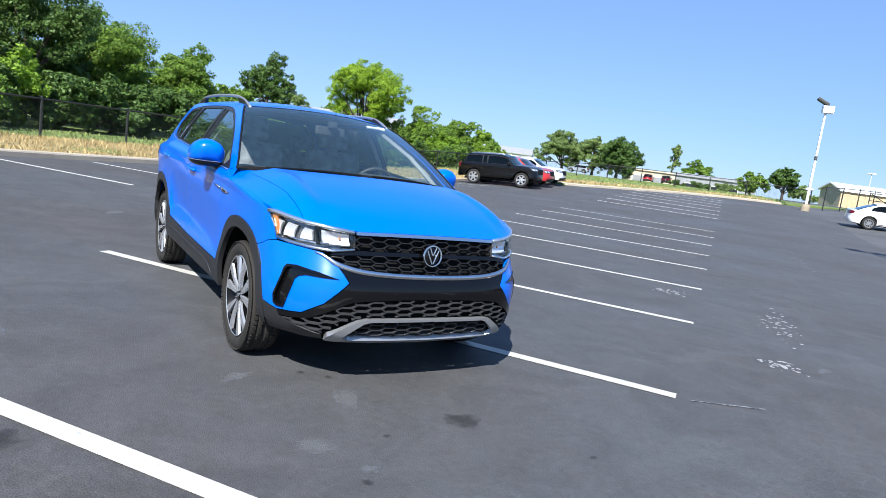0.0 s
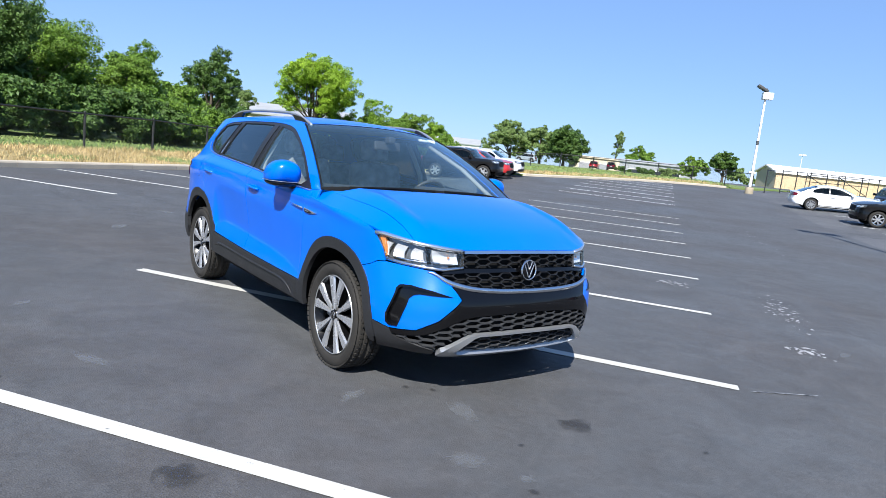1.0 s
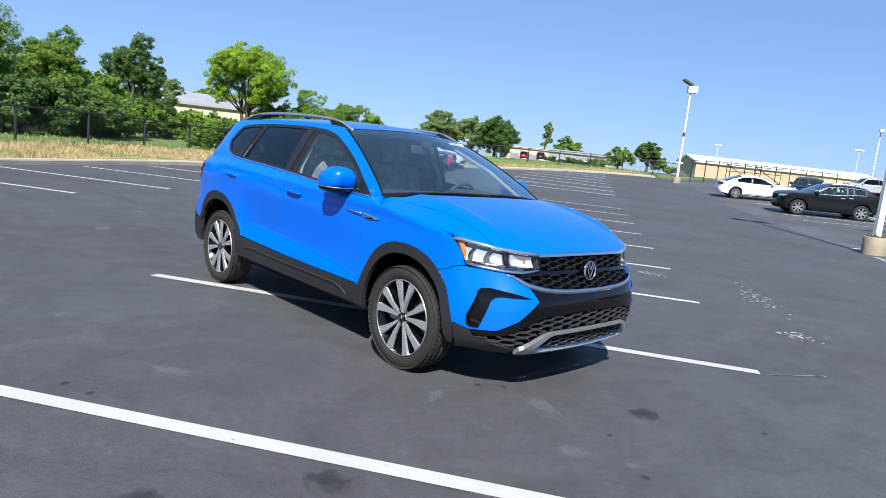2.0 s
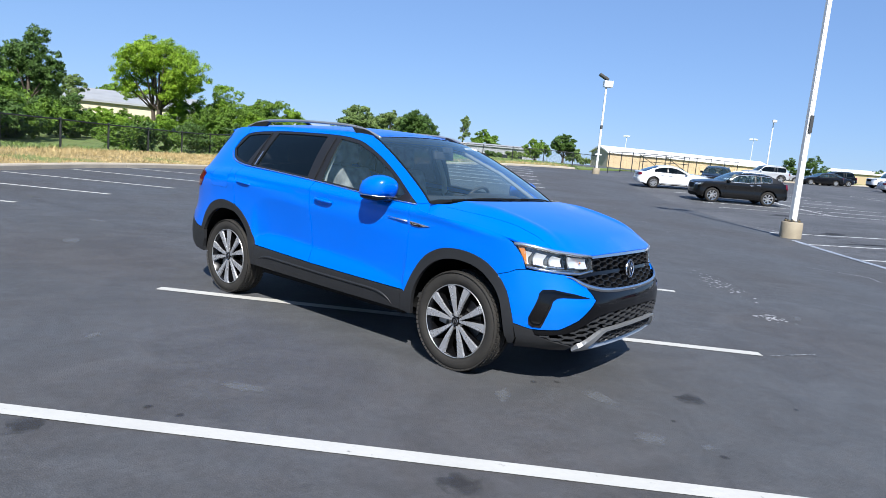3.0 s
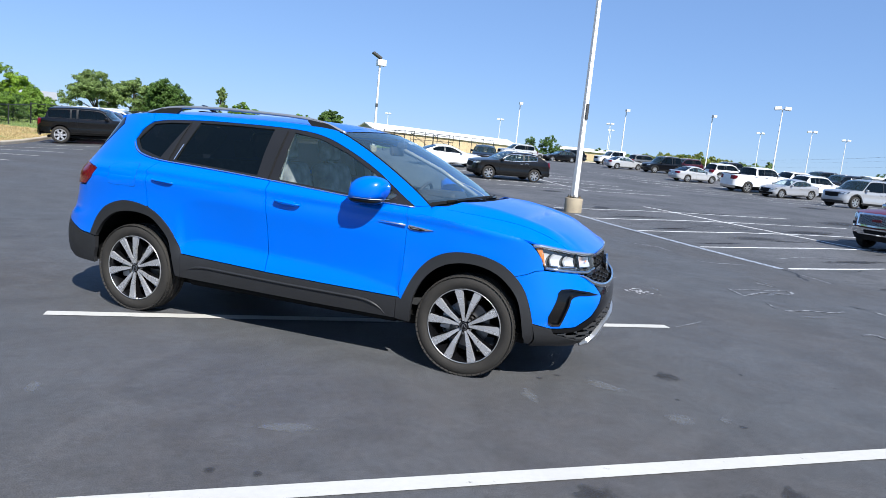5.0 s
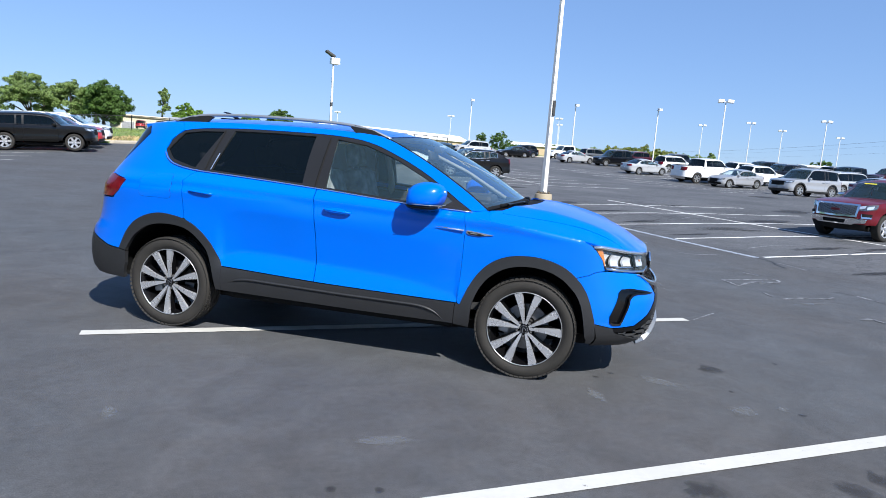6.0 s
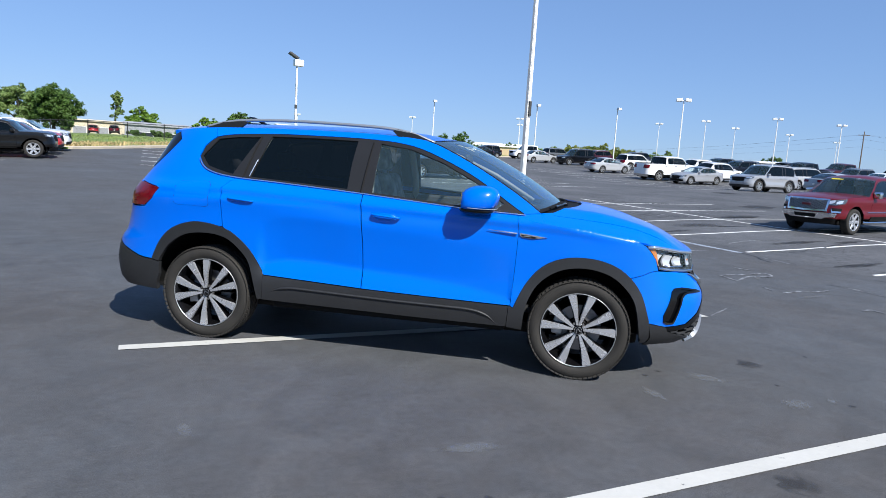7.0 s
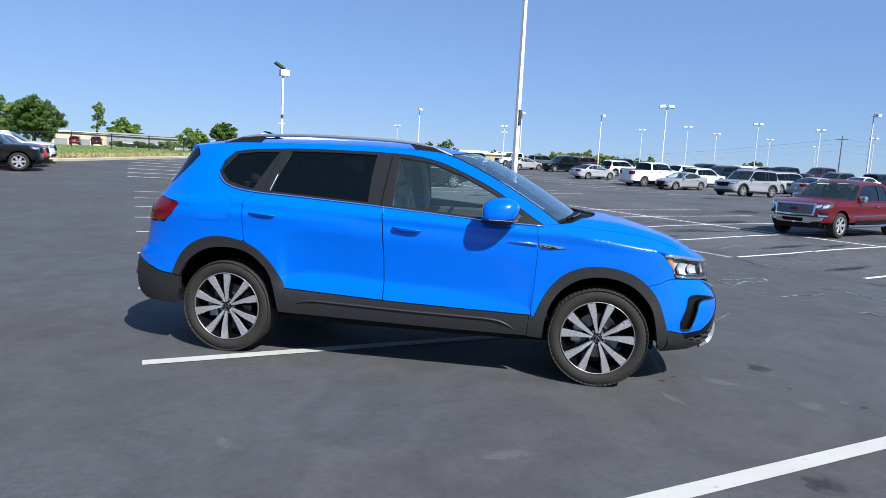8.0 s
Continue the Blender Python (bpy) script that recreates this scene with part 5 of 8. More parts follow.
    hl = sg([(1.026, 0.931), (0.95, 0.933), (0.85, 0.922), (0.741, 0.906), (0.585, 0.890), (0.472, 0.879), (0.472, 0.778), (0.60, 0.759), (0.73, 0.764), (0.85, 0.773), (0.953, 0.783), (0.973, 0.845)])
    lamp = part("headlight", patch(offset_poly(hl, 0.002), on_skin, 0.035, 0.0, lift=-0.05), LAMP_DARK, car, "clear headlight with amber corner")
    rim = patch(offset_poly(hl, 0.001), on_skin, 0.04, 0.055, lift=0.0)
    bmesh.ops.delete(rim, geom=[f for f in rim.faces if f.smooth], context="FACES_ONLY")
    part("lamp_rim", rim, LAMP_DARK, lamp)
    part("lens", patch(offset_poly(hl, 0.002), on_skin, 0.035, 0.0, lift=-0.001), LENS, lamp).visible_shadow = False
    for k, pts in enumerate(([(0.495, 0.797), (0.64, 0.797), (0.652, 0.868), (0.5, 0.856)], [(0.7, 0.81), (0.775, 0.812), (0.745, 0.868), (0.7, 0.86)], [(0.815, 0.812), (0.885, 0.816), (0.85, 0.885), (0.79, 0.878)], [(0.91, 0.82), (0.935, 0.83), (0.935, 0.9), (0.885, 0.89)])):
        us, vs = [q[0] for q in pts], [q[1] for q in pts]
        cu, cv, ru, rv = (max(us) + min(us)) / 2, (max(vs) + min(vs)) / 2, (max(us) - min(us)) / 2, (max(vs) - min(vs)) / 2

        def dish(u, v, cu=cu, cv=cv, ru=ru, rv=rv, k=k):
            """A concave reflector set into the skin."""
            e = min(1.4, ((abs(u) - cu) / ru) ** 2 + ((v - cv) / rv) ** 2)
            return SK.at(u, v) - Vector((0.022 + 0.026 * (1 - 0.7 * e), 0, 0.004 * k))
        part("bowl", patch(sg(pts), dish, 0.016, 0.012), LAMP_BOWL, lamp)
    bm = bmesh.new()
    bmesh.ops.create_uvsphere(bm, u_segments=12, v_segments=8, radius=0.007, matrix=Matrix.Translation(SK.at(side * 0.55, 0.832) - Vector((0.03, 0, 0))))
    part("bulb", bm, AMBER, lamp, "", True)
    bm = bmesh.new()
    tube(bm, [SK.at(*q) - Vector((0.018, 0, 0)) for q in sg([(0.672, 0.79), (0.676, 0.83), (0.68, 0.885)])], 0.012, 6)
    part("lamp_divider", bm, GLOSS_BLACK, lamp)
    bm = bmesh.new()
    tube(bm, [SK.at(*q) - Vector((0.02, 0, 0)) for q in sg([(0.61, 0.798), (0.70, 0.797), (0.80, 0.80), (0.88, 0.806)])], 0.006, 6)
    part("lamp_sill", bm, CHROME, lamp, "", True)
    part("amber_corner", patch(sg([(1.0, 0.912), (0.955, 0.913), (0.95, 0.806), (0.963, 0.806), (0.978, 0.85)]), on_skin, 0.03, 0.02, lift=-0.012), AMBER, lamp)
    bm = bmesh.new()
    tube(bm, [SK.at(*q) - Vector((0.002, 0, 0)) for q in sg([(0.476, 0.784), (0.60, 0.767), (0.73, 0.773), (0.85, 0.782), (0.948, 0.792)])], 0.010, 6)
    part("lower_light_bar", bm, CHROME, lamp, "", True)
    bm = bmesh.new()
    tube(bm, [SK.at(*q) - Vector((0.002, 0, 0)) for q in sg([(0.476, 0.873), (0.585, 0.884), (0.741, 0.899), (0.85, 0.915), (0.95, 0.927), (1.015, 0.926)])], 0.0125, 6)
    part("upper_light_bar", bm, BRIGHT_TRIM, lamp, "", True)
    # painted bumper corner, split by the dark duct
    bump = SK.xz([(1.634, 0.712)]) + [(1.082, 0.74), (1.023, 0.764), (0.959, 0.773), (0.85, 0.770), (0.73, 0.761), (0.655, 0.755), (0.60, 0.722), (0.553, 0.66), (0.522, 0.612), (0.645, 0.49), (0.766, 0.422), (0.87, 0.412), (0.935, 0.408), (1.034, 0.426), (1.06, 0.43)]
    bump += SK.xz([p for p in ARCH_F[::-1] if 1.64 < p[0] < 1.783 and p[1] < 0.705])
    duct = [(0.575, 0.626), (0.68, 0.651), (0.81, 0.669), (0.875, 0.664), (0.903, 0.642), (0.932, 0.57), (0.962, 0.486), (0.955, 0.44), (0.93, 0.425), (0.878, 0.428), (0.868, 0.455), (0.845, 0.53), (0.825, 0.598), (0.80, 0.618), (0.76, 0.627), (0.68, 0.626)]
    duct = sg(duct)
    body_panel("bumper_corner", sg(bump), holes=[offset_poly(duct, 0.0005)], step=0.03)
    dp = part("bumper_duct", patch(duct, on_skin, 0.03, 0.03, [offset_poly(duct, 0.012)], lift=0.007), GLOSS_BLACK, car, "gloss black C-shaped bumper duct")
    part("duct_floor", patch(duct, on_skin, 0.03, 0.0, lift=-0.014), GLOSS_BLACK, dp)
    # lower bumper cladding at the corner
    low = SK.xz([(1.783, 0.43), (1.765, 0.268), (1.85, 0.275)]) + [(0.86, 0.278), (0.74, 0.268), (0.62, 0.266), (0.64, 0.312), (0.80, 0.345), (0.905, 0.372), (0.925, 0.404), (1.034, 0.421)]
    body_panel("bumper_cladding", sg(low), CLADDING, "grey plastic bumper corner", 0.035, 0.03, 0.004)
    # rear bumper, lower cladding
    rb = X([(-1.72, 0.33), (-1.698, 0.45), (-1.697, 0.54), (-1.76, 0.55), (-1.86, 0.556), (-1.92, 0.575)]) + [(side * (tail_s + 0.02), 0.66), (side * (SK.s[-1] - 0.001), 0.62), (side * (SK.s[-1] - 0.001), 0.33), (side * tail_s, 0.34)]
    body_panel("rear_bumper", rb, CLADDING, "grey plastic rear bumper", 0.05, 0.03, 0.004)
    e = SK.s[-1] - 0.001
    body_panel("tailgate", [(side * (tail_s + 0.004), 0.665), (side * (tail_s + 0.004), 1.12), (side * e, 1.12), (side * e, 0.63)], lift=-0.002)
    blade = X([(-1.867, 1.223), (-1.664, 1.435), (-1.705, 1.49), (-1.75, 1.475), (-1.80, 1.42), (-1.95, 1.223)])
    part("spoiler_blade", patch(blade, on_skin, 0.03, 0.02, lift=0.004), GLOSS_BLACK, car, "gloss black blade beside the rear screen")
    part("rear_screen", patch(X([(-1.905, 1.25), (-1.765, 1.44), (-1.73, 1.49)]) + [(side * e, 1.5), (side * e, 1.12), (side * (tail_s + 0.0), 1.125)], on_skin, 0.06, 0.0, lift=-0.006), DARK_GLASS, car)
    bm = bmesh.new()
    tube(bm, [SK.at(*q) + Vector((-0.01, 0, 0)) for q in ((side * (tail_s + 0.12), 0.5), (side * (tail_s + 0.3), 0.49), (side * (e - 0.1), 0.48))], 0.025, 8, 0.6)
    part("rear_skid", bm, SATIN, car, "", True)
    # wheels and wells
    for wx in (1.34, -1.34):
        detailed_wheel(car, wx, -0.775 * side, 0.337, 0.337, 0.2, side, 16 if wx > 0 else 34)
        bm = bmesh.new()
        lathe(bm, [(0.445, -0.30), (0.44, 0.31)], 40, pose(wx, -0.53 * side, 0.36, 90 if side > 0 else -90))
        lathe(bm, [(0.445, -0.30), (0.001, -0.30)], 40, pose(wx, -0.53 * side, 0.36, -90 if side < 0 else 90))
        for v in [v for v in bm.verts if v.co.z < 0.35]:
            v.co.z = 0.35
        part("wheel_well", bm, MATT_BLACK, car)

# bonnet, roof, screens
front = [(SK.at(k * 0.754 / 12, ZTOP(k * 0.754 / 12)).x, -SK.at(k * 0.754 / 12, ZTOP(k * 0.754 / 12)).y) for k in range(13)]
seam = smooth_poly([front[-1], (1.82, 0.722), (1.6, 0.738), (1.35, 0.768), (1.12, 0.786)], 4)[1:]
lip = [(1.11, 0.755), (1.165, 0.69), (1.225, 0.6), (1.275, 0.45), (1.305, 0.3), (1.318, 0.15), (1.32, 0.0)]
half = front + seam + lip
hood = [(x, -y) for x, y in half] + [(x, y) for x, y in half[::-1][1:-1]]
part("bonnet", patch(offset_poly(hood, 0.0015), lambda x, y: Vector((x, y, hood_z(x, y))), 0.04, 0.012, step2=0.013), BLUE, car, "smooth blue bonnet with two raised creases")
for side in (1, -1):
    sr = SK.find(0.99, 1.08, 0)
    fl = []
    for k in range(25):
        sk = 0.754 + (sr - 0.754) * k / 24
        q = on_skin(sk, ZTOP(sk) if sk < 1.03 else fender_top(sk))
        fl.append((q.x, -q.y))
    loop = fl + [(0.94, 0.845), (0.91, 0.83), (1.0, 0.8), (1.06, 0.775), (1.116, 0.75)] + seam[::-1]
    part("wing_top", patch(offset_poly([(x, -y * side) for x, y in loop], 0.0012), lambda x, y: Vector((x, y, hood_z(x, y))), 0.035, 0.012, step2=0.016), BLUE, car)
    # dark lining behind the shut lines
    lin = SK.xz([(-1.75, 0.9), (-1.3, 0.92), (-0.9, 0.75), (-0.85, 0.47), (0.85, 0.45), (0.9, 0.75), (1.3, 0.88), (1.6, 0.8), (1.55, 0.93), (0.9, 1.03), (-0.2, 1.1), (-1.2, 1.17), (-1.7, 1.1)], side)
    part("inner_skin", patch(lin, on_skin, 0.08, 0.0, lift=-0.016), MATT_BLACK, car)


def skin3(p):
    return SK.at(SK.find(p[0], p[1], 0), p[1])


lip_x = curve1(sorted((y, x) for x, y in lip) + [(0.8, 1.0)])


def cowl_fn(u, v):
    """The black tray between the bonnet's rear lip and the windscreen."""
    y = (2 * v - 1) * 0.79
    a = abs(y)
    x0, x1 = lip_x(a) + 0.02, 0.9 + 0.15 * (1 - (a / 0.79) ** 2)
    return Vector((x0 + (x1 - x0) * u, y, bonnet_z(lip_x(a), y) - 0.012 - 0.016 * math.sin(math.pi * min(1.0, u * 1.4))))


cowl = grid(cowl_fn, 8, 24, (0, 0, 0))
part("cowl", cowl, MATT_BLACK, car)
ws_line = [p for p in ROOF_LINE if p[0] >= 0.22]
part("windscreen", span(SK, ws_line, skin3, (0.15, 0.035), 14, 9, 0.985, 0.0), SCREEN_GLASS, car, "clear curved windscreen").visible_shadow = False
part("screen_frit", span(SK, [(1.03, 1.098), (1.02, 1.105), (1.008, 1.113)], skin3, (0.153, 0.037), 3, 9, 0.986, 0.0), MATT_BLACK, car)
band = bmesh.new()
pts = [skin3(p) for p in ws_line]
for sg in (1, -1):
    tube(band, [(p.x - 0.004, p.y * sg * 0.982, p.z + 0.002) for p in pts], 0.007, 6)
top = pts[-1]
tube(band, [(top.x + 0.15 * (1 - t * t) - 0.01, top.y * 0.985 * t, top.z + 0.035 * (1 - t * t) - 0.006) for t in [k / 8 - 1 for k in range(17)]], 0.012, 6)
part("screen_seal", band, MATT_BLACK, car, "", True)
rf_line = [p for p in ROOF_LINE if p[0] <= 0.23]
part("roof", span(SK, rf_line, skin3, (0.0, 0.052), 24, 10, 1.0, 0.01, 2.4), BLUE, car, "smooth blue roof")
front_lip = grid(lambda u, v: Vector((top.x + 0.15 * u * (1 - (2 * v - 1) ** 2) + 0.0, top.y * (2 * v - 1) * 0.995, top.z + (0.052 * (1 - u) + 0.037 * u) * (1 - abs(2 * v - 1) ** 2.4) - 0.001)), 4, 20, (0, 0, 0.7))
part("roof_lip", front_lip, BLUE, car)
end = skin3(ROOF_LINE[-1])
sp = grid(lambda u, v: Vector((end.x - 0.07 * u * (1 - 0.3 * abs(2 * v - 1) ** 3), end.y * (2 * v - 1), end.z + 0.052 * (1 - abs(2 * v - 1) ** 2.4) * (1 - 0.2 * u) - 0.004 * u)), 4, 20, (0, 0, 0.7), 0.03)
part("spoiler", sp, BLUE, car, "blue roof spoiler")
bm = bmesh.new()
tube(bm, [(-1.28, 0, 1.59), (-1.35, 0, 1.625), (-1.41, 0, 1.652), (-1.455, 0, 1.66)], [0.02, 0.022, 0.015, 0.006], 8, 0.6)
box(bm, (0.2, 0.06, 0.03), pose(-1.37, 0, 1.596), 0.01)
part("antenna_fin", bm, GLOSS_BLACK, car)

# nose
def whole(pts):
    """A half outline given from the middle to the middle, completed by its mirror."""
    return list(pts) + [(-a, b) for a, b in pts[::-1] if abs(a) > 1e-6]


back = whole([(0, 0.885), (0.47, 0.875), (0.6, 0.75), (0.9, 0.45), (0.86, 0.27), (0.6, 0.225), (0, 0.22)])
part("nose_backing", patch(back, on_skin, 0.05, 0.0, lift=-0.05), MATT_BLACK, car)
part("grille_bar", patch(whole([(0, 0.886), (0.25, 0.884), (0.468, 0.879), (0.468, 0.862), (0.25, 0.866), (0, 0.868)]), on_skin, 0.04, 0.03, lift=0.006), CHROME, car, "chrome bar along the grille top")
part("upper_grille", honeycomb(SK, whole([(0, 0.868), (0.468, 0.862), (0.468, 0.782), (0, 0.785)]), 0.11, 0.036, -0.006, 0.0045, 0.02), PILLAR, car, "black honeycomb grille")
part("grille_crossbar", patch(whole([(0, 0.785), (0.468, 0.780), (0.60, 0.757), (0.62, 0.745), (0.46, 0.757), (0, 0.765)]), on_skin, 0.04, 0.02, lift=-0.008), GLOSS_BLACK, car)
part("middle_grille", honeycomb(SK, whole([(0, 0.765), (0.46, 0.757), (0.63, 0.742), (0.565, 0.705), (0.445, 0.68), (0.267, 0.67), (0, 0.668)]), 0.11, 0.036, -0.006, 0.0045, 0.02), PILLAR, car, "black honeycomb grille")
CHR = [(0.70, 0.752), (0.652, 0.741), (0.576, 0.702), (0.447, 0.674), (0.267, 0.662), (0.13, 0.659), (0, 0.658)]
chr_line = smooth_poly(CHR + [(-a, b) for a, b in CHR[::-1][1:]], 4)
bm = bmesh.new()
tube(bm, [SK.at(*q) + Vector((0.008, 0, 0)) for q in chr_line], [0.004 + 0.013 * smoothstep(0, 0.22, min(k, len(chr_line) - 1 - k) / len(chr_line)) for k in range(len(chr_line))], 8, 0.7, (1, 0, 0))
part("chrome_sweep", bm, CHROME, car, "broad chrome strip sweeping under the grille", True)
part("bumper_band", patch(offset_poly(whole([(0, 0.654), (0.267, 0.656), (0.447, 0.668), (0.576, 0.696), (0.645, 0.733), (0.598, 0.718), (0.55, 0.658), (0.519, 0.612), (0.643, 0.486), (0.766, 0.418), (0.87, 0.408), (0.93, 0.404), (0.905, 0.378),
                                        (0.80, 0.385), (0.714, 0.40), (0.60, 0.455), (0.50, 0.505), (0.428, 0.518), (0.2, 0.53), (0, 0.533)]), 0.0005), on_skin, 0.03, 0.04, lift=0.003), GLOSS_BLACK, car, "gloss black bumper band")
part("lower_grille", honeycomb(SK, whole([(0, 0.530), (0.2, 0.527), (0.428, 0.515), (0.50, 0.502), (0.60, 0.452), (0.714, 0.397), (0.80, 0.382), (0.90, 0.374), (0.80, 0.345), (0.64, 0.315), (0.506, 0.40), (0.42, 0.425), (0, 0.43)]), 0.115, 0.036, 0.002, 0.0065, 0.02), GRILLE_GREY, car, "grey honeycomb lower grille")
sk_o = whole([(0, 0.424), (0.40, 0.42), (0.45, 0.411), (0.61, 0.322), (0.62, 0.293), (0.594, 0.282), (0.37, 0.276), (0, 0.272)])
sk_i = whole([(0, 0.41), (0.38, 0.406), (0.415, 0.396), (0.525, 0.318), (0.49, 0.303), (0, 0.297)])
part("skid_plate", patch(sk_o, on_skin, 0.03, 0.03, [sk_i], lift=0.022), SATIN, car, "satin silver skid plate")
part("intake_grille", honeycomb(SK, sk_i, 0.11, 0.034, 0.0, 0.0055, 0.02), GRILLE_GREY, car)
# emblem: ring and plain strokes
em = new("nose_emblem")
em.parent = car
em.matrix_basis = Matrix.Translation(SK.at(0, 0.775) + Vector((0.016, 0, 0))) @ pose(0, 0, 0, 0, 90 - 5, 0)
bm = bmesh.new()
lathe(bm, [(0.001, 0.004), (0.056, 0.003), (0.06, -0.006), (0.06, -0.02)], 40)
part("emblem_disc", bm, GLOSS_BLACK, em, smooth=True)
bm = bmesh.new()
lathe(bm, [(0.0535, 0.004), (0.056, 0.0075), (0.061, 0.0075), (0.064, 0.002), (0.063, -0.006)], 40)
for sg in (-1, 1):
    box(bm, (0.05, 0.0075, 0.005), pose(-0.026, sg * 0.012, 0.0055, 0, 0, -sg * 24), 0.0015, 1)
    box(bm, (0.088, 0.0075, 0.005), pose(0.006, sg * 0.021, 0.0055, 0, 0, -sg * 24), 0.0015, 1)
part("emblem_ring", bm, CHROME, em, smooth=False)
# underbody
bm = bmesh.new()
box(bm, (3.3, 1.3, 0.1), pose(0.1, 0, 0.28), 0.03)
box(bm, (1.7, 1.66, 0.12), pose(0.0, 0, 0.33), 0.03)
box(bm, (0.5, 1.2, 0.25), pose(1.85, 0, 0.42), 0.05)
box(bm, (0.5, 1.2, 0.25), pose(-1.85, 0, 0.45), 0.05)
for wx in (1.34, -1.34):
    tube(bm, [(wx, -0.7, 0.347), (wx, 0.7, 0.347)], 0.04, 8)
part("underbody", bm, MATT_BLACK, car)
# cabin
bm = bmesh.new()
box(bm, (0.62, 1.48, 0.12), pose(0.83, 0, 1.02, 0, 6, 0), 0.05, 3)
box(bm, (0.25, 1.45, 0.3), pose(0.6, 0, 0.9), 0.05)
box(bm, (1.1, 0.26, 0.3), pose(0.1, 0, 0.62), 0.05)
box(bm, (0.34, 0.36, 0.08), pose(0.72, 0.37, 1.10), 0.04)
part("dashboard", bm, DASH, car)
bm = bmesh.new()
box(bm, (3.0, 1.5, 0.04), pose(-0.2, 0, 0.42), 0.0)
part("cabin_floor", bm, DASH, car)
for side in (1, -1):
    bm = bmesh.new()
    box(bm, (1.85, 0.05, 0.52), pose(0.0, 0.80 * side, 0.82), 0.02)
    box(bm, (0.9, 0.12, 0.06), pose(0.3, 0.77 * side, 0.98), 0.025)
    part("door_lining", bm, DASH, car)
    bm = bmesh.new()
    tube(bm, [(-0.165, 0.80 * side, 1.0), (-0.165, 0.765 * side, 1.2), (-0.18, 0.67 * side, 1.38), (-0.19, 0.61 * side, 1.48)], 0.032, 8, 0.6)
    if side == 1:
        tube(bm, [(0.93, 0.73, 1.10), (0.58, 0.66, 1.305), (0.19, 0.56, 1.475)], 0.024, 8, 0.7)
    part("pillar_trim", bm, TRIM_LIGHT, car, "pale cloth pillar trim", True)
    seat = new("front_seat")
    seat.parent = car
    seat.matrix_basis = pose(-0.02, 0.37 * side, 0.52)
    bm = bmesh.new()
    box(bm, (0.52, 0.5, 0.16), pose(0.06, 0, 0.08, 0, -6, 0), 0.06, 3)
    part("cushion", bm, SEAT_GREY, seat, smooth=True)
    bm = bmesh.new()
    box(bm, (0.16, 0.5, 0.66), pose(-0.25, 0, 0.42, 0, -16, 0), 0.065, 3)
    part("backrest", bm, SEAT_GREY, seat, smooth=True)
    bm = bmesh.new()
    box(bm, (0.1, 0.27, 0.19), pose(-0.36, 0, 0.86, 0, -12, 0), 0.045, 3)
    box(bm, (0.02, 0.1, 0.12), pose(-0.345, 0, 0.75), 0.005)
    part("headrest", bm, SEAT_GREY, seat, smooth=True)
bench = new("rear_seat")
bench.parent = car
bench.matrix_basis = pose(-0.95, 0, 0.55)
bm = bmesh.new()
box(bm, (0.5, 1.3, 0.16), pose(0.05, 0, 0.06), 0.06, 3)
part("cushion", bm, SEAT_GREY, bench, smooth=True)
bm = bmesh.new()
box(bm, (0.15, 1.3, 0.62), pose(-0.22, 0, 0.36, 0, -18, 0), 0.06, 3)
part("backrest", bm, SEAT_GREY, bench, smooth=True)
for y in (-0.42, 0.42):
    bm = bmesh.new()
    box(bm, (0.09, 0.25, 0.16), pose(-0.34, y, 0.76, 0, -12, 0), 0.04, 3)
    part("headrest", bm, SEAT_GREY, bench, smooth=True)
bm = bmesh.new()
ring = Matrix.Translation((0.52, 0.37, 1.02)) @ pose(0, 0, 0, 0, -68, 0)
lathe(bm, [(0.178 + 0.014 * math.cos(a), 0.014 * math.sin(a)) for a in [k * math.pi / 4 for k in range(8)]], 40, ring, True)
box(bm, (0.1, 0.34, 0.02), ring @ pose(0.0, 0, -0.01), 0.008)
box(bm, (0.18, 0.06, 0.02), ring @ pose(-0.09, 0, -0.012), 0.008)
box(bm, (0.13, 0.13, 0.05), ring @ pose(0, 0, -0.01), 0.02)
part("steering_wheel", bm, DASH, car, smooth=True)
bm = bmesh.new()
box(bm, (0.03, 0.24, 0.07), pose(0.42, 0, 1.425, 0, -10, 0), 0.012)
box(bm, (0.07, 0.06, 0.05), pose(0.46, 0, 1.475), 0.012)
part("rear_view_mirror", bm, DASH, car)
bm = bmesh.new()
box(bm, (0.03, 0.16, 0.012), pose(0.40, 0.40, 1.505, 0, 28, 0), 0.004)
part("screen_label", bm, WHITE_LABEL, car, "white sticker at the windscreen top")
bm = bmesh.new()
box(bm, (1.6, 1.08, 0.02), pose(-0.62, 0, 1.53), 0.008)
part("headliner", bm, TRIM_LIGHT, car)
for arm, blade in (([(1.2, -0.12, 1.125), (1.195, -0.3, 1.142), (1.13, -0.6, 1.13)], [(1.205, -0.06, 1.144), (1.175, -0.38, 1.142), (1.09, -0.68, 1.122)]),
                   ([(1.12, 0.58, 1.11), (1.175, 0.4, 1.133), (1.205, 0.12, 1.142)], [(1.11, 0.62, 1.122), (1.17, 0.36, 1.142), (1.21, 0.02, 1.146)])):
    wp = new("wiper")
    wp.parent = car
    bm = bmesh.new()
    tube(bm, catmull(arm, 4), 0.0075, 6)
    cyl(bm, 0.018, 0.014, 0.03, Matrix.Translation(arm[0]), 10)
    part("wiper_arm", bm, GLOSS_BLACK, wp)
    bm = bmesh.new()
    tube(bm, catmull(blade, 4), 0.006, 5, 1.6)
    part("wiper_blade", bm, MATT_BLACK, wp)

# ---- other vehicles ----
SKINS = {}


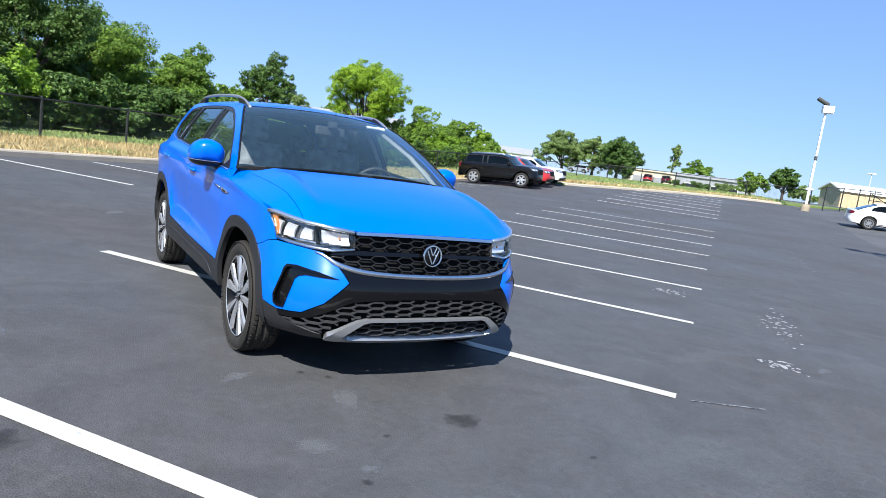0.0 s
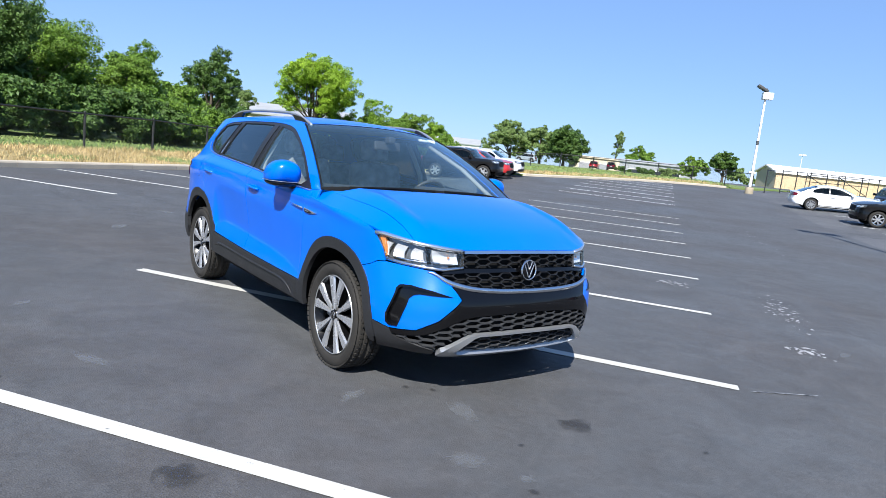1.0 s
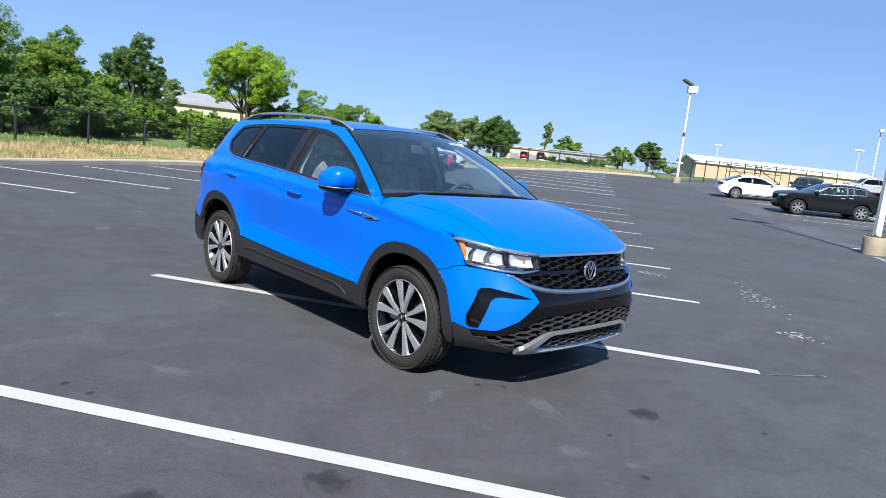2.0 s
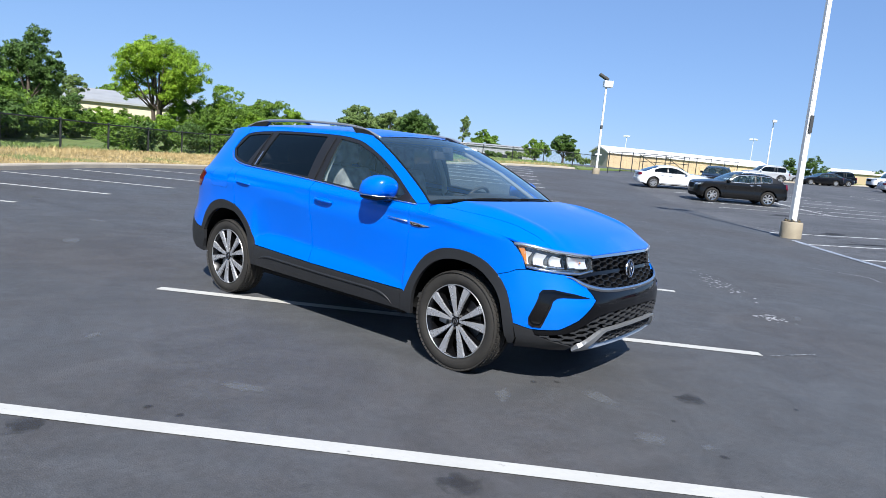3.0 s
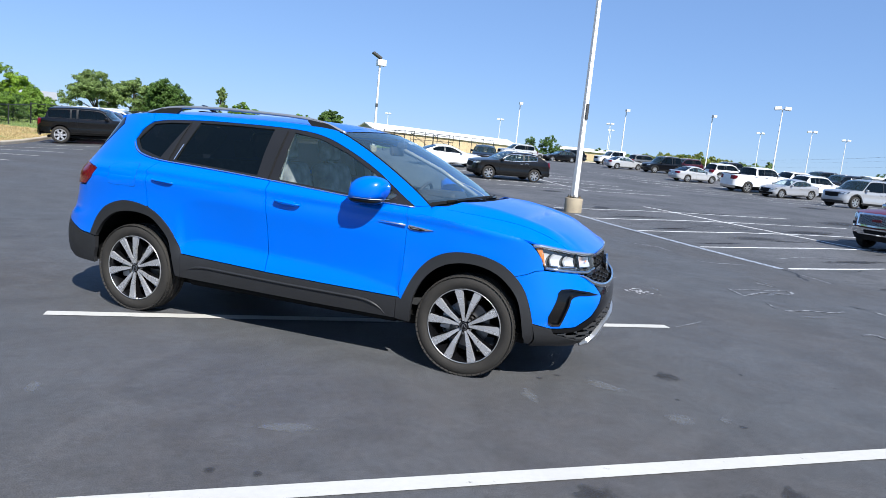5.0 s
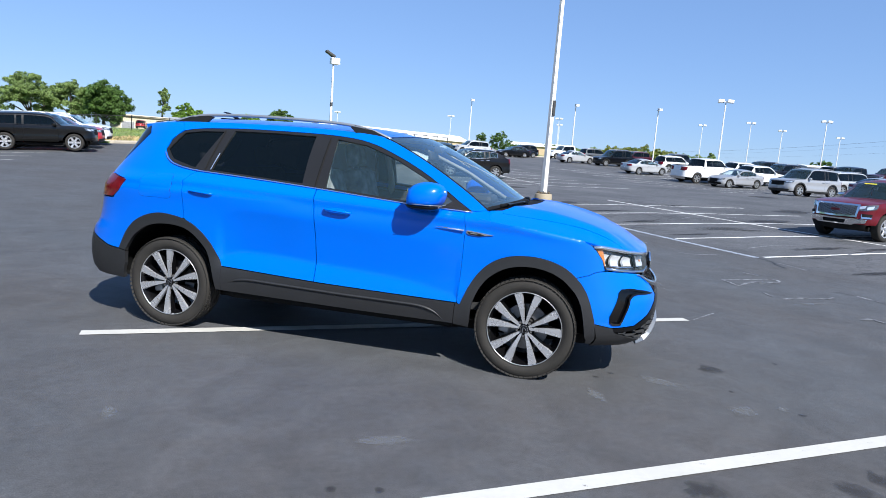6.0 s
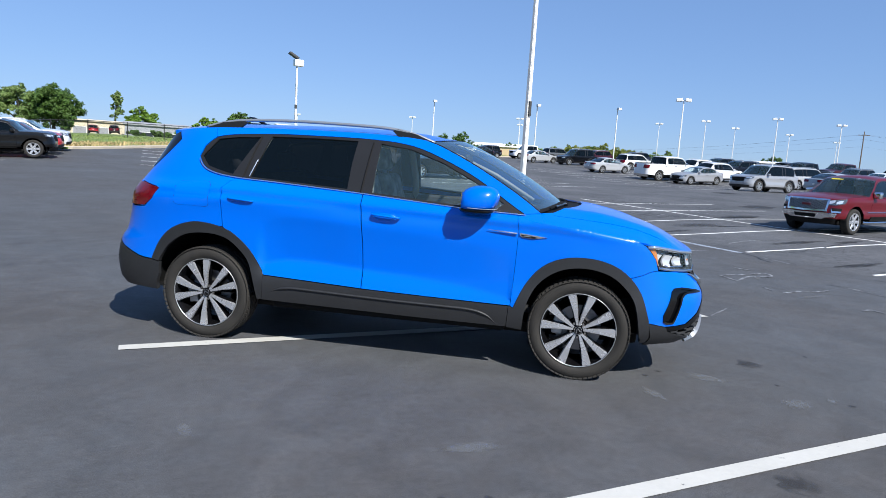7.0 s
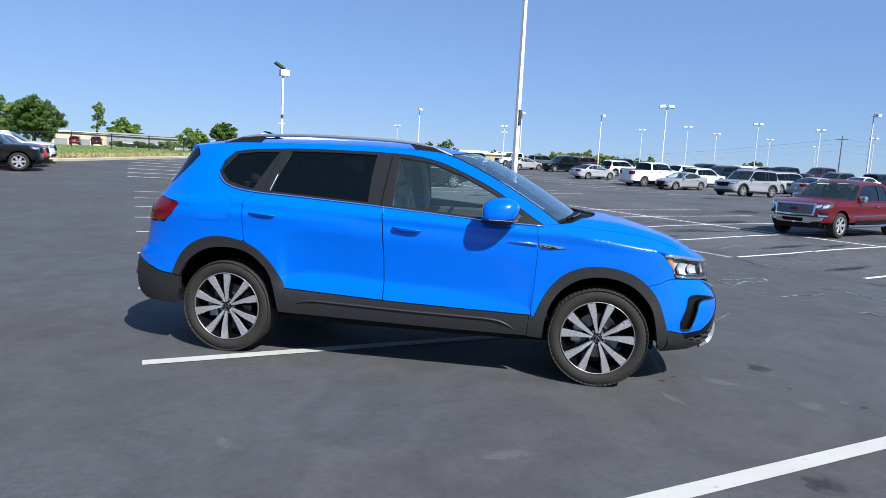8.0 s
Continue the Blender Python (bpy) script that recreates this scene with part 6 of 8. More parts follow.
def make_car(name, m, label, category, paint, L, W, H, wb, R, front, belt, hood_f, ws, rear, kind="suv", clad=None, tint=DARK_GLASS, rim=SATIN, spokes=6, group="",
             tumble=0.24, grille=MATT_BLACK, sill=0.32, rails=False, bright=CHROME, step=0.11, window_line=None, handles=None):
    """A parked vehicle. front: overhang; belt: height of the window sills; hood_f: bonnet height at the nose; ws: windscreen foot x and head x;
    rear: roof end x, rear screen foot x and the deck height there (pickups: the cab's back)."""
    t = thing(name, m, label, category, group)
    t.empty_display_size = 0.5
    hw = W / 2
    xf, xr = wb / 2 + front, wb / 2 + front - L
    zt = H - (0.04 if rails else 0.0)
    ch = Chart([(xf, 0), (xf - 0.02, 0.3 * hw), (xf - 0.07, 0.6 * hw), (xf - 0.2, 0.84 * hw), (xf - 0.5, 0.965 * hw), (0.8, hw), (-0.8, hw), (xr + 0.5, 0.975 * hw), (xr + 0.17, 0.88 * hw), (xr + 0.04, 0.62 * hw), (xr, 0)],
               [(0.2, 0.1), (sill, 0.03), (0.5, 0.0), (belt - 0.35, 0.025), (belt - 0.1, 0.0), (belt, 0.03), (belt + 0.15, 0.3 * tumble), (zt - 0.1, 0.8 * tumble), (zt + 0.02, 1.25 * tumble)],
               [(0.2, -0.15), (0.35, -0.03), (0.55, 0.0), (hood_f - 0.15, -0.03), (hood_f, -0.07), (hood_f + 0.15, -0.16)],
               [(0.3, 0.08), (0.5, 0.0), (rear[2] - 0.2, 0.03), (rear[2], 0.06), (zt, max(0.1, rear[0] - xr - 0.05) if kind in ("suv", "van") else 0.1)], hw)
    on = ch.at
    SKINS[t.name] = ch
    deck = rear[2]
    hood = curve1([(ws[0] - 0.05, belt + 0.03), ((ws[0] + xf) / 2, (belt + 0.03) * 0.45 + hood_f * 0.55 + 0.03), (xf - 0.12, hood_f)])
    U = smooth_poly([(ws[0] + 0.06, belt + 0.01), (ws[0] * 0.55 + ws[1] * 0.45, belt * 0.52 + (zt - 0.05) * 0.48 + 0.02), (ws[1], zt - 0.06), ((ws[1] + rear[0]) / 2, zt - 0.015), (rear[0] + 0.1, zt - 0.05), (rear[0], zt - 0.09),
                     (rear[1] * 0.5 + rear[0] * 0.5, (zt + deck) / 2 - 0.02), (rear[1], deck + 0.0)], 4)

    def u_top(x):
        best = 0
        for a, b in zip(U, U[1:]):
            lo, hi = min(a[0], b[0]), max(a[0], b[0])
            if lo <= x <= hi and hi > lo:
                best = max(best, a[1] + (b[1] - a[1]) * (x - a[0]) / (b[0] - a[0]))
        return best
    xd0, xd1 = ws[0] - 0.1, -wb / 2 + R + 0.02
    xb = (ws[1] + rear[0]) / 2 + 0.05 if kind != "pickup" else (ws[1] + rear[0]) / 2 - 0.1
    xb = max(xb, xd1 + 0.35)

    def arch(cx, up=True):
        ra = R + 0.075
        pts = [(cx + ra * math.cos(a), R + ra * math.sin(a)) for a in [math.pi * k / 12 for k in range(13)]]
        return [(x, max(z, sill)) for x, z in pts]
    bel = lambda x: belt + (deck - belt) * smoothstep(0.0, -wb / 2, x) if kind != "pickup" else belt
    for side in (1, -1):
        X = lambda pts: ch.xz(pts, side)
        s_d = ch.find(xd0, belt, 0)
        n_s = 10
        top = [(side * (s_d * (1 - k / n_s)), 0) for k in range(n_s + 1)]
        top = [(s, hood(ch.at(s, hood_f).x)) for s, _ in top]
        f_arch = arch(wb / 2)
        wing = X([(xd0, sill), *f_arch[::-1], (wb / 2 + R + 0.14, sill)]) + [(side * 0.25, sill - 0.04), (0.0, sill - 0.05)] + top[::-1]
        part("front_wing", patch(offset_poly(wing, 0.003), on, step, 0.02), paint, t)
        # doors
        cuts = [xd0, xb, xd1] if kind != "coupe" else [xd0, xd1]
        for a, b in zip(cuts, cuts[1:]):
            poly = [(a, sill), (a, bel(a)), *[(a + (b - a) * k / 4, bel(a + (b - a) * k / 4)) for k in (1, 2, 3)], (b, bel(b)), (b, sill)]
            d = part("door", patch(offset_poly(X(poly), 0.003), on, step, 0.015), paint, t)
            hz = bel(b) - 0.13
            bm = bmesh.new()
            c = [on(side * ch.find(x, hz, 0), hz) + Vector((0, -0.02 * side, 0)) for x in (b + 0.08, b + 0.17, b + 0.27)]
            tube(bm, c, 0.018, 6)
            part("handle", bm, bright if kind == "pickup" else handles or paint, d)
        end = ch.s[-1] - 0.002
        top_q = [(xd1 + (xr + 0.3 - xd1) * k / 5, bel(xd1 + (xr + 0.3 - xd1) * k / 5) if kind != "pickup" else belt + 0.03) for k in range(6)]
        quarter = X([(xd1, sill), *top_q]) + [(side * end, top_q[-1][1] - 0.02), (side * end, sill + 0.05)] + X([(xr + 0.35, sill + 0.05), (-wb / 2 - R - 0.08, sill), *arch(-wb / 2)[::-1]])
        part("rear_quarter", patch(offset_poly(quarter, 0.003), on, step, 0.02), paint, t)
        # window frame and panes
        zb0 = lambda x: bel(x) + 0.005
        cutsw = [(ws[0] + 0.0, xb + 0.03), (xb - 0.05, xd1 + 0.1 if kind in ("suv", "van") else rear[0] - 0.25 if kind != "pickup" else rear[0] + 0.12)]
        if kind in ("suv", "van"):
            cutsw.append((xd1 + 0.03, rear[0] + 0.02))
        panes = []
        for a, b in cutsw:
            lo, hi = [], []
            for k in range(9):
                x = a + (b - a) * k / 8
                zl, zh = zb0(x) + 0.035, u_top(x) - 0.085
                if zh - zl > 0.03:
                    lo.append((x, zl))
                    hi.append((x, zh))
            if len(lo) > 2:
                panes.append(X(hi + lo[::-1]))
        base = [(rear[1], deck + 0.0)] + [(rear[1] + (ws[0] + 0.06 - rear[1]) * k / 8, zb0(rear[1] + (ws[0] + 0.06 - rear[1]) * k / 8)) for k in range(1, 8)]
        part("window_frame", patch(X(U[:-1]) + X(base), on, step, 0.02, panes), paint, t)
        a0, b0 = cutsw[0][0], cutsw[-1][1]
        lo, hi = [], []
        for k in range(25):
            x = a0 + (b0 - a0) * k / 24
            zl, zh = zb0(x) + 0.02, u_top(x) - 0.065
            if zh - zl > 0.04:
                lo.append((x, zl))
                hi.append((x, zh))
        part("pillar_cover", patch(offset_poly(X(hi + lo[::-1]), 0.001), on, step, 0.006, panes, lift=0.004), PILLAR, t, "black pillar covers")
        if window_line:
            bm = bmesh.new()
            ring = X(hi + lo[::-1])
            tube(bm, [on(*q) + Vector((0, -0.012 * side, 0)) for q in ring + ring[:1]], 0.016, 6)
            part("window_line", bm, window_line, t, "chrome line round the side windows")
        for p in panes:
            part("side_window", patch(offset_poly(p, -0.004), on, step, 0.0, lift=-0.01), tint, t)
        # lights
        hl = [(ch.find(hw * 0.5, hood_f - 0.1, 1), hood_f - 0.05), (ch.find(hw * 0.80, hood_f - 0.02, 1), hood_f - 0.0), (ch.find(xf - 0.42, hood_f, 0), hood_f + 0.02), (ch.find(xf - 0.36, hood_f - 0.1, 0), hood_f - 0.1),
              (ch.find(hw * 0.8, hood_f - 0.1, 1), hood_f - 0.15), (ch.find(hw * 0.52, hood_f - 0.1, 1), hood_f - 0.16)]
        hl = hl if side == 1 else mirror(hl)
        lamp = part("headlight", patch(hl, on, 0.08, 0.02, lift=0.008), LAMP_DARK, t)
        mu, mv = sum(q[0] for q in hl) / 6, sum(q[1] for q in hl) / 6
        for o in (-0.45, 0.25):
            part("bowl", patch([(mu + (u - mu) * 0.3 + (hl[2][0] - mu) * o, mv + (v - mv) * 0.55) for u, v in hl], on, 0.08, 0.01, lift=0.011), LAMP_BOWL, lamp)
        part("lens", patch(offset_poly(hl, 0.003), on, 0.08, 0.0, lift=0.014), LENS, lamp)
        tz = deck - 0.06 if kind in ("sedan", "coupe") else (belt - 0.08 if kind == "pickup" else deck - 0.02)
        th = 0.16 if kind in ("sedan", "coupe") else 0.3
        tl = X([(xr + 0.30, tz), (xr + 0.16, tz + 0.02)]) + [(side * (ch.find(xr + 0.08, tz, 0) + 0.16), tz), (side * (ch.find(xr + 0.08, tz, 0) + 0.16), tz - th)] + X([(xr + 0.14, tz - th), (xr + 0.26, tz - th * 0.7)])
        part("tail_lamp", patch(tl, on, 0.08, 0.02, lift=0.01), RED_LENS, t)
        # arch trims and sill
        if clad:
            for cx in (wb / 2, -wb / 2):
                ra, rb = R + 0.075, R + 0.15
                o = [(cx + rb * math.cos(a), max(sill, R + rb * math.sin(a))) for a in [math.pi * k / 12 for k in range(13)]]
                part("arch_trim", patch(X(o) + X(arch(cx))[::-1], on, 0.09, 0.02, lift=0.012), clad, t)
        part("sill_trim", patch(X([(xd0, sill - 0.05), (xd0, sill + 0.06), (xd1, sill + 0.06), (xd1, sill - 0.05)]), on, 0.12, 0.03, lift=0.012), clad or MATT_BLACK, t)
        # mirror
        mi = new("door_mirror")
        mi.parent = t
        mp = on(side * ch.find(ws[0] - 0.22, belt + 0.08, 0), belt + 0.08)
        mi.matrix_basis = Matrix.Translation(mp + Vector((0, -0.1 * side, 0)))
        bm = bmesh.new()
        box(bm, (0.15, 0.2, 0.15 if kind != "pickup" else 0.19), None, 0.05, 3)
        part("mirror_cap", bm, bright if kind == "pickup" else paint, mi, smooth=True)
        bm = bmesh.new()
        box(bm, (0.07, 0.12, 0.05), pose(0, 0.1 * side, -0.05), 0.015)
        part("mirror_arm", bm, MATT_BLACK, mi)
        for wx in (wb / 2, -wb / 2):
            simple_wheel(t, wx, -(hw - 0.14) * side, R, R, 0.22, side, spokes, rim)
            bm = bmesh.new()
            lathe(bm, [(R + 0.07, -0.32), (R + 0.07, 0.0)], 20, pose(wx, -(hw - 0.3) * side, R, 90 * side))
            lathe(bm, [(R + 0.07, -0.3), (0.001, -0.3)], 20, pose(wx, -(hw - 0.3) * side, R, 90 * side))
            for v in bm.verts:
                v.co.z = max(v.co.z, 0.25)
            part("wheel_well", bm, MATT_BLACK, t)
        if rails:
            bm = bmesh.new()
            pts = [(x, -0.72 * hw * side, z) for x, z in ((ws[1] - 0.1, zt - 0.01), (ws[1] - 0.25, zt + 0.035), ((ws[1] + rear[0]) / 2, zt + 0.05), (rear[0] + 0.35, zt + 0.03), (rear[0] + 0.2, zt - 0.02))]
            tube(bm, catmull(pts, 4), 0.02, 6)
            part("roof_rail", bm, rails, t)

    def sk(p):
        return ch.at(ch.find(p[0], p[1], 0), p[1])

    def cover(nm, pts, mat, bow, n=12, power=2.2, fade=False, depth=0.0):
        line3 = resample([tuple(p) for p in pts], n)
        ym = max(abs(p[1]) for p in line3)

        def fn(u, v):
            i = min(n - 1, int(u * n))
            w = u * n - i
            x, y, z = (a + (b - a) * w for a, b in zip(line3[i], line3[i + 1]))
            q = math.sin((2 * v - 1) * math.pi / 2)
            k = (1 - abs(q) ** power) * (abs(y) / ym if fade else 1.0)
            return Vector((x + bow[0] * k, abs(y) * q, z + bow[1] * k))
        return part(nm, grid(fn, n, 14, (0, 0, 0.7), depth), mat, t)
    s_d = ch.find(xd0 + 0.02, belt, 0)
    hl3 = [ch.at(s_d * (1 - k / 16), hood(ch.at(s_d * (1 - k / 16), hood_f).x)) for k in range(17)]
    cover("bonnet", hl3, paint, (0.0, 0.05), 16, 2.2, True)
    i1 = 8
    cover("windscreen", [sk(p) for p in U[:i1 + 1]], SCREEN_GLASS if tint is not DARK_GLASS else SIDE_GLASS, (0.14, 0.03), 8)
    i2 = len(U) - 8
    cover("roof", [sk(p) for p in U[i1 - 1:i2]], paint, (0.0, 0.06), 10)
    cover("rear_screen", [sk(p) for p in U[i2 - 1:]], DARK_GLASS, (-0.06, 0.02), 8)
    e = ch.s[-1] - 0.002
    if kind == "pickup":
        s_b = ch.find(rear[0] + 0.05, belt, 0)
        rail3 = [ch.at(s_b + (e - s_b) * k / 12, belt + 0.03) for k in range(13)]
        cover("load_bed", rail3, MATT_BLACK, (0.0, -0.45), 12, 9.0)
    elif kind in ("sedan", "coupe"):
        s_b = ch.find(rear[1] + 0.15, deck, 0)
        cover("boot_lid", [ch.at(s_b + (e - s_b) * k / 10, bel(max(xr + 0.3, ch.at(s_b + (e - s_b) * k / 10, deck).x)) - (0.02 if k > 6 else 0)) for k in range(11)], paint, (0.0, 0.03), 10, 2.2, True)
    # grille, bumpers, plates
    gw = hw * 0.5
    gr = ch.yz([(gw, hood_f - 0.06), (gw * 0.95, hood_f - 0.3), (0, hood_f - 0.33)])
    gr = gr + mirror(gr)[::-1][1:] + ch.yz([(-gw, hood_f - 0.06), (0, hood_f - 0.045)])[1:]
    g = part("grille", patch(gr, on, 0.08, 0.02, lift=0.01), grille, t)
    bm = bmesh.new()
    tube(bm, [on(*q) + Vector((0.02, 0, 0)) for q in ch.yz([(-gw, hood_f - 0.05), (-gw * 0.5, hood_f - 0.043), (0, hood_f - 0.04), (gw * 0.5, hood_f - 0.043), (gw, hood_f - 0.05)])], 0.016, 6)
    part("grille_surround", bm, bright, g)
    lw = ch.yz([(hw * 0.8, 0.42), (hw * 0.75, 0.28), (0, 0.26)])
    lw = lw + mirror(lw)[::-1][1:] + [(0.0, 0.44)]
    part("front_valance", patch(lw, on, 0.1, 0.03, lift=0.012), clad or MATT_BLACK, t)
    s_r = ch.find(xr + 0.2, 0.5, 0)
    for side in (1, -1):
        part("rear_bumper", patch([(side * s_r, 0.36), (side * s_r, 0.56), (side * e, 0.56), (side * e, 0.36)], on, 0.12, 0.05, lift=0.03), bright if kind == "pickup" else (clad or paint), t)
    part("tailgate_plate", patch([(e, deck - 0.4), (e - 0.16, deck - 0.4), (e - 0.16, deck - 0.28), (e, deck - 0.28)], on, 0.1, 0.01, lift=0.012), WHITE_LABEL, t)
    bm = bmesh.new()
    box(bm, (L - 0.9, W - 0.5, 0.12), pose((xf + xr) / 2, 0, 0.3), 0.03)
    part("underbody", bm, MATT_BLACK, t)
    for sx in ([-0.05] if kind in ("pickup", "coupe") else [-0.05, -0.95]):
        for y in (-0.36, 0.36):
            bm = bmesh.new()
            box(bm, (0.5, 0.48, 0.3), pose(sx + 0.2, y, belt - 0.3), 0.06)
            box(bm, (0.14, 0.46, 0.6), pose(sx - 0.12, y, belt - 0.02, 0, -14, 0), 0.05)
            box(bm, (0.1, 0.25, 0.18), pose(sx - 0.22, y, belt + 0.33, 0, -10, 0), 0.04)
            part("seat", bm, DASH, t)
    bm = bmesh.new()
    box(bm, (0.5, W - 0.35, 0.16), pose(ws[0] - 0.22, 0, belt - 0.08), 0.05)
    part("dashboard", bm, DASH, t)
    return t


BLACK_PAINT = car_paint("black_paint", (0.0025, 0.0025, 0.003), 0.75, 0, 0.12)
WHITE_PAINT = car_paint("white_paint", (0.72, 0.73, 0.74))
SILVER_PAINT = car_paint("silver_paint", (0.34, 0.35, 0.37), metal=0.3)
PALE_PAINT = car_paint("champagne_paint", (0.42, 0.43, 0.44), metal=0.2)
RED_PAINT = car_paint("red_paint", (0.1, 0.003, 0.008), 0.5, 0, 0.2)
BRIGHT_RED = car_paint("bright_red_paint", (0.45, 0.02, 0.02))
MAROON = car_paint("maroon_paint", (0.045, 0.006, 0.012), 0.6, 0, 0.2)
NAVY = car_paint("dark_blue_paint", (0.008, 0.011, 0.02), 0.55, 0, 0.2)
GREY_PAINT = car_paint("grey_paint", (0.1, 0.105, 0.11), metal=0.2)
GREY_BLUE = car_paint("pale_blue_paint", (0.3, 0.34, 0.38), metal=0.2)


def suv(name, x, y, yaw, paint, label, **kw):
    a = dict(L=4.75, W=1.88, H=1.72, wb=2.78, R=0.37, front=0.93, belt=1.06, hood_f=0.96, ws=(0.98, 0.28), rear=(-1.78, -2.0, 1.08), kind="suv", clad=CLADDING, rails=SATIN)
    a.update(kw)
    return make_car(name, tilt(x, y, yaw), label, "car", paint, **a)


def sedan(name, x, y, yaw, paint, label, **kw):
    a = dict(L=4.7, W=1.82, H=1.44, wb=2.8, R=0.33, front=0.9, belt=0.93, hood_f=0.76, ws=(0.86, 0.02), rear=(-1.0, -1.72, 1.0), kind="sedan", tint=SIDE_GLASS, tumble=0.26, sill=0.26)
    a.update(kw)
    return make_car(name, tilt(x, y, yaw), label, "car", paint, **a)


def pickup(name, x, y, yaw, paint, label, **kw):
    a = dict(L=5.8, W=2.0, H=1.9, wb=3.65, R=0.41, front=0.97, belt=1.2, hood_f=1.12, ws=(1.12, 0.55), rear=(-1.05, -1.18, 1.22), kind="pickup", sill=0.42)
    a.update(kw)
    return make_car(name, tilt(x, y, yaw), label, "pickup truck", paint, **a)


# row behind the kerb
suv("black_suv", -12.05, 34.1, 0, BLACK_PAINT, "boxy black off-road wagon parked beside the grass", tint=DARK_GLASS, rim=MACHINED, L=4.6, W=1.88, H=1.68, wb=2.7, R=0.385, front=0.85, belt=1.1, hood_f=1.03, ws=(0.85, 0.35), rear=(-1.8, -1.95, 1.12), sill=0.46, clad=None, tumble=0.2)
suv("red_suv", -12.15, 36.8, 0, BRIGHT_RED, "bright red crossover parked between two wagons", L=4.6, W=1.85, H=1.55, belt=1.0, hood_f=0.9, rear=(-1.78, -2.0, 1.02), wb=2.66)
suv("white_suv", -12.1, 39.5, 0, WHITE_PAINT, "white crossover at the end of the row", L=4.6, W=1.85, H=1.55, belt=1.0, hood_f=0.9, rear=(-1.78, -2.0, 1.02), wb=2.7)
# middle of the lot
suv("black_crossover", 9.25, 34.75, 180, BLACK_PAINT, "glossy black crossover with chrome wheels on faded lines", L=4.83, W=1.91, H=1.63, wb=2.81, R=0.37, front=0.93, belt=1.08, hood_f=0.97, ws=(0.9, 0.1), rear=(-1.5, -2.12, 1.18), clad=None, rim=CHROME, spokes=7, tint=SIDE_GLASS, rails=SATIN, window_line=BRIGHT_TRIM, handles=BRIGHT_TRIM)
sedan("white_sedan", 7.95, 42.1, 0, WHITE_PAINT, "white fastback saloon with grey spoked wheels", L=4.83, W=1.87, H=1.4, wb=2.9, rear=(-1.2, -2.05, 0.98), rim=SATIN, spokes=10, ws=(0.75, -0.1), tint=DARK_GLASS)
suv("dark_suv", 12.0, 46.5, 250, BLACK_PAINT, "black crossover parked beyond the white saloon", H=1.52, belt=0.98, hood_f=0.88, rear=(-1.78, -2.0, 1.0))
truck = pickup("red_pickup", 12.45, 12.0, 186, RED_PAINT, "dark red crew-cab pickup with a large chrome grille", L=4.95, W=1.78, H=1.55, wb=2.98, R=0.345, front=0.85, belt=0.99, hood_f=0.93, ws=(0.86, 0.3), rear=(-1.05, -1.14, 1.01), rim=MACHINED, spokes=6, grille=MATT_BLACK, tint=DARK_GLASS, step=0.08)
YELLOW = material("yellow_sticker", (0.75, 0.6, 0.03), 0.5, 0, (0.68, 0.54, 0.03), 20, 200, 0.5)


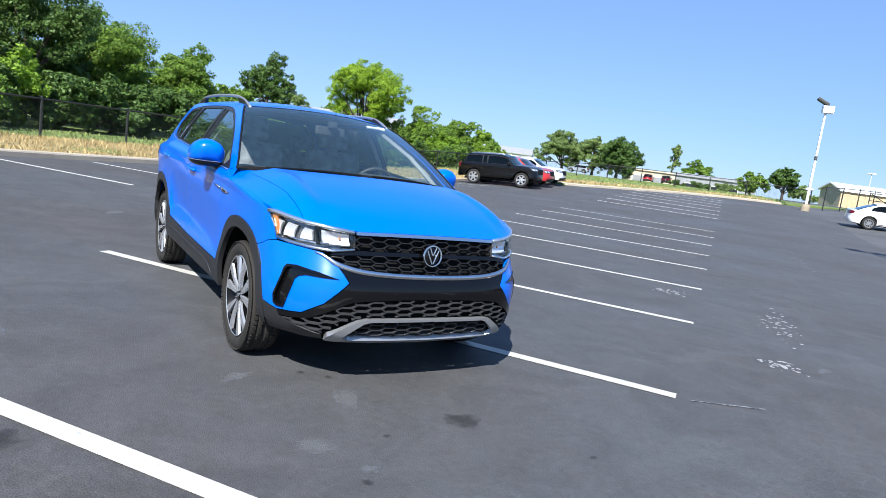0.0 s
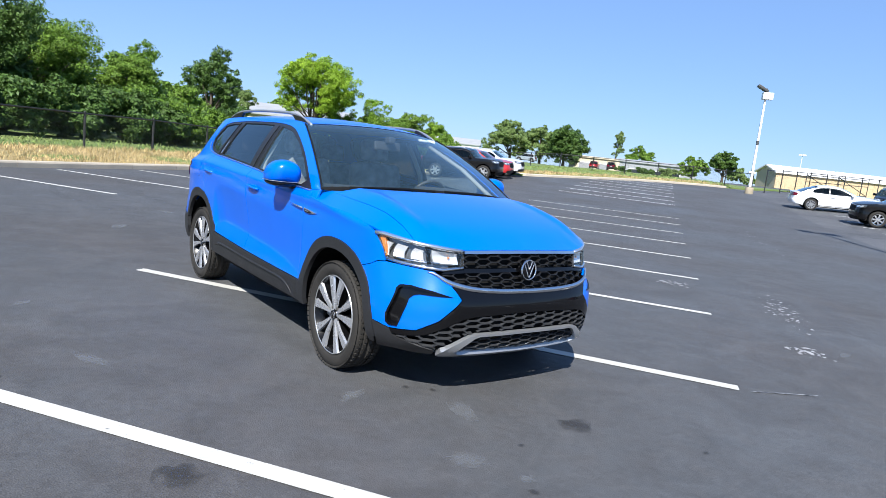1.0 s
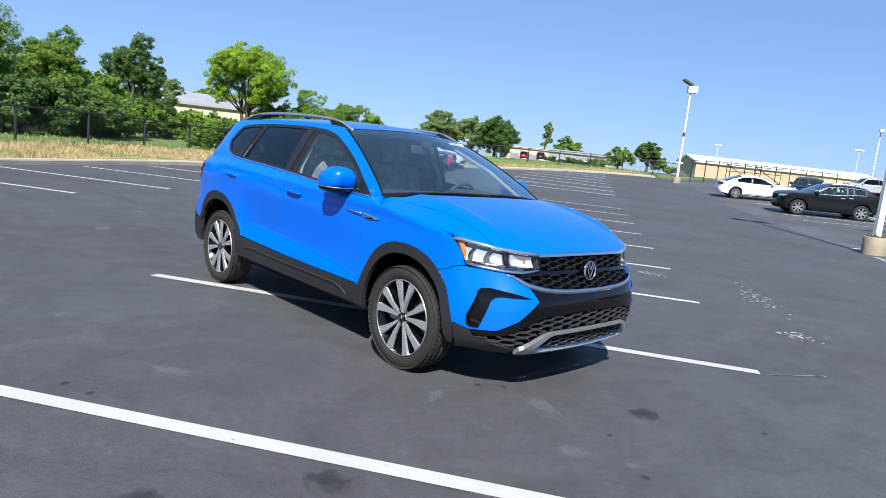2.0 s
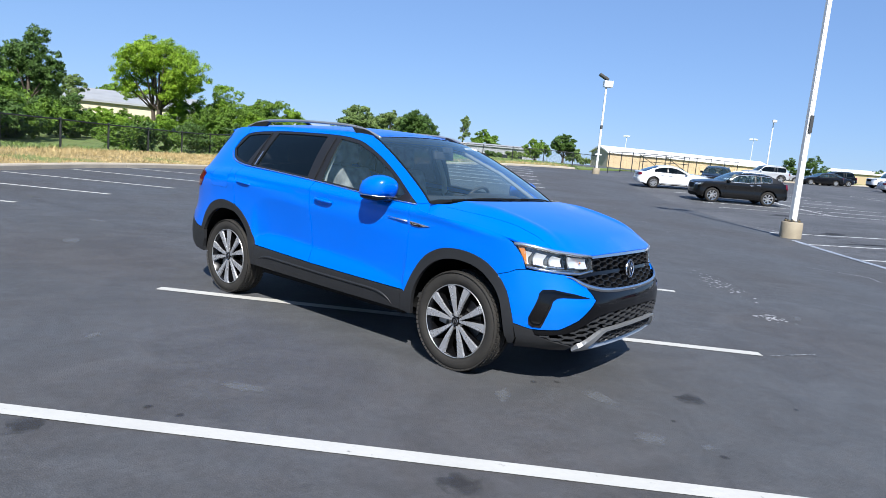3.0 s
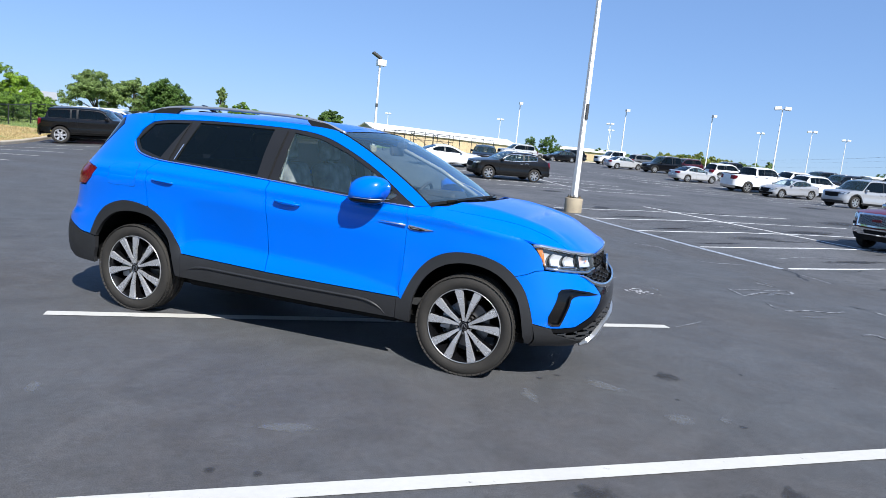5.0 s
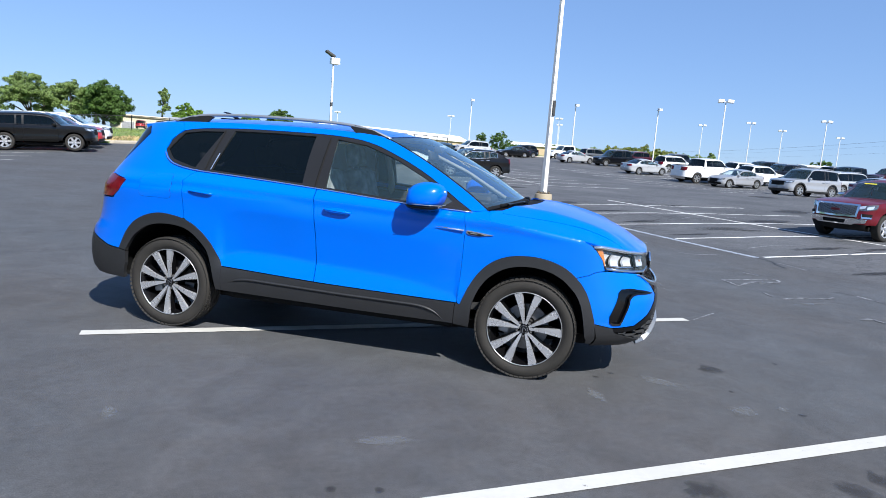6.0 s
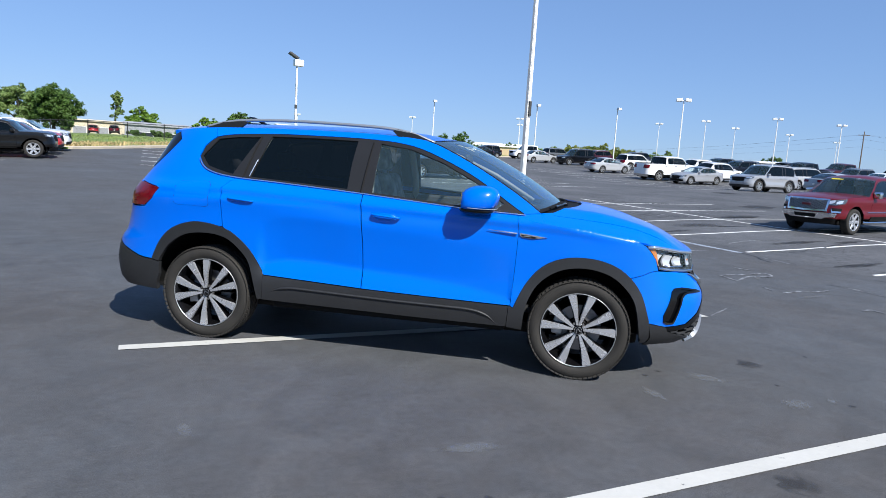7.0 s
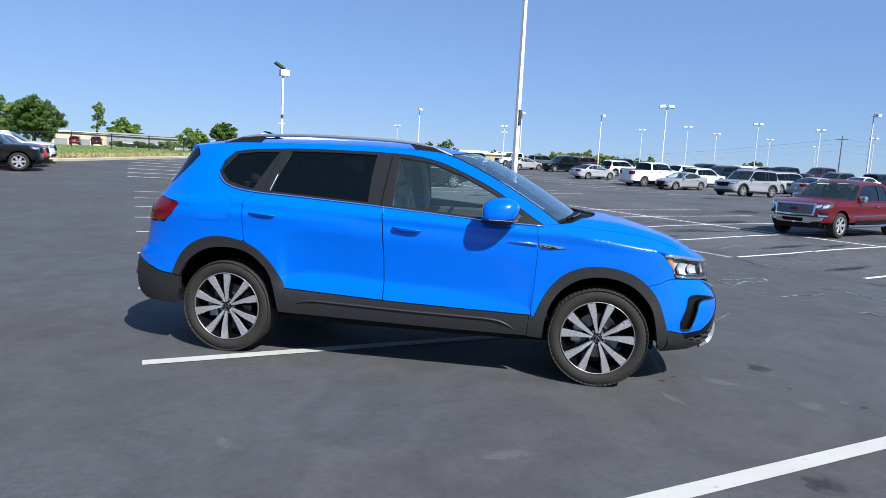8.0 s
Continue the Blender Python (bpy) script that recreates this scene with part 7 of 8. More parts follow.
def pickup_face(t, w, z0, z1):
    """Framed grille, chrome bumper, fog lamps, side strips and a windscreen sticker on a pickup's shell."""
    ch = SKINS[t.name]

    def poly(pts):
        return ch.yz(pts + [(-a, b) for a, b in pts[::-1] if a])
    outer, inner = [(0, z1), (w, z1 - 0.01), (w - 0.02, z0), (0, z0 - 0.01)], [(0, z1 - 0.045), (w - 0.05, z1 - 0.05), (w - 0.065, z0 + 0.045), (0, z0 + 0.035)]
    part("grille_frame", patch(poly(outer), ch.at, 0.06, 0.03, [poly(inner)], lift=0.04), CHROME, t, "broad chrome grille frame")
    part("grille_mesh", honeycomb(ch, poly(inner), 0.075, 0.045, 0.034, 0.02, 0.03), LAMP_DARK, t, "dark mesh grille")
    bm = bmesh.new()
    c = ch.at(0.0, (z0 + z1) / 2) + Vector((0.045, 0, 0))
    box(bm, (0.012, 0.24, 0.06), Matrix.Translation(c), 0.005)
    part("badge", bm, RED_PAINT, t)
    part("front_bumper", patch(poly([(0, 0.56), (0.45, 0.57), (0.72, 0.56), (0.70, 0.47), (0.50, 0.45), (0.44, 0.41), (0, 0.41)]), ch.at, 0.06, 0.05, [poly([(0, 0.525), (0.30, 0.525), (0.26, 0.44), (0, 0.44)])], lift=0.045), CHROME, t, "chrome bumper bar")
    part("bumper_slot", patch(poly([(0, 0.525), (0.30, 0.525), (0.26, 0.44), (0, 0.44)]), ch.at, 0.06, 0.0, lift=0.02), MATT_BLACK, t)
    for sg in (1, -1):
        f = [(sg * a, b) for a, b in ((0.60, 0.69), (0.78, 0.69), (0.78, 0.58), (0.62, 0.58))]
        fog = part("fog_lamp", patch(ch.yz(f), ch.at, 0.06, 0.02, lift=0.02), CHROME, t)
        part("fog_recess", patch(ch.yz([(a * 0.97 + sg * 0.023, 0.725 + (b - 0.725) * 0.7) for a, b in f]), ch.at, 0.06, 0.01, lift=0.026), MATT_BLACK, fog)
        bm = bmesh.new()
        s0 = [sg * ch.find(x, 0.6, 0) for x in (0.95, 0.3, -0.4, -1.1)]
        tube(bm, [ch.at(s, 0.6) + Vector((0, -0.012 * sg, 0)) for s in s0], 0.011, 6)
        part("door_strip", bm, CHROME, t)
        bm = bmesh.new()
        tube(bm, [(1.05, -0.82 * sg, 0.33), (0.9, -0.85 * sg, 0.32), (-1.0, -0.85 * sg, 0.32), (-1.15, -0.82 * sg, 0.33)], 0.04, 8)
        part("side_step", bm, CHROME, t)
    bm = bmesh.new()
    box(bm, (0.05, 0.34, 0.006), pose(0.545, -0.25, 1.455, 0, 35, -4), 0.002)
    part("screen_sticker", bm, YELLOW, t, "yellow oval sticker at the windscreen top")


pickup_face(truck, 0.55, 0.6, 0.935)
suv("silver_suv", 31.6, 31.0, 180, SILVER_PAINT, "silver crossover facing the lane", L=4.84, W=2.0, H=1.83, wb=2.82, front=0.95, rear=(-1.8, -2.0, 1.1))
suv("silver_minivan", 41.5, 35.6, 0, PALE_PAINT, "silver minivan seen from behind", L=5.15, W=2.0, H=1.75, wb=3.08, belt=1.05, hood_f=0.9, ws=(1.35, 0.6), rear=(-2.0, -2.1, 1.06), kind="van", clad=None)
sedan("silver_coupe", 38.5, 30.6, 0, GREY_BLUE, "pale silver-blue coupe seen from behind", kind="coupe", L=4.8, H=1.4)
sedan("silver_saloon", 35.1, 40.35, 180, SILVER_PAINT, "silver sports saloon parked beside a pickup", L=4.62, H=1.43, wb=2.81)
pickup("white_pickup", 35.25, 43.75, 0, WHITE_PAINT, "white crew-cab pickup showing its tailgate", L=6.1, W=2.03, H=2.05, wb=3.75, belt=1.42, hood_f=1.28, R=0.44, sill=0.48, rear=(-1.15, -1.27, 1.44), handles=CHROME)
sedan("silver_saloon", 34.85, 51.5, 0, PALE_PAINT, "pale silver saloon across a stall", L=4.7, H=1.43, wb=2.67)
suv("white_crossover", 44.2, 48.6, 0, WHITE_PAINT, "white crossover beyond the pickup", rear=(-1.5, -2.0, 1.1))
suv("white_crossover", 40.8, 43.4, 0, WHITE_PAINT, "white crossover with dark windows beyond the saloons", rear=(-1.5, -2.0, 1.1))
row = [
    (suv, "black_suv", 39.5, 63.5, 180, BLACK_PAINT, "black sport utility wagon in the far row", dict(L=5.2, H=1.9, wb=2.95)),
    (sedan, "silver_saloon", 36.9, 67.2, 0, PALE_PAINT, "pale silver saloon in the far row", {}),
    (suv, "maroon_suv", 46.4, 69.0, 180, MAROON, "dark maroon crossover in the far row", {}),
    (suv, "white_crossover", 43.0, 57.2, 0, WHITE_PAINT, "white crossover in the far row", {}),
    (suv, "dark_suv", 50.5, 66.5, 180, NAVY, "dark blue crossover in the far row", {}),
    (pickup, "white_pickup", 43.0, 80.0, 180, WHITE_PAINT, "white pickup in the last row", {}),
    (suv, "dark_suv", 45.0, 75.5, 0, GREY_PAINT, "dark grey crossover in the last row", {}),
    (sedan, "dark_saloon", 36.5, 80.6, 0, NAVY, "dark saloon in the last row", {}),
    (suv, "dark_suv", 38.4, 84.2, 180, BLACK_PAINT, "black crossover in the last row", {}),
    (sedan, "dark_saloon", 34.2, 78.8, 180, BLACK_PAINT, "black saloon by the grass island", {}),
    (sedan, "silver_saloon", 31.2, 82.5, 0, SILVER_PAINT, "silver saloon past the grass island", {}),
    (sedan, "red_saloon", 28.3, 80.4, 180, BRIGHT_RED, "red saloon past the grass island", {}),
    (suv, "silver_suv", 24.6, 70.6, 180, PALE_PAINT, "pale silver crossover beside the fence", {}),
    (suv, "dark_suv", 52.6, 54.6, 180, BLACK_PAINT, "black crossover behind white ones", {}),
    (suv, "dark_suv", 50.0, 49.5, 180, NAVY, "dark crossover behind white ones", {}),
    (pickup, "dark_pickup", 54.6, 45.5, 180, NAVY, "dark pickup in the crowded row", {}),
    (suv, "dark_suv", 57.5, 49.0, 0, BLACK_PAINT, "black wagon in the crowded row", {}),
    (suv, "dark_suv", 56.0, 41.0, 180, GREY_PAINT, "grey wagon in the crowded row", {}),
    (pickup, "red_truck", 62.0, 46.5, 180, MAROON, "maroon pickup in the crowded row", {}),
    (sedan, "white_saloon", 54.0, 37.4, 180, WHITE_PAINT, "white saloon in the crowded row", {}),
    (suv, "dark_suv", 60.2, 39.0, 0, NAVY, "dark wagon in the crowded row", {}),
    (suv, "dark_suv", 55.5, 33.6, 180, BLACK_PAINT, "black wagon in the crowded row", {}),
    (sedan, "dark_saloon", 61.5, 34.8, 0, GREY_PAINT, "grey saloon in the crowded row", {}),
    (suv, "red_suv", 66.0, 37.0, 180, MAROON, "maroon wagon in the crowded row", {}),
]
for fn, nm, x, y, yaw, paint, lab, kw in row:
    fn(nm, x, y, yaw, paint, lab, step=0.16, group="cars parked in the far lot", **kw)

# ---- fence ----
FENCE_BLACK = material("fence_coating", (0.012, 0.013, 0.013), 0.5, 0, (0.02, 0.02, 0.02), 8, 60, 0.6)


def fence_run(line, height, base_fn, label, gap=3.05, mesh=0.085, skip=()):
    t = thing("chain_link_fence", Matrix(), label, "fence", kind="structure")
    L = sum(math.dist(a, b) for a, b in zip(line, line[1:]))
    n = max(1, round(L / gap))
    pts = resample(line, n)
    zs = [base_fn(*p) for p in pts]
    for k, (p, z) in enumerate(zip(pts, zs)):
        bm = bmesh.new()
        cyl(bm, 0.042, 0.042, height + 0.15, pose(p[0], p[1], z + height / 2 - 0.05), 8)
        cyl(bm, 0.05, 0.012, 0.05, pose(p[0], p[1], z + height + 0.045), 8)
        part("fence_post", bm, FENCE_BLACK, t)
    bm = bmesh.new()
    tube(bm, [(p[0], p[1], z + height - 0.02) for p, z in zip(pts, zs)], 0.032, 6)
    part("top_rail", bm, FENCE_BLACK, t)
    vs, fs = [], []
    w = 0.0035
    for (p, z), (q, y) in zip(zip(pts, zs), list(zip(pts, zs))[1:]):
        l = math.dist(p, q)
        dx, dy = (q[0] - p[0]) / l, (q[1] - p[1]) / l
        k = -height
        while k < l:
            for sg in (1, -1):
                a, b = (k, 0.0), (k + height, height)
                if a[0] < 0:
                    a = (0.0, -k)
                if b[0] > l:
                    b = (l, l - k)
                if b[0] - a[0] > 0.02:
                    i = len(vs)
                    for (u, h) in (a, b):
                        hh = h if sg > 0 else height - h
                        zz = z + (y - z) * u / l + hh * 0.97 + 0.02
                        vs += [(p[0] + dx * (u - w), p[1] + dy * (u - w), zz), (p[0] + dx * (u + w), p[1] + dy * (u + w), zz)]
                    fs.append((i, i + 1, i + 3, i + 2))
            k += mesh
    ob = raw("wire_mesh", vs, fs, FENCE_BLACK, t)
    ob["kind"] = "stuff"
    return t


def low(x, y):
    return verge_z(x, y)


fence_run([(-20.2, -14), (-20.1, 8), (-20.0, 18), (-20.0, 27), (-19.7, 35), (-18.6, 47)], 1.17, low, "black chain-link fence along the dry grass")
fence_run([(-18.6, 47), (-15.5, 55), (-10.6, 58.8), (-2.7, 61.6), (3.0, 61.8), (5.4, 59.0)], 1.27, low, "black chain-link fence across the far grass", mesh=0.12)
fence_run([(6.2, 57.5), (11.14, 65.05), (18, 72.0), (24.0, 77.0)], 1.85, lambda x, y: gz(x, y) - 0.02, "tall black chain-link fence beside the warehouse yard", 2.6, 0.15)

gate = thing("metal_gate", Matrix(), "black tubular steel gate with diagonal braces", "gate", kind="structure")
for (x0, y0), (x1, y1) in (((10.2, 63.9), (13.4, 67.2)), ((13.5, 67.3), (16.7, 70.6))):
    z0, z1 = gz(x0, y0), gz(x1, y1)
    for pts in ([(x0, y0, z0), (x0, y0, z0 + 1.8)], [(x1, y1, z1), (x1, y1, z1 + 1.8)], [(x0, y0, z0 + 1.65), (x1, y1, z1 + 1.65)], [(x0, y0, z0 + 0.15), (x1, y1, z1 + 0.15)], [(x0, y0, z0 + 1.65), (x1, y1, z1 + 0.15)], [(x0, y0, z0 + 1.05), (x1, y1, z1 + 1.05)]):
        bm = bmesh.new()
        tube(bm, pts, 0.032, 6)
        part("gate_bar", bm, FENCE_BLACK, gate)

# ---- lamp posts ----
POLE_WHITE = material("pole_paint", (0.74, 0.74, 0.72), 0.5, 0, (0.6, 0.59, 0.56), 3, 40, 0.6, 0.1)
POLE_DARK = material("dark_box", (0.05, 0.052, 0.05), 0.6, 0, (0.035, 0.035, 0.035), 8, 80, 0.5)
LAMP_GLASS = material("lamp_window", (0.7, 0.71, 0.72), 0.3, 0, (0.6, 0.61, 0.62), 8, 80, 0.5)


def lamp_post(x, y, h, label, yaw=0, heads="twin", block=True, group="lamp posts of the lot"):
    t = thing("street_lamp", Matrix.Translation((x, y, gz(x, y) - 0.03)) @ pose(0, 0, 0, 0, 0, yaw), label, "lamp post", group)
    b = 0.51 if block else 0.05
    if block:
        bm = bmesh.new()
        lathe(bm, [(0.3, -0.2), (0.297, 0.2), (0.294, b - 0.03), (0.275, b), (0.001, b + 0.005)], 28)
        part("concrete_base", bm, TAN_CONCRETE, t, "tan concrete drum", True)
        bm = bmesh.new()
        box(bm, (0.34, 0.34, 0.03), pose(0, 0, b + 0.015), 0.005)
        for sx in (-1, 1):
            for sy in (-1, 1):
                cyl(bm, 0.02, 0.02, 0.09, pose(sx * 0.13, sy * 0.13, b + 0.05), 6)
        part("base_plate", bm, POLE_DARK, t)
    bm = bmesh.new()
    r0, r1 = (0.092, 0.068) if block else (0.082, 0.06)
    m1 = pose(0, 0, (h + b) / 2, 0, 0, 45)
    cyl(bm, r0 * 1.3, r1 * 1.3, h - b, m1, 4)
    bmesh.ops.bevel(bm, geom=[e for e in bm.edges if abs(e.verts[0].co.z - e.verts[1].co.z) > 1], offset=0.02, segments=2, affect="EDGES")
    part("pole", bm, POLE_WHITE, t)
    if heads == "old":
        bm = bmesh.new()
        box(bm, (0.72, 0.5, 0.5), pose(0.12, 0, h - 0.1), 0.03)
        part("flood_box", bm, LAMP_GLASS, t)
        bm = bmesh.new()
        box(bm, (0.85, 0.5, 0.2), pose(-0.28, 0, h + 0.42, 0, 28, 0), 0.06)
        cyl(bm, 0.05, 0.05, 0.5, pose(0, 0, h + 0.2), 8)
        part("lamp_head", bm, POLE_DARK, t)
        for hz in (h * 0.22, h * 0.25, h * 0.52):
            bm = bmesh.new()
            box(bm, (0.5 if hz < h * 0.23 else 0.16, 0.2, 0.12 if hz < h * 0.4 else 0.3), pose(0, 0, hz), 0.01)
            part("pole_box", bm, POLE_WHITE if hz < h * 0.4 else POLE_DARK, t)
    else:
        bm = bmesh.new()
        tube(bm, [(-0.4, 0, h), (0.4, 0, h)], 0.04, 8)
        part("cross_arm", bm, POLE_WHITE, t)
        for sg in ((-1, 1) if heads == "twin" else (1,)):
            hd = new("lamp_head")
            hd.parent = t
            hd.matrix_basis = pose(sg * 0.46, 0, h + 0.06, 0, sg * 6, 0)
            bm = bmesh.new()
            box(bm, (0.62, 0.5, 0.33), None, 0.05)
            part("housing", bm, POLE_WHITE, hd)
            bm = bmesh.new()
            box(bm, (0.5, 0.4, 0.02), pose(0, 0, -0.171), 0.004)
            part("lamp_window", bm, LAMP_GLASS, hd)
    return t


old = lamp_post(4.6, 53.3, 7.35, "white square lamp post with a floodlight box on a drum base", 8, "old")
near = lamp_post(5.5, 18.95, 7.9, "tall white square lamp post on a round tan concrete base", 15, "twin")
bm = bmesh.new()
box(bm, (0.1, 0.05, 0.5), pose(0.0, -0.1, 3.36), 0.01)
part("control_box", bm, POLE_DARK, near)
bm = bmesh.new()
rng = np.random.default_rng(11)
for _ in range(26):
    a = rng.uniform(0, 6.28)
    bmesh.ops.create_icosphere(bm, subdivisions=1, radius=rng.uniform(0.02, 0.05), matrix=pose(0.19 * math.cos(a), 0.19 * math.sin(a), 0.54))
tagged(part("leaf_litter", bm, material("dry_litter", (0.16, 0.12, 0.07), 0.9, 0, (0.09, 0.07, 0.04), 30, 120, 0.6), near), kind="stuff")
for i, (x, y, hd) in enumerate(((26.5, 161, "twin"), (32, 89.2, "one"), (45.6, 82.6, "one"), (80.7, 146.5, "twin"), (48.3, 139.7, "twin"), (56.4, 77.8, "one"), (45.8, 53.8, "twin"), (86.9, 90.5, "twin"), (91.1, 107.2, "twin"),
                                (84.6, 73.5, "twin"), (105.2, 100.2, "twin"), (100.6, 73.9, "twin"), (123.6, 101.7, "twin"), (66.2, 44.2, "one"), (149.5, 108.5, "twin"), (122, 77.7, "twin"), (65.1, 120.3, "twin"))):
    lamp_post(x, y, 7.7, "white lamp post with box heads in the far lot", -38 if hd == "twin" else -100, hd, False)

# ---- trees ----
BARK = material("bark", (0.09, 0.07, 0.05), 0.9, 0, (0.05, 0.04, 0.03), 4, 30, 0.6, 0.6)
LEAF_BRIGHT = leaf_material("bright_leaves", (0.29, 0.42, 0.03), (0.2, 0.33, 0.025), 0.35)
LEAF_MID = leaf_material("mid_leaves", (0.165, 0.265, 0.035), (0.1, 0.19, 0.025), 0.3)
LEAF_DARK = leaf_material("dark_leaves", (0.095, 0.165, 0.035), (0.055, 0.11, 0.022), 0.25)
LEAF_HAY = leaf_material("dull_yellow_leaves", (0.24, 0.27, 0.06), (0.15, 0.19, 0.045), 0.35)
LEAF_YELLOW = leaf_material("yellow_green_leaves", (0.25, 0.38, 0.04), (0.17, 0.3, 0.03), 0.45)
LEAF_GREY = leaf_material("grey_green_leaves", (0.21, 0.29, 0.095), (0.15, 0.22, 0.065), 0.35)


def leaves(lobes, n, size, seed, flat_top=0.4, clumps=17):
    """Small bent leaf sprays gathered in clumps over the lobes (x, y, z, r), with gaps between; each spray is an island of its own."""
    rng = np.random.default_rng(seed)
    lob = np.repeat(np.array(lobes), clumps, axis=0)
    m = len(lob)
    out = rng.normal(size=(m, 3)) + np.array([0, 0, 0.25])
    out /= np.linalg.norm(out, axis=1)[:, None]
    mid = lob[:, :3] + out * (lob[:, 3] * rng.uniform(0.5, 1.02, m))[:, None] * np.array([1, 1, 0.9])
    rr = lob[:, 3] * rng.uniform(0.2, 0.44, m)
    pick = rng.choice(m, n, p=rr ** 2 / (rr ** 2).sum())
    d = rng.normal(size=(n, 3)) + 0.45 * out[pick]
    d /= np.linalg.norm(d, axis=1)[:, None]
    rad = rr[pick] * (1 - 0.6 * rng.random(n) ** 1.8) * (1 + 0.3 * rng.normal(size=n).clip(-1, 1.8) * 0.6)
    c = mid[pick] + d * rad[:, None] * np.array([1, 1, 0.72])
    nrm = 0.6 * d + 0.4 * out[pick] + 0.6 * rng.normal(size=(n, 3)) + np.array([0, 0, flat_top])
    nrm /= np.linalg.norm(nrm, axis=1)[:, None]
    a = np.cross(nrm, rng.normal(size=(n, 3)))
    a /= np.linalg.norm(a, axis=1)[:, None]
    b = np.cross(nrm, a)
    s = (size * rng.uniform(0.5, 1.3, n))[:, None]
    bend = nrm * s * 0.22
    v = np.stack([c - a * s, c - b * s * 0.45 - bend * rng.uniform(0, 1, n)[:, None], c + a * s - bend, c + b * s * 0.5 + bend * 0.3], 1).reshape(-1, 3)
    i = np.arange(n)[:, None] * 4
    f = np.concatenate([i + np.array([[0, 1, 3]]), i + np.array([[1, 2, 3]])], 0)
    return v.tolist(), f.tolist()


def lobes_in(rx, rz, zc, k, seed, r=(0.28, 0.45), low_bias=0.0):
    """Lobes spread through a flattened ball of radius rx and half height rz about height zc."""
    rng = np.random.default_rng(seed)
    out = []
    while len(out) < k:
        p = rng.uniform(-1, 1, 3)
        if 0.15 < np.linalg.norm(p) < 0.85:
            q = rng.uniform(*r)
            out.append((p[0] * rx, p[1] * rx, zc + p[2] * rz - low_bias * abs(p[0]) * rz, q * min(rx, rz * 1.2)))
    return out


def tree(name, x, y, z, top, rx, zc0, leaf, n, size, seed, label, k=26, trunk=0.2, r=(0.26, 0.44), group="", multi=1):
    """A tapered, forking trunk and a crown of leaf sprays from zc0 to top, heights over the foot."""
    t = thing(name, Matrix.Translation((x, y, z)), label, "bush" if name == "bush" else "tree", group)
    rz, zc = (top - zc0) / 2, (top + zc0) / 2
    lb = lobes_in(rx * 0.86, rz * 0.86, zc, k, seed, r)
    rng = np.random.default_rng(seed + 1)
    if trunk:
        bm = bmesh.new()
        for q in range(multi):
            ox, oy = (rng.uniform(-0.4, 0.4), rng.uniform(-0.4, 0.4)) if multi > 1 else (0, 0)
            fork = zc0 + 0.25 * rz
            tube(bm, [(ox, oy, -0.3), (ox * 1.2, oy * 1.1, fork * 0.5), (ox * 1.6, oy * 1.4, fork), (ox * 1.6, oy * 1.6, zc)], [trunk * 1.25, trunk, trunk * 0.75, trunk * 0.3], 8)
            for l in lb[q::multi][:9]:
                tube(bm, [(ox * 1.5, oy * 1.4, fork * 0.9), (l[0] * 0.45 + ox, l[1] * 0.45 + oy, fork * 0.55 + l[2] * 0.45), (l[0], l[1], l[2])], [trunk * 0.5, trunk * 0.3, trunk * 0.08], 6)
        part("trunk", bm, BARK, t, smooth=True)
    v, f = leaves(lb, int(n * 1.55), size * 0.74, seed + 2)
    raw("crown", v, f, leaf, t)
    return t


def gr(x, y):
    return verge_z(x, y) if inside((x, y), VERGE) else gz(x, y) - 0.22


# woodland behind the fence
wood = [(-29.5, 8.0, 7.6, 3.4, LEAF_MID), (-31, 14.5, 8.2, 3.6, LEAF_GREY), (-36, 18.5, 10.4, 4.2, LEAF_GREY), (-31.5, 20.5, 7.2, 3.4, LEAF_DARK), (-33, 25.5, 6.9, 3.4, LEAF_MID), (-37.5, 29, 6.6, 3.2, LEAF_DARK),
        (-34.5, 32.6, 6.6, 2.9, LEAF_MID), (-40, 24, 10.5, 4.2, LEAF_GREY), (-44, 35, 7.6, 3.6, LEAF_DARK), (-30, 1.5, 8.6, 3.8, LEAF_GREY), (-38, 12, 10, 4.4, LEAF_GREY), (-33, -6, 9, 4.2, LEAF_MID), (-40, 3, 11, 4.5, LEAF_MID)]
for i, (x, y, h, r, lf) in enumerate(wood):
    tree("tree", x, y, gr(x, y), h, r, 1.2, lf, 8500 if h > 10 else 21000, 0.12 if h > 10 else 0.11, 100 + i * 7, "leafy green broadleaf tree in the wood behind the fence", 30, 0.2, group="woodland trees")
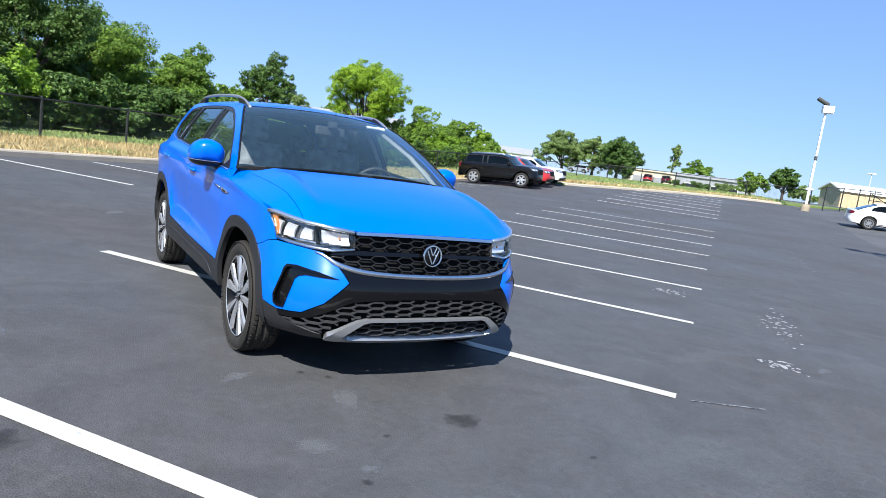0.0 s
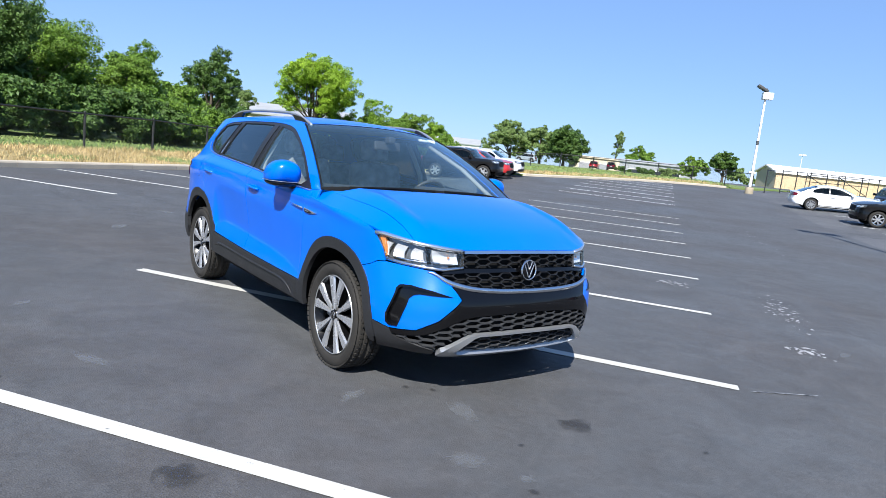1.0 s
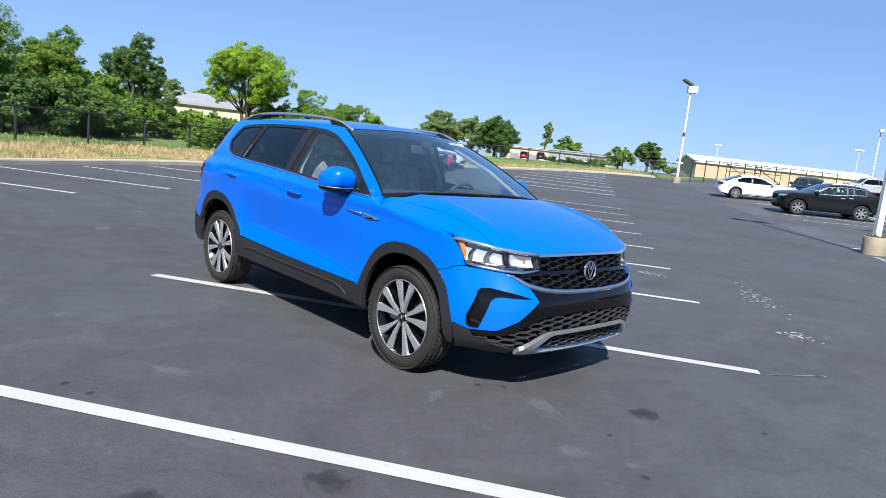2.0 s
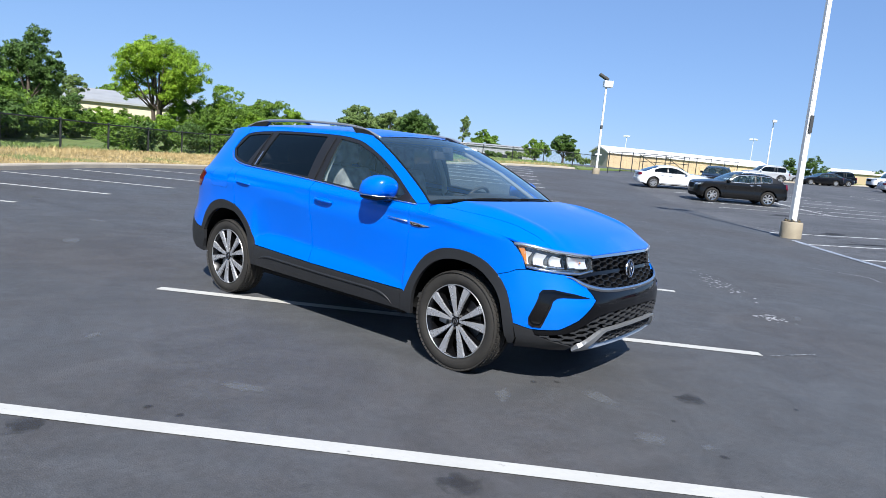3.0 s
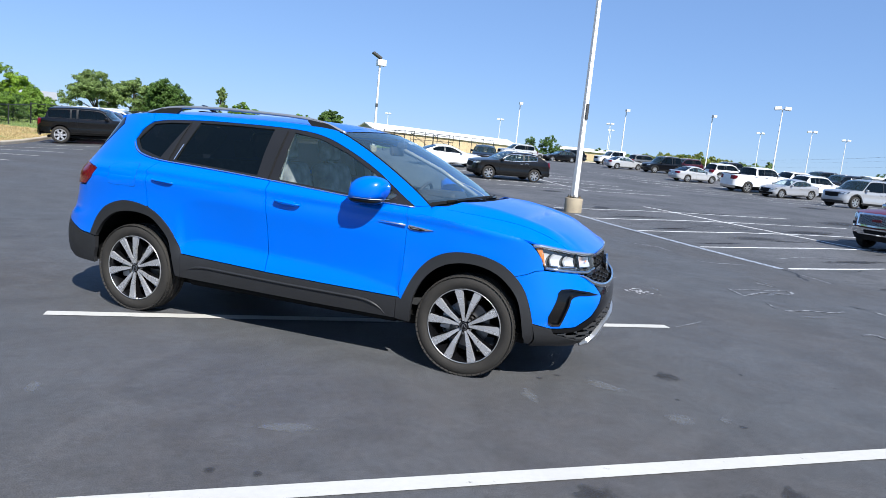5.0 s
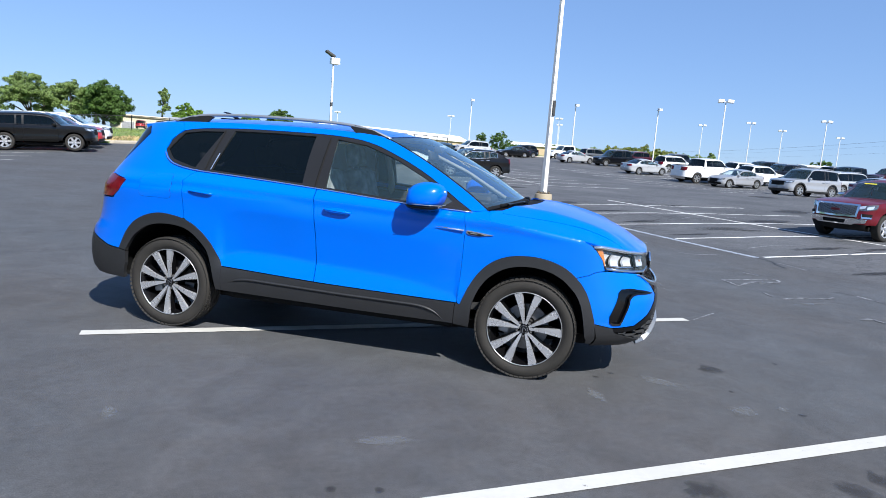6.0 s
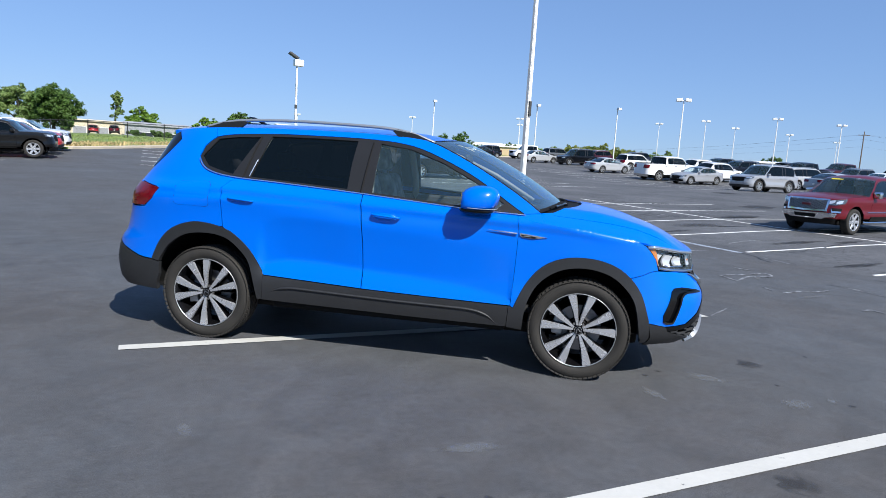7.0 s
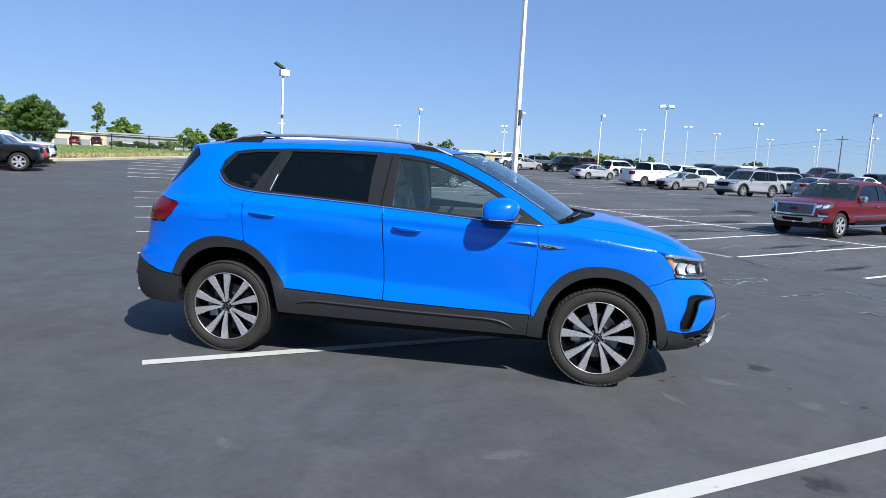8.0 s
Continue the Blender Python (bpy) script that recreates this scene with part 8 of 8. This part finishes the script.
under = [(-26.3, 10, 3.0, 2.0, LEAF_YELLOW), (-26.8, 13.5, 3.4, 2.2, LEAF_YELLOW), (-26.5, 16.6, 3.2, 2.0, LEAF_YELLOW), (-27.5, 19.5, 2.6, 1.9, LEAF_DARK), (-27.2, 22.6, 2.5, 2.2, LEAF_DARK), (-27.5, 25.6, 2.6, 2.1, LEAF_DARK),
         (-28.8, 28.4, 3.2, 2.2, LEAF_MID), (-29.5, 31.5, 2.6, 2.0, LEAF_DARK), (-31, 34.5, 2.5, 2.2, LEAF_MID), (-32, 38, 2.4, 2.2, LEAF_MID), (-32.5, 41.5, 2.6, 2.2, LEAF_MID), (-33, 45, 2.4, 2.4, LEAF_YELLOW), (-33, 48.5, 2.3, 2.4, LEAF_MID),
         (-26.3, 6, 2.9, 2.2, LEAF_MID), (-26.3, 1, 3.0, 2.4, LEAF_MID), (-25.6, 15.0, 2.3, 2.0, LEAF_DARK), (-25.8, 18.2, 2.4, 2.1, LEAF_DARK), (-26.0, 21.0, 2.5, 2.2, LEAF_DARK), (-26.3, 24.2, 2.6, 2.2, LEAF_DARK), (-27.2, 27.2, 2.4, 2.2, LEAF_DARK), (-28.6, 30.2, 2.2, 2.0, LEAF_MID), (-30, 33.2, 2.1, 2.0, LEAF_MID), (-34.5, 42.5, 3.2, 2.4, LEAF_DARK), (-36, 38, 3.4, 2.6, LEAF_MID), (-32, 52, 2.3, 2.2, LEAF_YELLOW)]
for i, (x, y, h, r, lf) in enumerate(under):
    tree("bush", x, y, gr(x, y), h, r, -0.2, lf, 6500, 0.125, 300 + i * 5, "dense leafy bush at the edge of the wood", 16, 0, (0.3, 0.5), "bushes at the wood's edge")
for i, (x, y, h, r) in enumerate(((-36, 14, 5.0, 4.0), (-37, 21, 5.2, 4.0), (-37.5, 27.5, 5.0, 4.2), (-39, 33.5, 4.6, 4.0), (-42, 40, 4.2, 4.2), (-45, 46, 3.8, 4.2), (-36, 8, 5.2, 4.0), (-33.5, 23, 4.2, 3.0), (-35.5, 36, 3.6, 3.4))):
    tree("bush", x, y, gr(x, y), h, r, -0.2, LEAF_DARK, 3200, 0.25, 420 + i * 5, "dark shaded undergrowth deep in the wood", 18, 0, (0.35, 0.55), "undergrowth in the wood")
tree("tree", -48.0, 52.2, gr(-48, 52.2), 5.4, 3.6, 0.5, LEAF_MID, 5000, 0.24, 501, "mid-green broadleaf tree beyond the lawn", 22, 0.2, group="trees beyond the lawn")
tree("tree", -54.6, 66.2, gr(-54.6, 66.2), 11.6, 4.0, 1.0, LEAF_DARK, 12000, 0.2, 511, "tall dark green tree standing above its neighbours", 26, 0.25, group="trees beyond the lawn")
tree("tree", -58.0, 74.0, gr(-58, 74), 6.6, 4.6, 0.5, LEAF_GREY, 5000, 0.3, 521, "grey-green tree beyond the barn", 24, 0.2, group="trees beyond the lawn")
tree("tree", -51.0, 78.0, gr(-51, 78), 5.8, 4.4, 0.5, LEAF_MID, 5000, 0.3, 531, "mid-green tree behind the barn", 24, 0.2, group="trees beyond the lawn")
tree("tree", -53.5, 60.0, gr(-53.5, 60), 5.2, 3.4, 0.3, LEAF_MID, 5000, 0.26, 541, "mid-green tree beyond the lawn", 22, 0.2, group="trees beyond the lawn")
tree("tree", -35.6, 58.4, gr(-35.6, 58.4), 9.9, 4.9, 1.7, LEAF_BRIGHT, 38000, 0.125, 551, "round bright lime-green tree with a forked trunk", 40, 0.2, (0.2, 0.34), multi=3)
tree("tree", -44.8, 59.5, gr(-44.8, 59.5), 6.0, 1.5, 0.2, LEAF_GREY, 3500, 0.16, 545, "slender grey-green tree beside the barn", 14, 0.12, (0.3, 0.5), group="trees beyond the lawn")
big = [(-30.4, 62.0, 6.1, 2.5), (-26.6, 63.6, 5.3, 2.1), (-28.5, 60.5, 4.2, 2.4), (-24.2, 63.5, 3.7, 1.9), (-33.5, 60.5, 4.4, 2.2), (-22.5, 62.0, 2.7, 1.7), (-26, 58, 3.0, 2.4), (-30, 57, 3.0, 2.4), (-21.5, 59.0, 1.9, 1.7), (-32.2, 63, 4.9, 1.7), (-28.4, 63.6, 4.7, 1.6)]
for i, (x, y, h, r) in enumerate(big):
    tree("bush", x, y, gr(x, y), h, r, -0.2, LEAF_MID if i % 3 else LEAF_YELLOW, 8000, 0.125, 600 + i * 5, "tall overgrown shrub thicket behind the fence", 20, 0, (0.28, 0.5), "thicket behind the fence")
ivy = [(-21.0 + 0.35 * math.sin(k * 2.1), 28.0 + k * 1.55, 1.35 + 0.3 * math.sin(k * 1.7) + 0.03 * k, 1.15) for k in range(15)]
ivy += [(-22.6 + 0.5 * math.sin(k * 1.9), 3.0 + k * 1.7, 1.7 + 0.45 * math.sin(k * 2.3), 1.3) for k in range(7)]
for i, (x, y, h, r) in enumerate(ivy):
    tree("bush", x + (0.06 * i if i < 15 else 0), y, gr(x, y), h, r, -0.1, LEAF_DARK if i % 3 else LEAF_MID, 2600, 0.085, 700 + i * 3, "dark ivy-like shrub growing against the fence", 10, 0, (0.35, 0.55), "shrubs along the fence")
# trees far across the grass
tree("tree", -36.5, 150.5, gr(-36.5, 150.5), 9.8, 7.2, 0.2, LEAF_GREY, 20000, 0.29, 801, "broad pale green tree beside parked cars", 28, 0.35, group="distant trees")
tree("tree", -28.8, 147.5, gr(-28.8, 147.5), 9.2, 5.0, 0.6, LEAF_GREY, 9000, 0.29, 811, "thin half-bare grey-green tree", 16, 0.3, group="distant trees")
tree("tree", -22.8, 143.5, gr(-22.8, 143.5), 9.3, 5.3, 0.2, LEAF_DARK, 20000, 0.28, 821, "dense dark green round tree", 30, 0.35, group="distant trees")
tree("tree", -8.4, 169, gr(-8.4, 169), 6.6, 6.5, 0.5, LEAF_MID, 5000, 0.42, 831, "low spreading green tree behind the flat buildings", 24, 0.3, group="distant trees")
tree("tree", 2.9, 119.4, gr(2.9, 119.4), 3.9, 3.0, 0.0, LEAF_MID, 4000, 0.28, 841, "light green bushy tree by the fence", 20, 0.2, group="distant trees")
tree("tree", 7.0, 109.1, gr(7.0, 109.1), 5.9, 2.3, 0.3, LEAF_DARK, 5000, 0.26, 851, "dark green rounded tree by the fence", 22, 0.2, group="distant trees")
for i, (x, y, h, r) in enumerate(((-4.5, 112, 1.1, 2.0), (-1, 114, 1.4, 2.0), (-8, 110, 0.9, 2.2), (58.5, 137, 4.9, 5.0), (70, 148, 2.8, 3.5), (87, 142, 3.0, 5.0), (96, 134, 3.4, 5.5), (104, 130, 3.0, 5.0), (80, 150, 3.5, 4.0), (112, 128, 3.2, 5.0), (140, 118, 3.5, 5.0), (12, 128, 3.0, 3.5))):
    tree("bush", x, y, gr(x, y), h, r, -0.2, LEAF_DARK if i == 3 or i % 2 == 0 else LEAF_GREY, 3600, 0.26, 900 + i * 3, "distant green bushes along the edge of the lot", 16, 0, (0.3, 0.5), "distant bushes")
for i, (x, y, h, r) in enumerate(((78.5, 124.2, 2.2, 2.6), (80.5, 122.8, 3.3, 2.8), (82.8, 121.3, 3.1, 2.6), (85, 119.6, 2.7, 2.6), (87, 118.1, 3.6, 2.8), (89, 116.5, 3.4, 2.6), (91, 115, 2.5, 2.6))):
    tree("bush", x, y, gr(x, y), h, r, -0.2, LEAF_HAY, 2600, 0.24, 960 + i * 3, "rounded yellow-green bush in the hedge beyond the lot", 14, 0, (0.3, 0.5), "hedge beyond the lot")
# the ragged pine
pine = thing("pine_tree", Matrix.Translation((-13.4, 164.1, gr(-13.4, 164.1))), "thin ragged pine with bare lower trunk", "tree", "distant trees")
bm = bmesh.new()
tube(bm, [(0, 0, -0.3), (0.15, 0, 4.5), (0.5, 0, 9.2)], [0.25, 0.18, 0.05], 8)
rng = np.random.default_rng(77)
lb = []
for k in range(22):
    h = 3.6 + 5.4 * (k / 21) ** 0.8
    a, l = rng.uniform(0, 6.28), (2.6 - 0.22 * h) * rng.uniform(0.5, 1.25) + 0.3
    tube(bm, [(0.03 * h, 0, h), (0.03 * h + l * math.cos(a), l * math.sin(a), h + 0.25)], [0.06, 0.02], 5)
    lb.append((0.03 * h + l * 0.8 * math.cos(a), l * 0.8 * math.sin(a), h + 0.2, rng.uniform(0.35, 0.75)))
part("trunk", bm, BARK, pine, smooth=True)
v, f = leaves(lb, 1900, 0.26, 78)
raw("crown", v, f, LEAF_GREY, pine)

# ---- buildings ----
CREAM = material("cream_render", (0.62, 0.55, 0.40), 0.85, 0, (0.54, 0.47, 0.34), 0.6, 20, 0.6, 0.1)
TAN_METAL = material("tan_metal", (0.55, 0.42, 0.25), 0.6, 0, (0.48, 0.37, 0.22), 0.4, 10, 0.6)
GREY_ROOF = material("grey_roof", (0.32, 0.33, 0.34), 0.7, 0, (0.25, 0.26, 0.27), 0.8, 12, 0.6, 0.2)
WHITE_ROOF = material("white_roof", (0.72, 0.72, 0.7), 0.6, 0, (0.62, 0.62, 0.6), 0.5, 12, 0.6)
BROWN_WALL = material("gable_cladding", (0.42, 0.38, 0.31), 0.8, 0, (0.36, 0.33, 0.27), 0.6, 12, 0.6)
GREY_WALL = material("grey_wall", (0.3, 0.31, 0.33), 0.8, 0, (0.24, 0.25, 0.27), 0.6, 12, 0.6)
WINDOW_DARK = material("window_dark", (0.03, 0.035, 0.04), 0.15, 0, (0.02, 0.024, 0.028), 2, 12, 0.6)


def building(name, a, b, deep, z0, eave, ridge, wall_mat, roof_mat, label, ribs=0.0, openings=(), over=0.35):
    """A long building with its front from a to b, its back deep metres behind, and a low gable roof. openings: (from, to, sill, head, material)."""
    L = math.dist(a, b)
    t = thing(name, Matrix.Translation((a[0], a[1], z0)) @ pose(0, 0, 0, 0, 0, math.degrees(math.atan2(b[1] - a[1], b[0] - a[0]))), label, "building")
    bm = bmesh.new()
    h = eave - z0
    box(bm, (L, 0.3, h), pose(L / 2, 0.15, h / 2))
    part("wall", bm, wall_mat, t)
    bm = bmesh.new()
    box(bm, (L, 0.3, h), pose(L / 2, deep - 0.15, h / 2))
    part("wall", bm, wall_mat, t)
    for x in (0.0, L):
        bm = bmesh.new()
        vs = [bm.verts.new((x, y, z)) for y, z in ((0.31, 0), (deep - 0.31, 0), (deep - 0.31, h), (deep / 2, ridge - z0 - 0.05), (0.31, h))]
        f = bm.faces.new(vs)
        r = bmesh.ops.extrude_face_region(bm, geom=[f])
        for v in [g for g in r["geom"] if isinstance(g, bmesh.types.BMVert)]:
            v.co.x += 0.3 if x == 0 else -0.3
        bmesh.ops.recalc_face_normals(bm, faces=bm.faces[:])
        part("gable_wall", bm, wall_mat if name != "warehouse" else BROWN_WALL, t)
    for sg in (0, 1):
        bm = bmesh.new()
        y0, y1 = (-over, deep / 2 + 0.02) if sg == 0 else (deep + over, deep / 2 - 0.02)
        k = (ridge - eave) / (deep / 2)
        zz0, zz1 = h - over * k + 0.02, ridge - z0 + 0.02
        vs = [bm.verts.new(p) for p in ((-over, y0, zz0), (L + over, y0, zz0), (L + over, y1, zz1), (-over, y1, zz1), (-over, y0, zz0 + 0.2), (L + over, y0, zz0 + 0.2), (L + over, y1, zz1 + 0.2), (-over, y1, zz1 + 0.2))]
        for f in ((0, 1, 2, 3), (7, 6, 5, 4), (0, 4, 5, 1), (1, 5, 6, 2), (2, 6, 7, 3), (3, 7, 4, 0)):
            bm.faces.new([vs[i] for i in f])
        bmesh.ops.recalc_face_normals(bm, faces=bm.faces[:])
        part("roof", bm, roof_mat, t)
    if ribs:
        n = int(L / ribs)
        for i in range(n):
            bm = bmesh.new()
            box(bm, (0.12, 0.06, h - 0.05), pose((i + 0.5) * ribs, -0.03, h / 2))
            part("wall_rib", bm, wall_mat, t)
    for x0, x1, s0, s1, mat in openings:
        bm = bmesh.new()
        box(bm, (x1 - x0, 0.06, s1 - s0), pose((x0 + x1) / 2, -0.02, (s0 + s1) / 2))
        w = part("window", bm, mat, t)
        bm = bmesh.new()
        for x in (x0, x1):
            box(bm, (0.1, 0.12, s1 - s0 + 0.1), pose(x, -0.03, (s0 + s1) / 2))
        box(bm, (x1 - x0, 0.12, 0.1), pose((x0 + x1) / 2, -0.03, s1))
        part("frame_trim", bm, WHITE_ROOF, w)
    return t


building("barn", (-47.5, 62.0), (-36.5, 67.2), 12, 0.7, 3.95, 5.3, CREAM, GREY_ROOF, "cream metal-clad barn with a pale grey roof", 0.0, ((9, 12, 0.0, 2.6, GREY_WALL),))
building("warehouse", (15.0, 113.0), (46.0, 123.2), 6.5, 1.8, 4.9, 5.9, TAN_METAL, WHITE_ROOF, "long tan metal warehouse with a white roof", 2.4)
building("flat_house", (-22.5, 150.5), (-11.0, 151.0), 10, 1.5, 5.0, 5.3, CREAM, CREAM, "low cream building with garage doors", 0.0, ((2.2, 4.6, 0.2, 2.4, GREY_WALL), (6.2, 8.6, 0.2, 2.4, GREY_WALL)))
building("grey_shed", (-10.6, 139.6), (4.5, 140.0), 9, 1.8, 4.7, 5.2, GREY_WALL, GREY_ROOF, "long low grey building with a flat roof", 0.0, ((2, 5, 0.3, 1.6, WINDOW_DARK), (7, 12, 0.3, 1.6, WINDOW_DARK)))
building("white_house", (-62.0, 141.0), (-43.0, 146.0), 10, 1.4, 5.0, 6.3, WHITE_ROOF, GREY_ROOF, "white low house behind the parked wagons", 0.0, ((3, 5, 1, 2.2, WINDOW_DARK), (9, 11, 1, 2.2, WINDOW_DARK), (14, 16, 1, 2.2, WINDOW_DARK)))
building("long_store", (92, 243), (150, 218), 30, 2.6, 4.2, 4.8, WHITE_ROOF, WHITE_ROOF, "long white flat-roofed building on the horizon", 0.0)
building("white_annex", (70, 152), (84, 144), 10, 3.0, 6.1, 6.9, TAN_METAL, WHITE_ROOF, "low tan building with a broad white roof", 0.0)
building("white_store", (104, 92), (112, 87), 10, 3.0, 5.0, 5.3, WHITE_ROOF, WHITE_ROOF, "white low building behind the crowded lot", 0.0)
building("grey_block", (89.5, 54.5), (101, 37), 14, 1.5, 7.4, 7.9, GREY_WALL, GREY_ROOF, "grey block building at the edge of the lot", 0.0, ((2, 5, 1.2, 2.6, WINDOW_DARK), (8, 12, 1.2, 2.6, WINDOW_DARK)))
for x, y, yaw, paint in ((-16.3, 146, 90, BRIGHT_RED), (-12.6, 146.5, 90, MAROON), (-30.5, 140.5, 180, GREY_BLUE)):
    suv("parked_car", x, y, yaw, paint, "small car parked by the low buildings", step=0.2, group="cars by the low buildings")
YARD = [(6.5, 62.0), (9.2, 63.9), (20.2, 74.4), (24, 78), (60, 97), (70, 120), (8, 112), (-2, 70)]
yard = part("yard", patch(YARD, lambda x, y: flat(x, y, -0.2), 3.0, 0.2, centre=(0, 0, -1000)), OLD_ASPHALT)
tagged(yard, "old asphalt of the fenced yard before the warehouse", "pavement", kind="structure")
island = part("grass_island", patch([(24.3, 76.9), (60, 96.3), (60, 99), (24, 79.5)], lambda x, y: flat(x, y, 0.13), 2.0, 0.15, centre=(0, 0, -1000)), GRASS)
tagged(island, "narrow mown grass island with a kerb", "grass", kind="structure")


# ---- wires beyond the lot ----
WOOD_POLE = material("weathered_wood", (0.16, 0.13, 0.1), 0.9, 0, (0.11, 0.09, 0.07), 3, 30, 0.6, 0.4)
WIRE_GREY = material("wire_grey", (0.12, 0.13, 0.15), 0.6, 0, (0.1, 0.11, 0.12), 3, 30, 0.5)
line_pts = [(200, 270), (119, 82), (137, 52), (150, 20)]
up = thing("power_line", Matrix(), "wooden utility poles carrying drooping grey wires", "power line")
for x, y in line_pts:
    bm = bmesh.new()
    cyl(bm, 0.13, 0.09, 8.2, pose(x, y, gz(x, y) + 4.0), 8)
    box(bm, (0.12, 2.0, 0.14), pose(x, y, gz(x, y) + 7.4, 0, 0, 40), 0.01)
    part("utility_pole", bm, WOOD_POLE, up)
for (x0, y0), (x1, y1) in zip(line_pts, line_pts[1:]):
    for o, h in ((-0.8, 7.5), (0.8, 7.5), (0.0, 6.6), (0.0, 5.2)):
        bm = bmesh.new()
        tube(bm, [(x0 + (x1 - x0) * k / 8 + o * 0.6, y0 + (y1 - y0) * k / 8 + o * 0.7, gz(x0, y0) * (1 - k / 8) + gz(x1, y1) * k / 8 + h - 1.2 * (1 - (k / 4 - 1) ** 2)) for k in range(9)], 0.009, 5)
        part("wire", bm, WIRE_GREY, up)
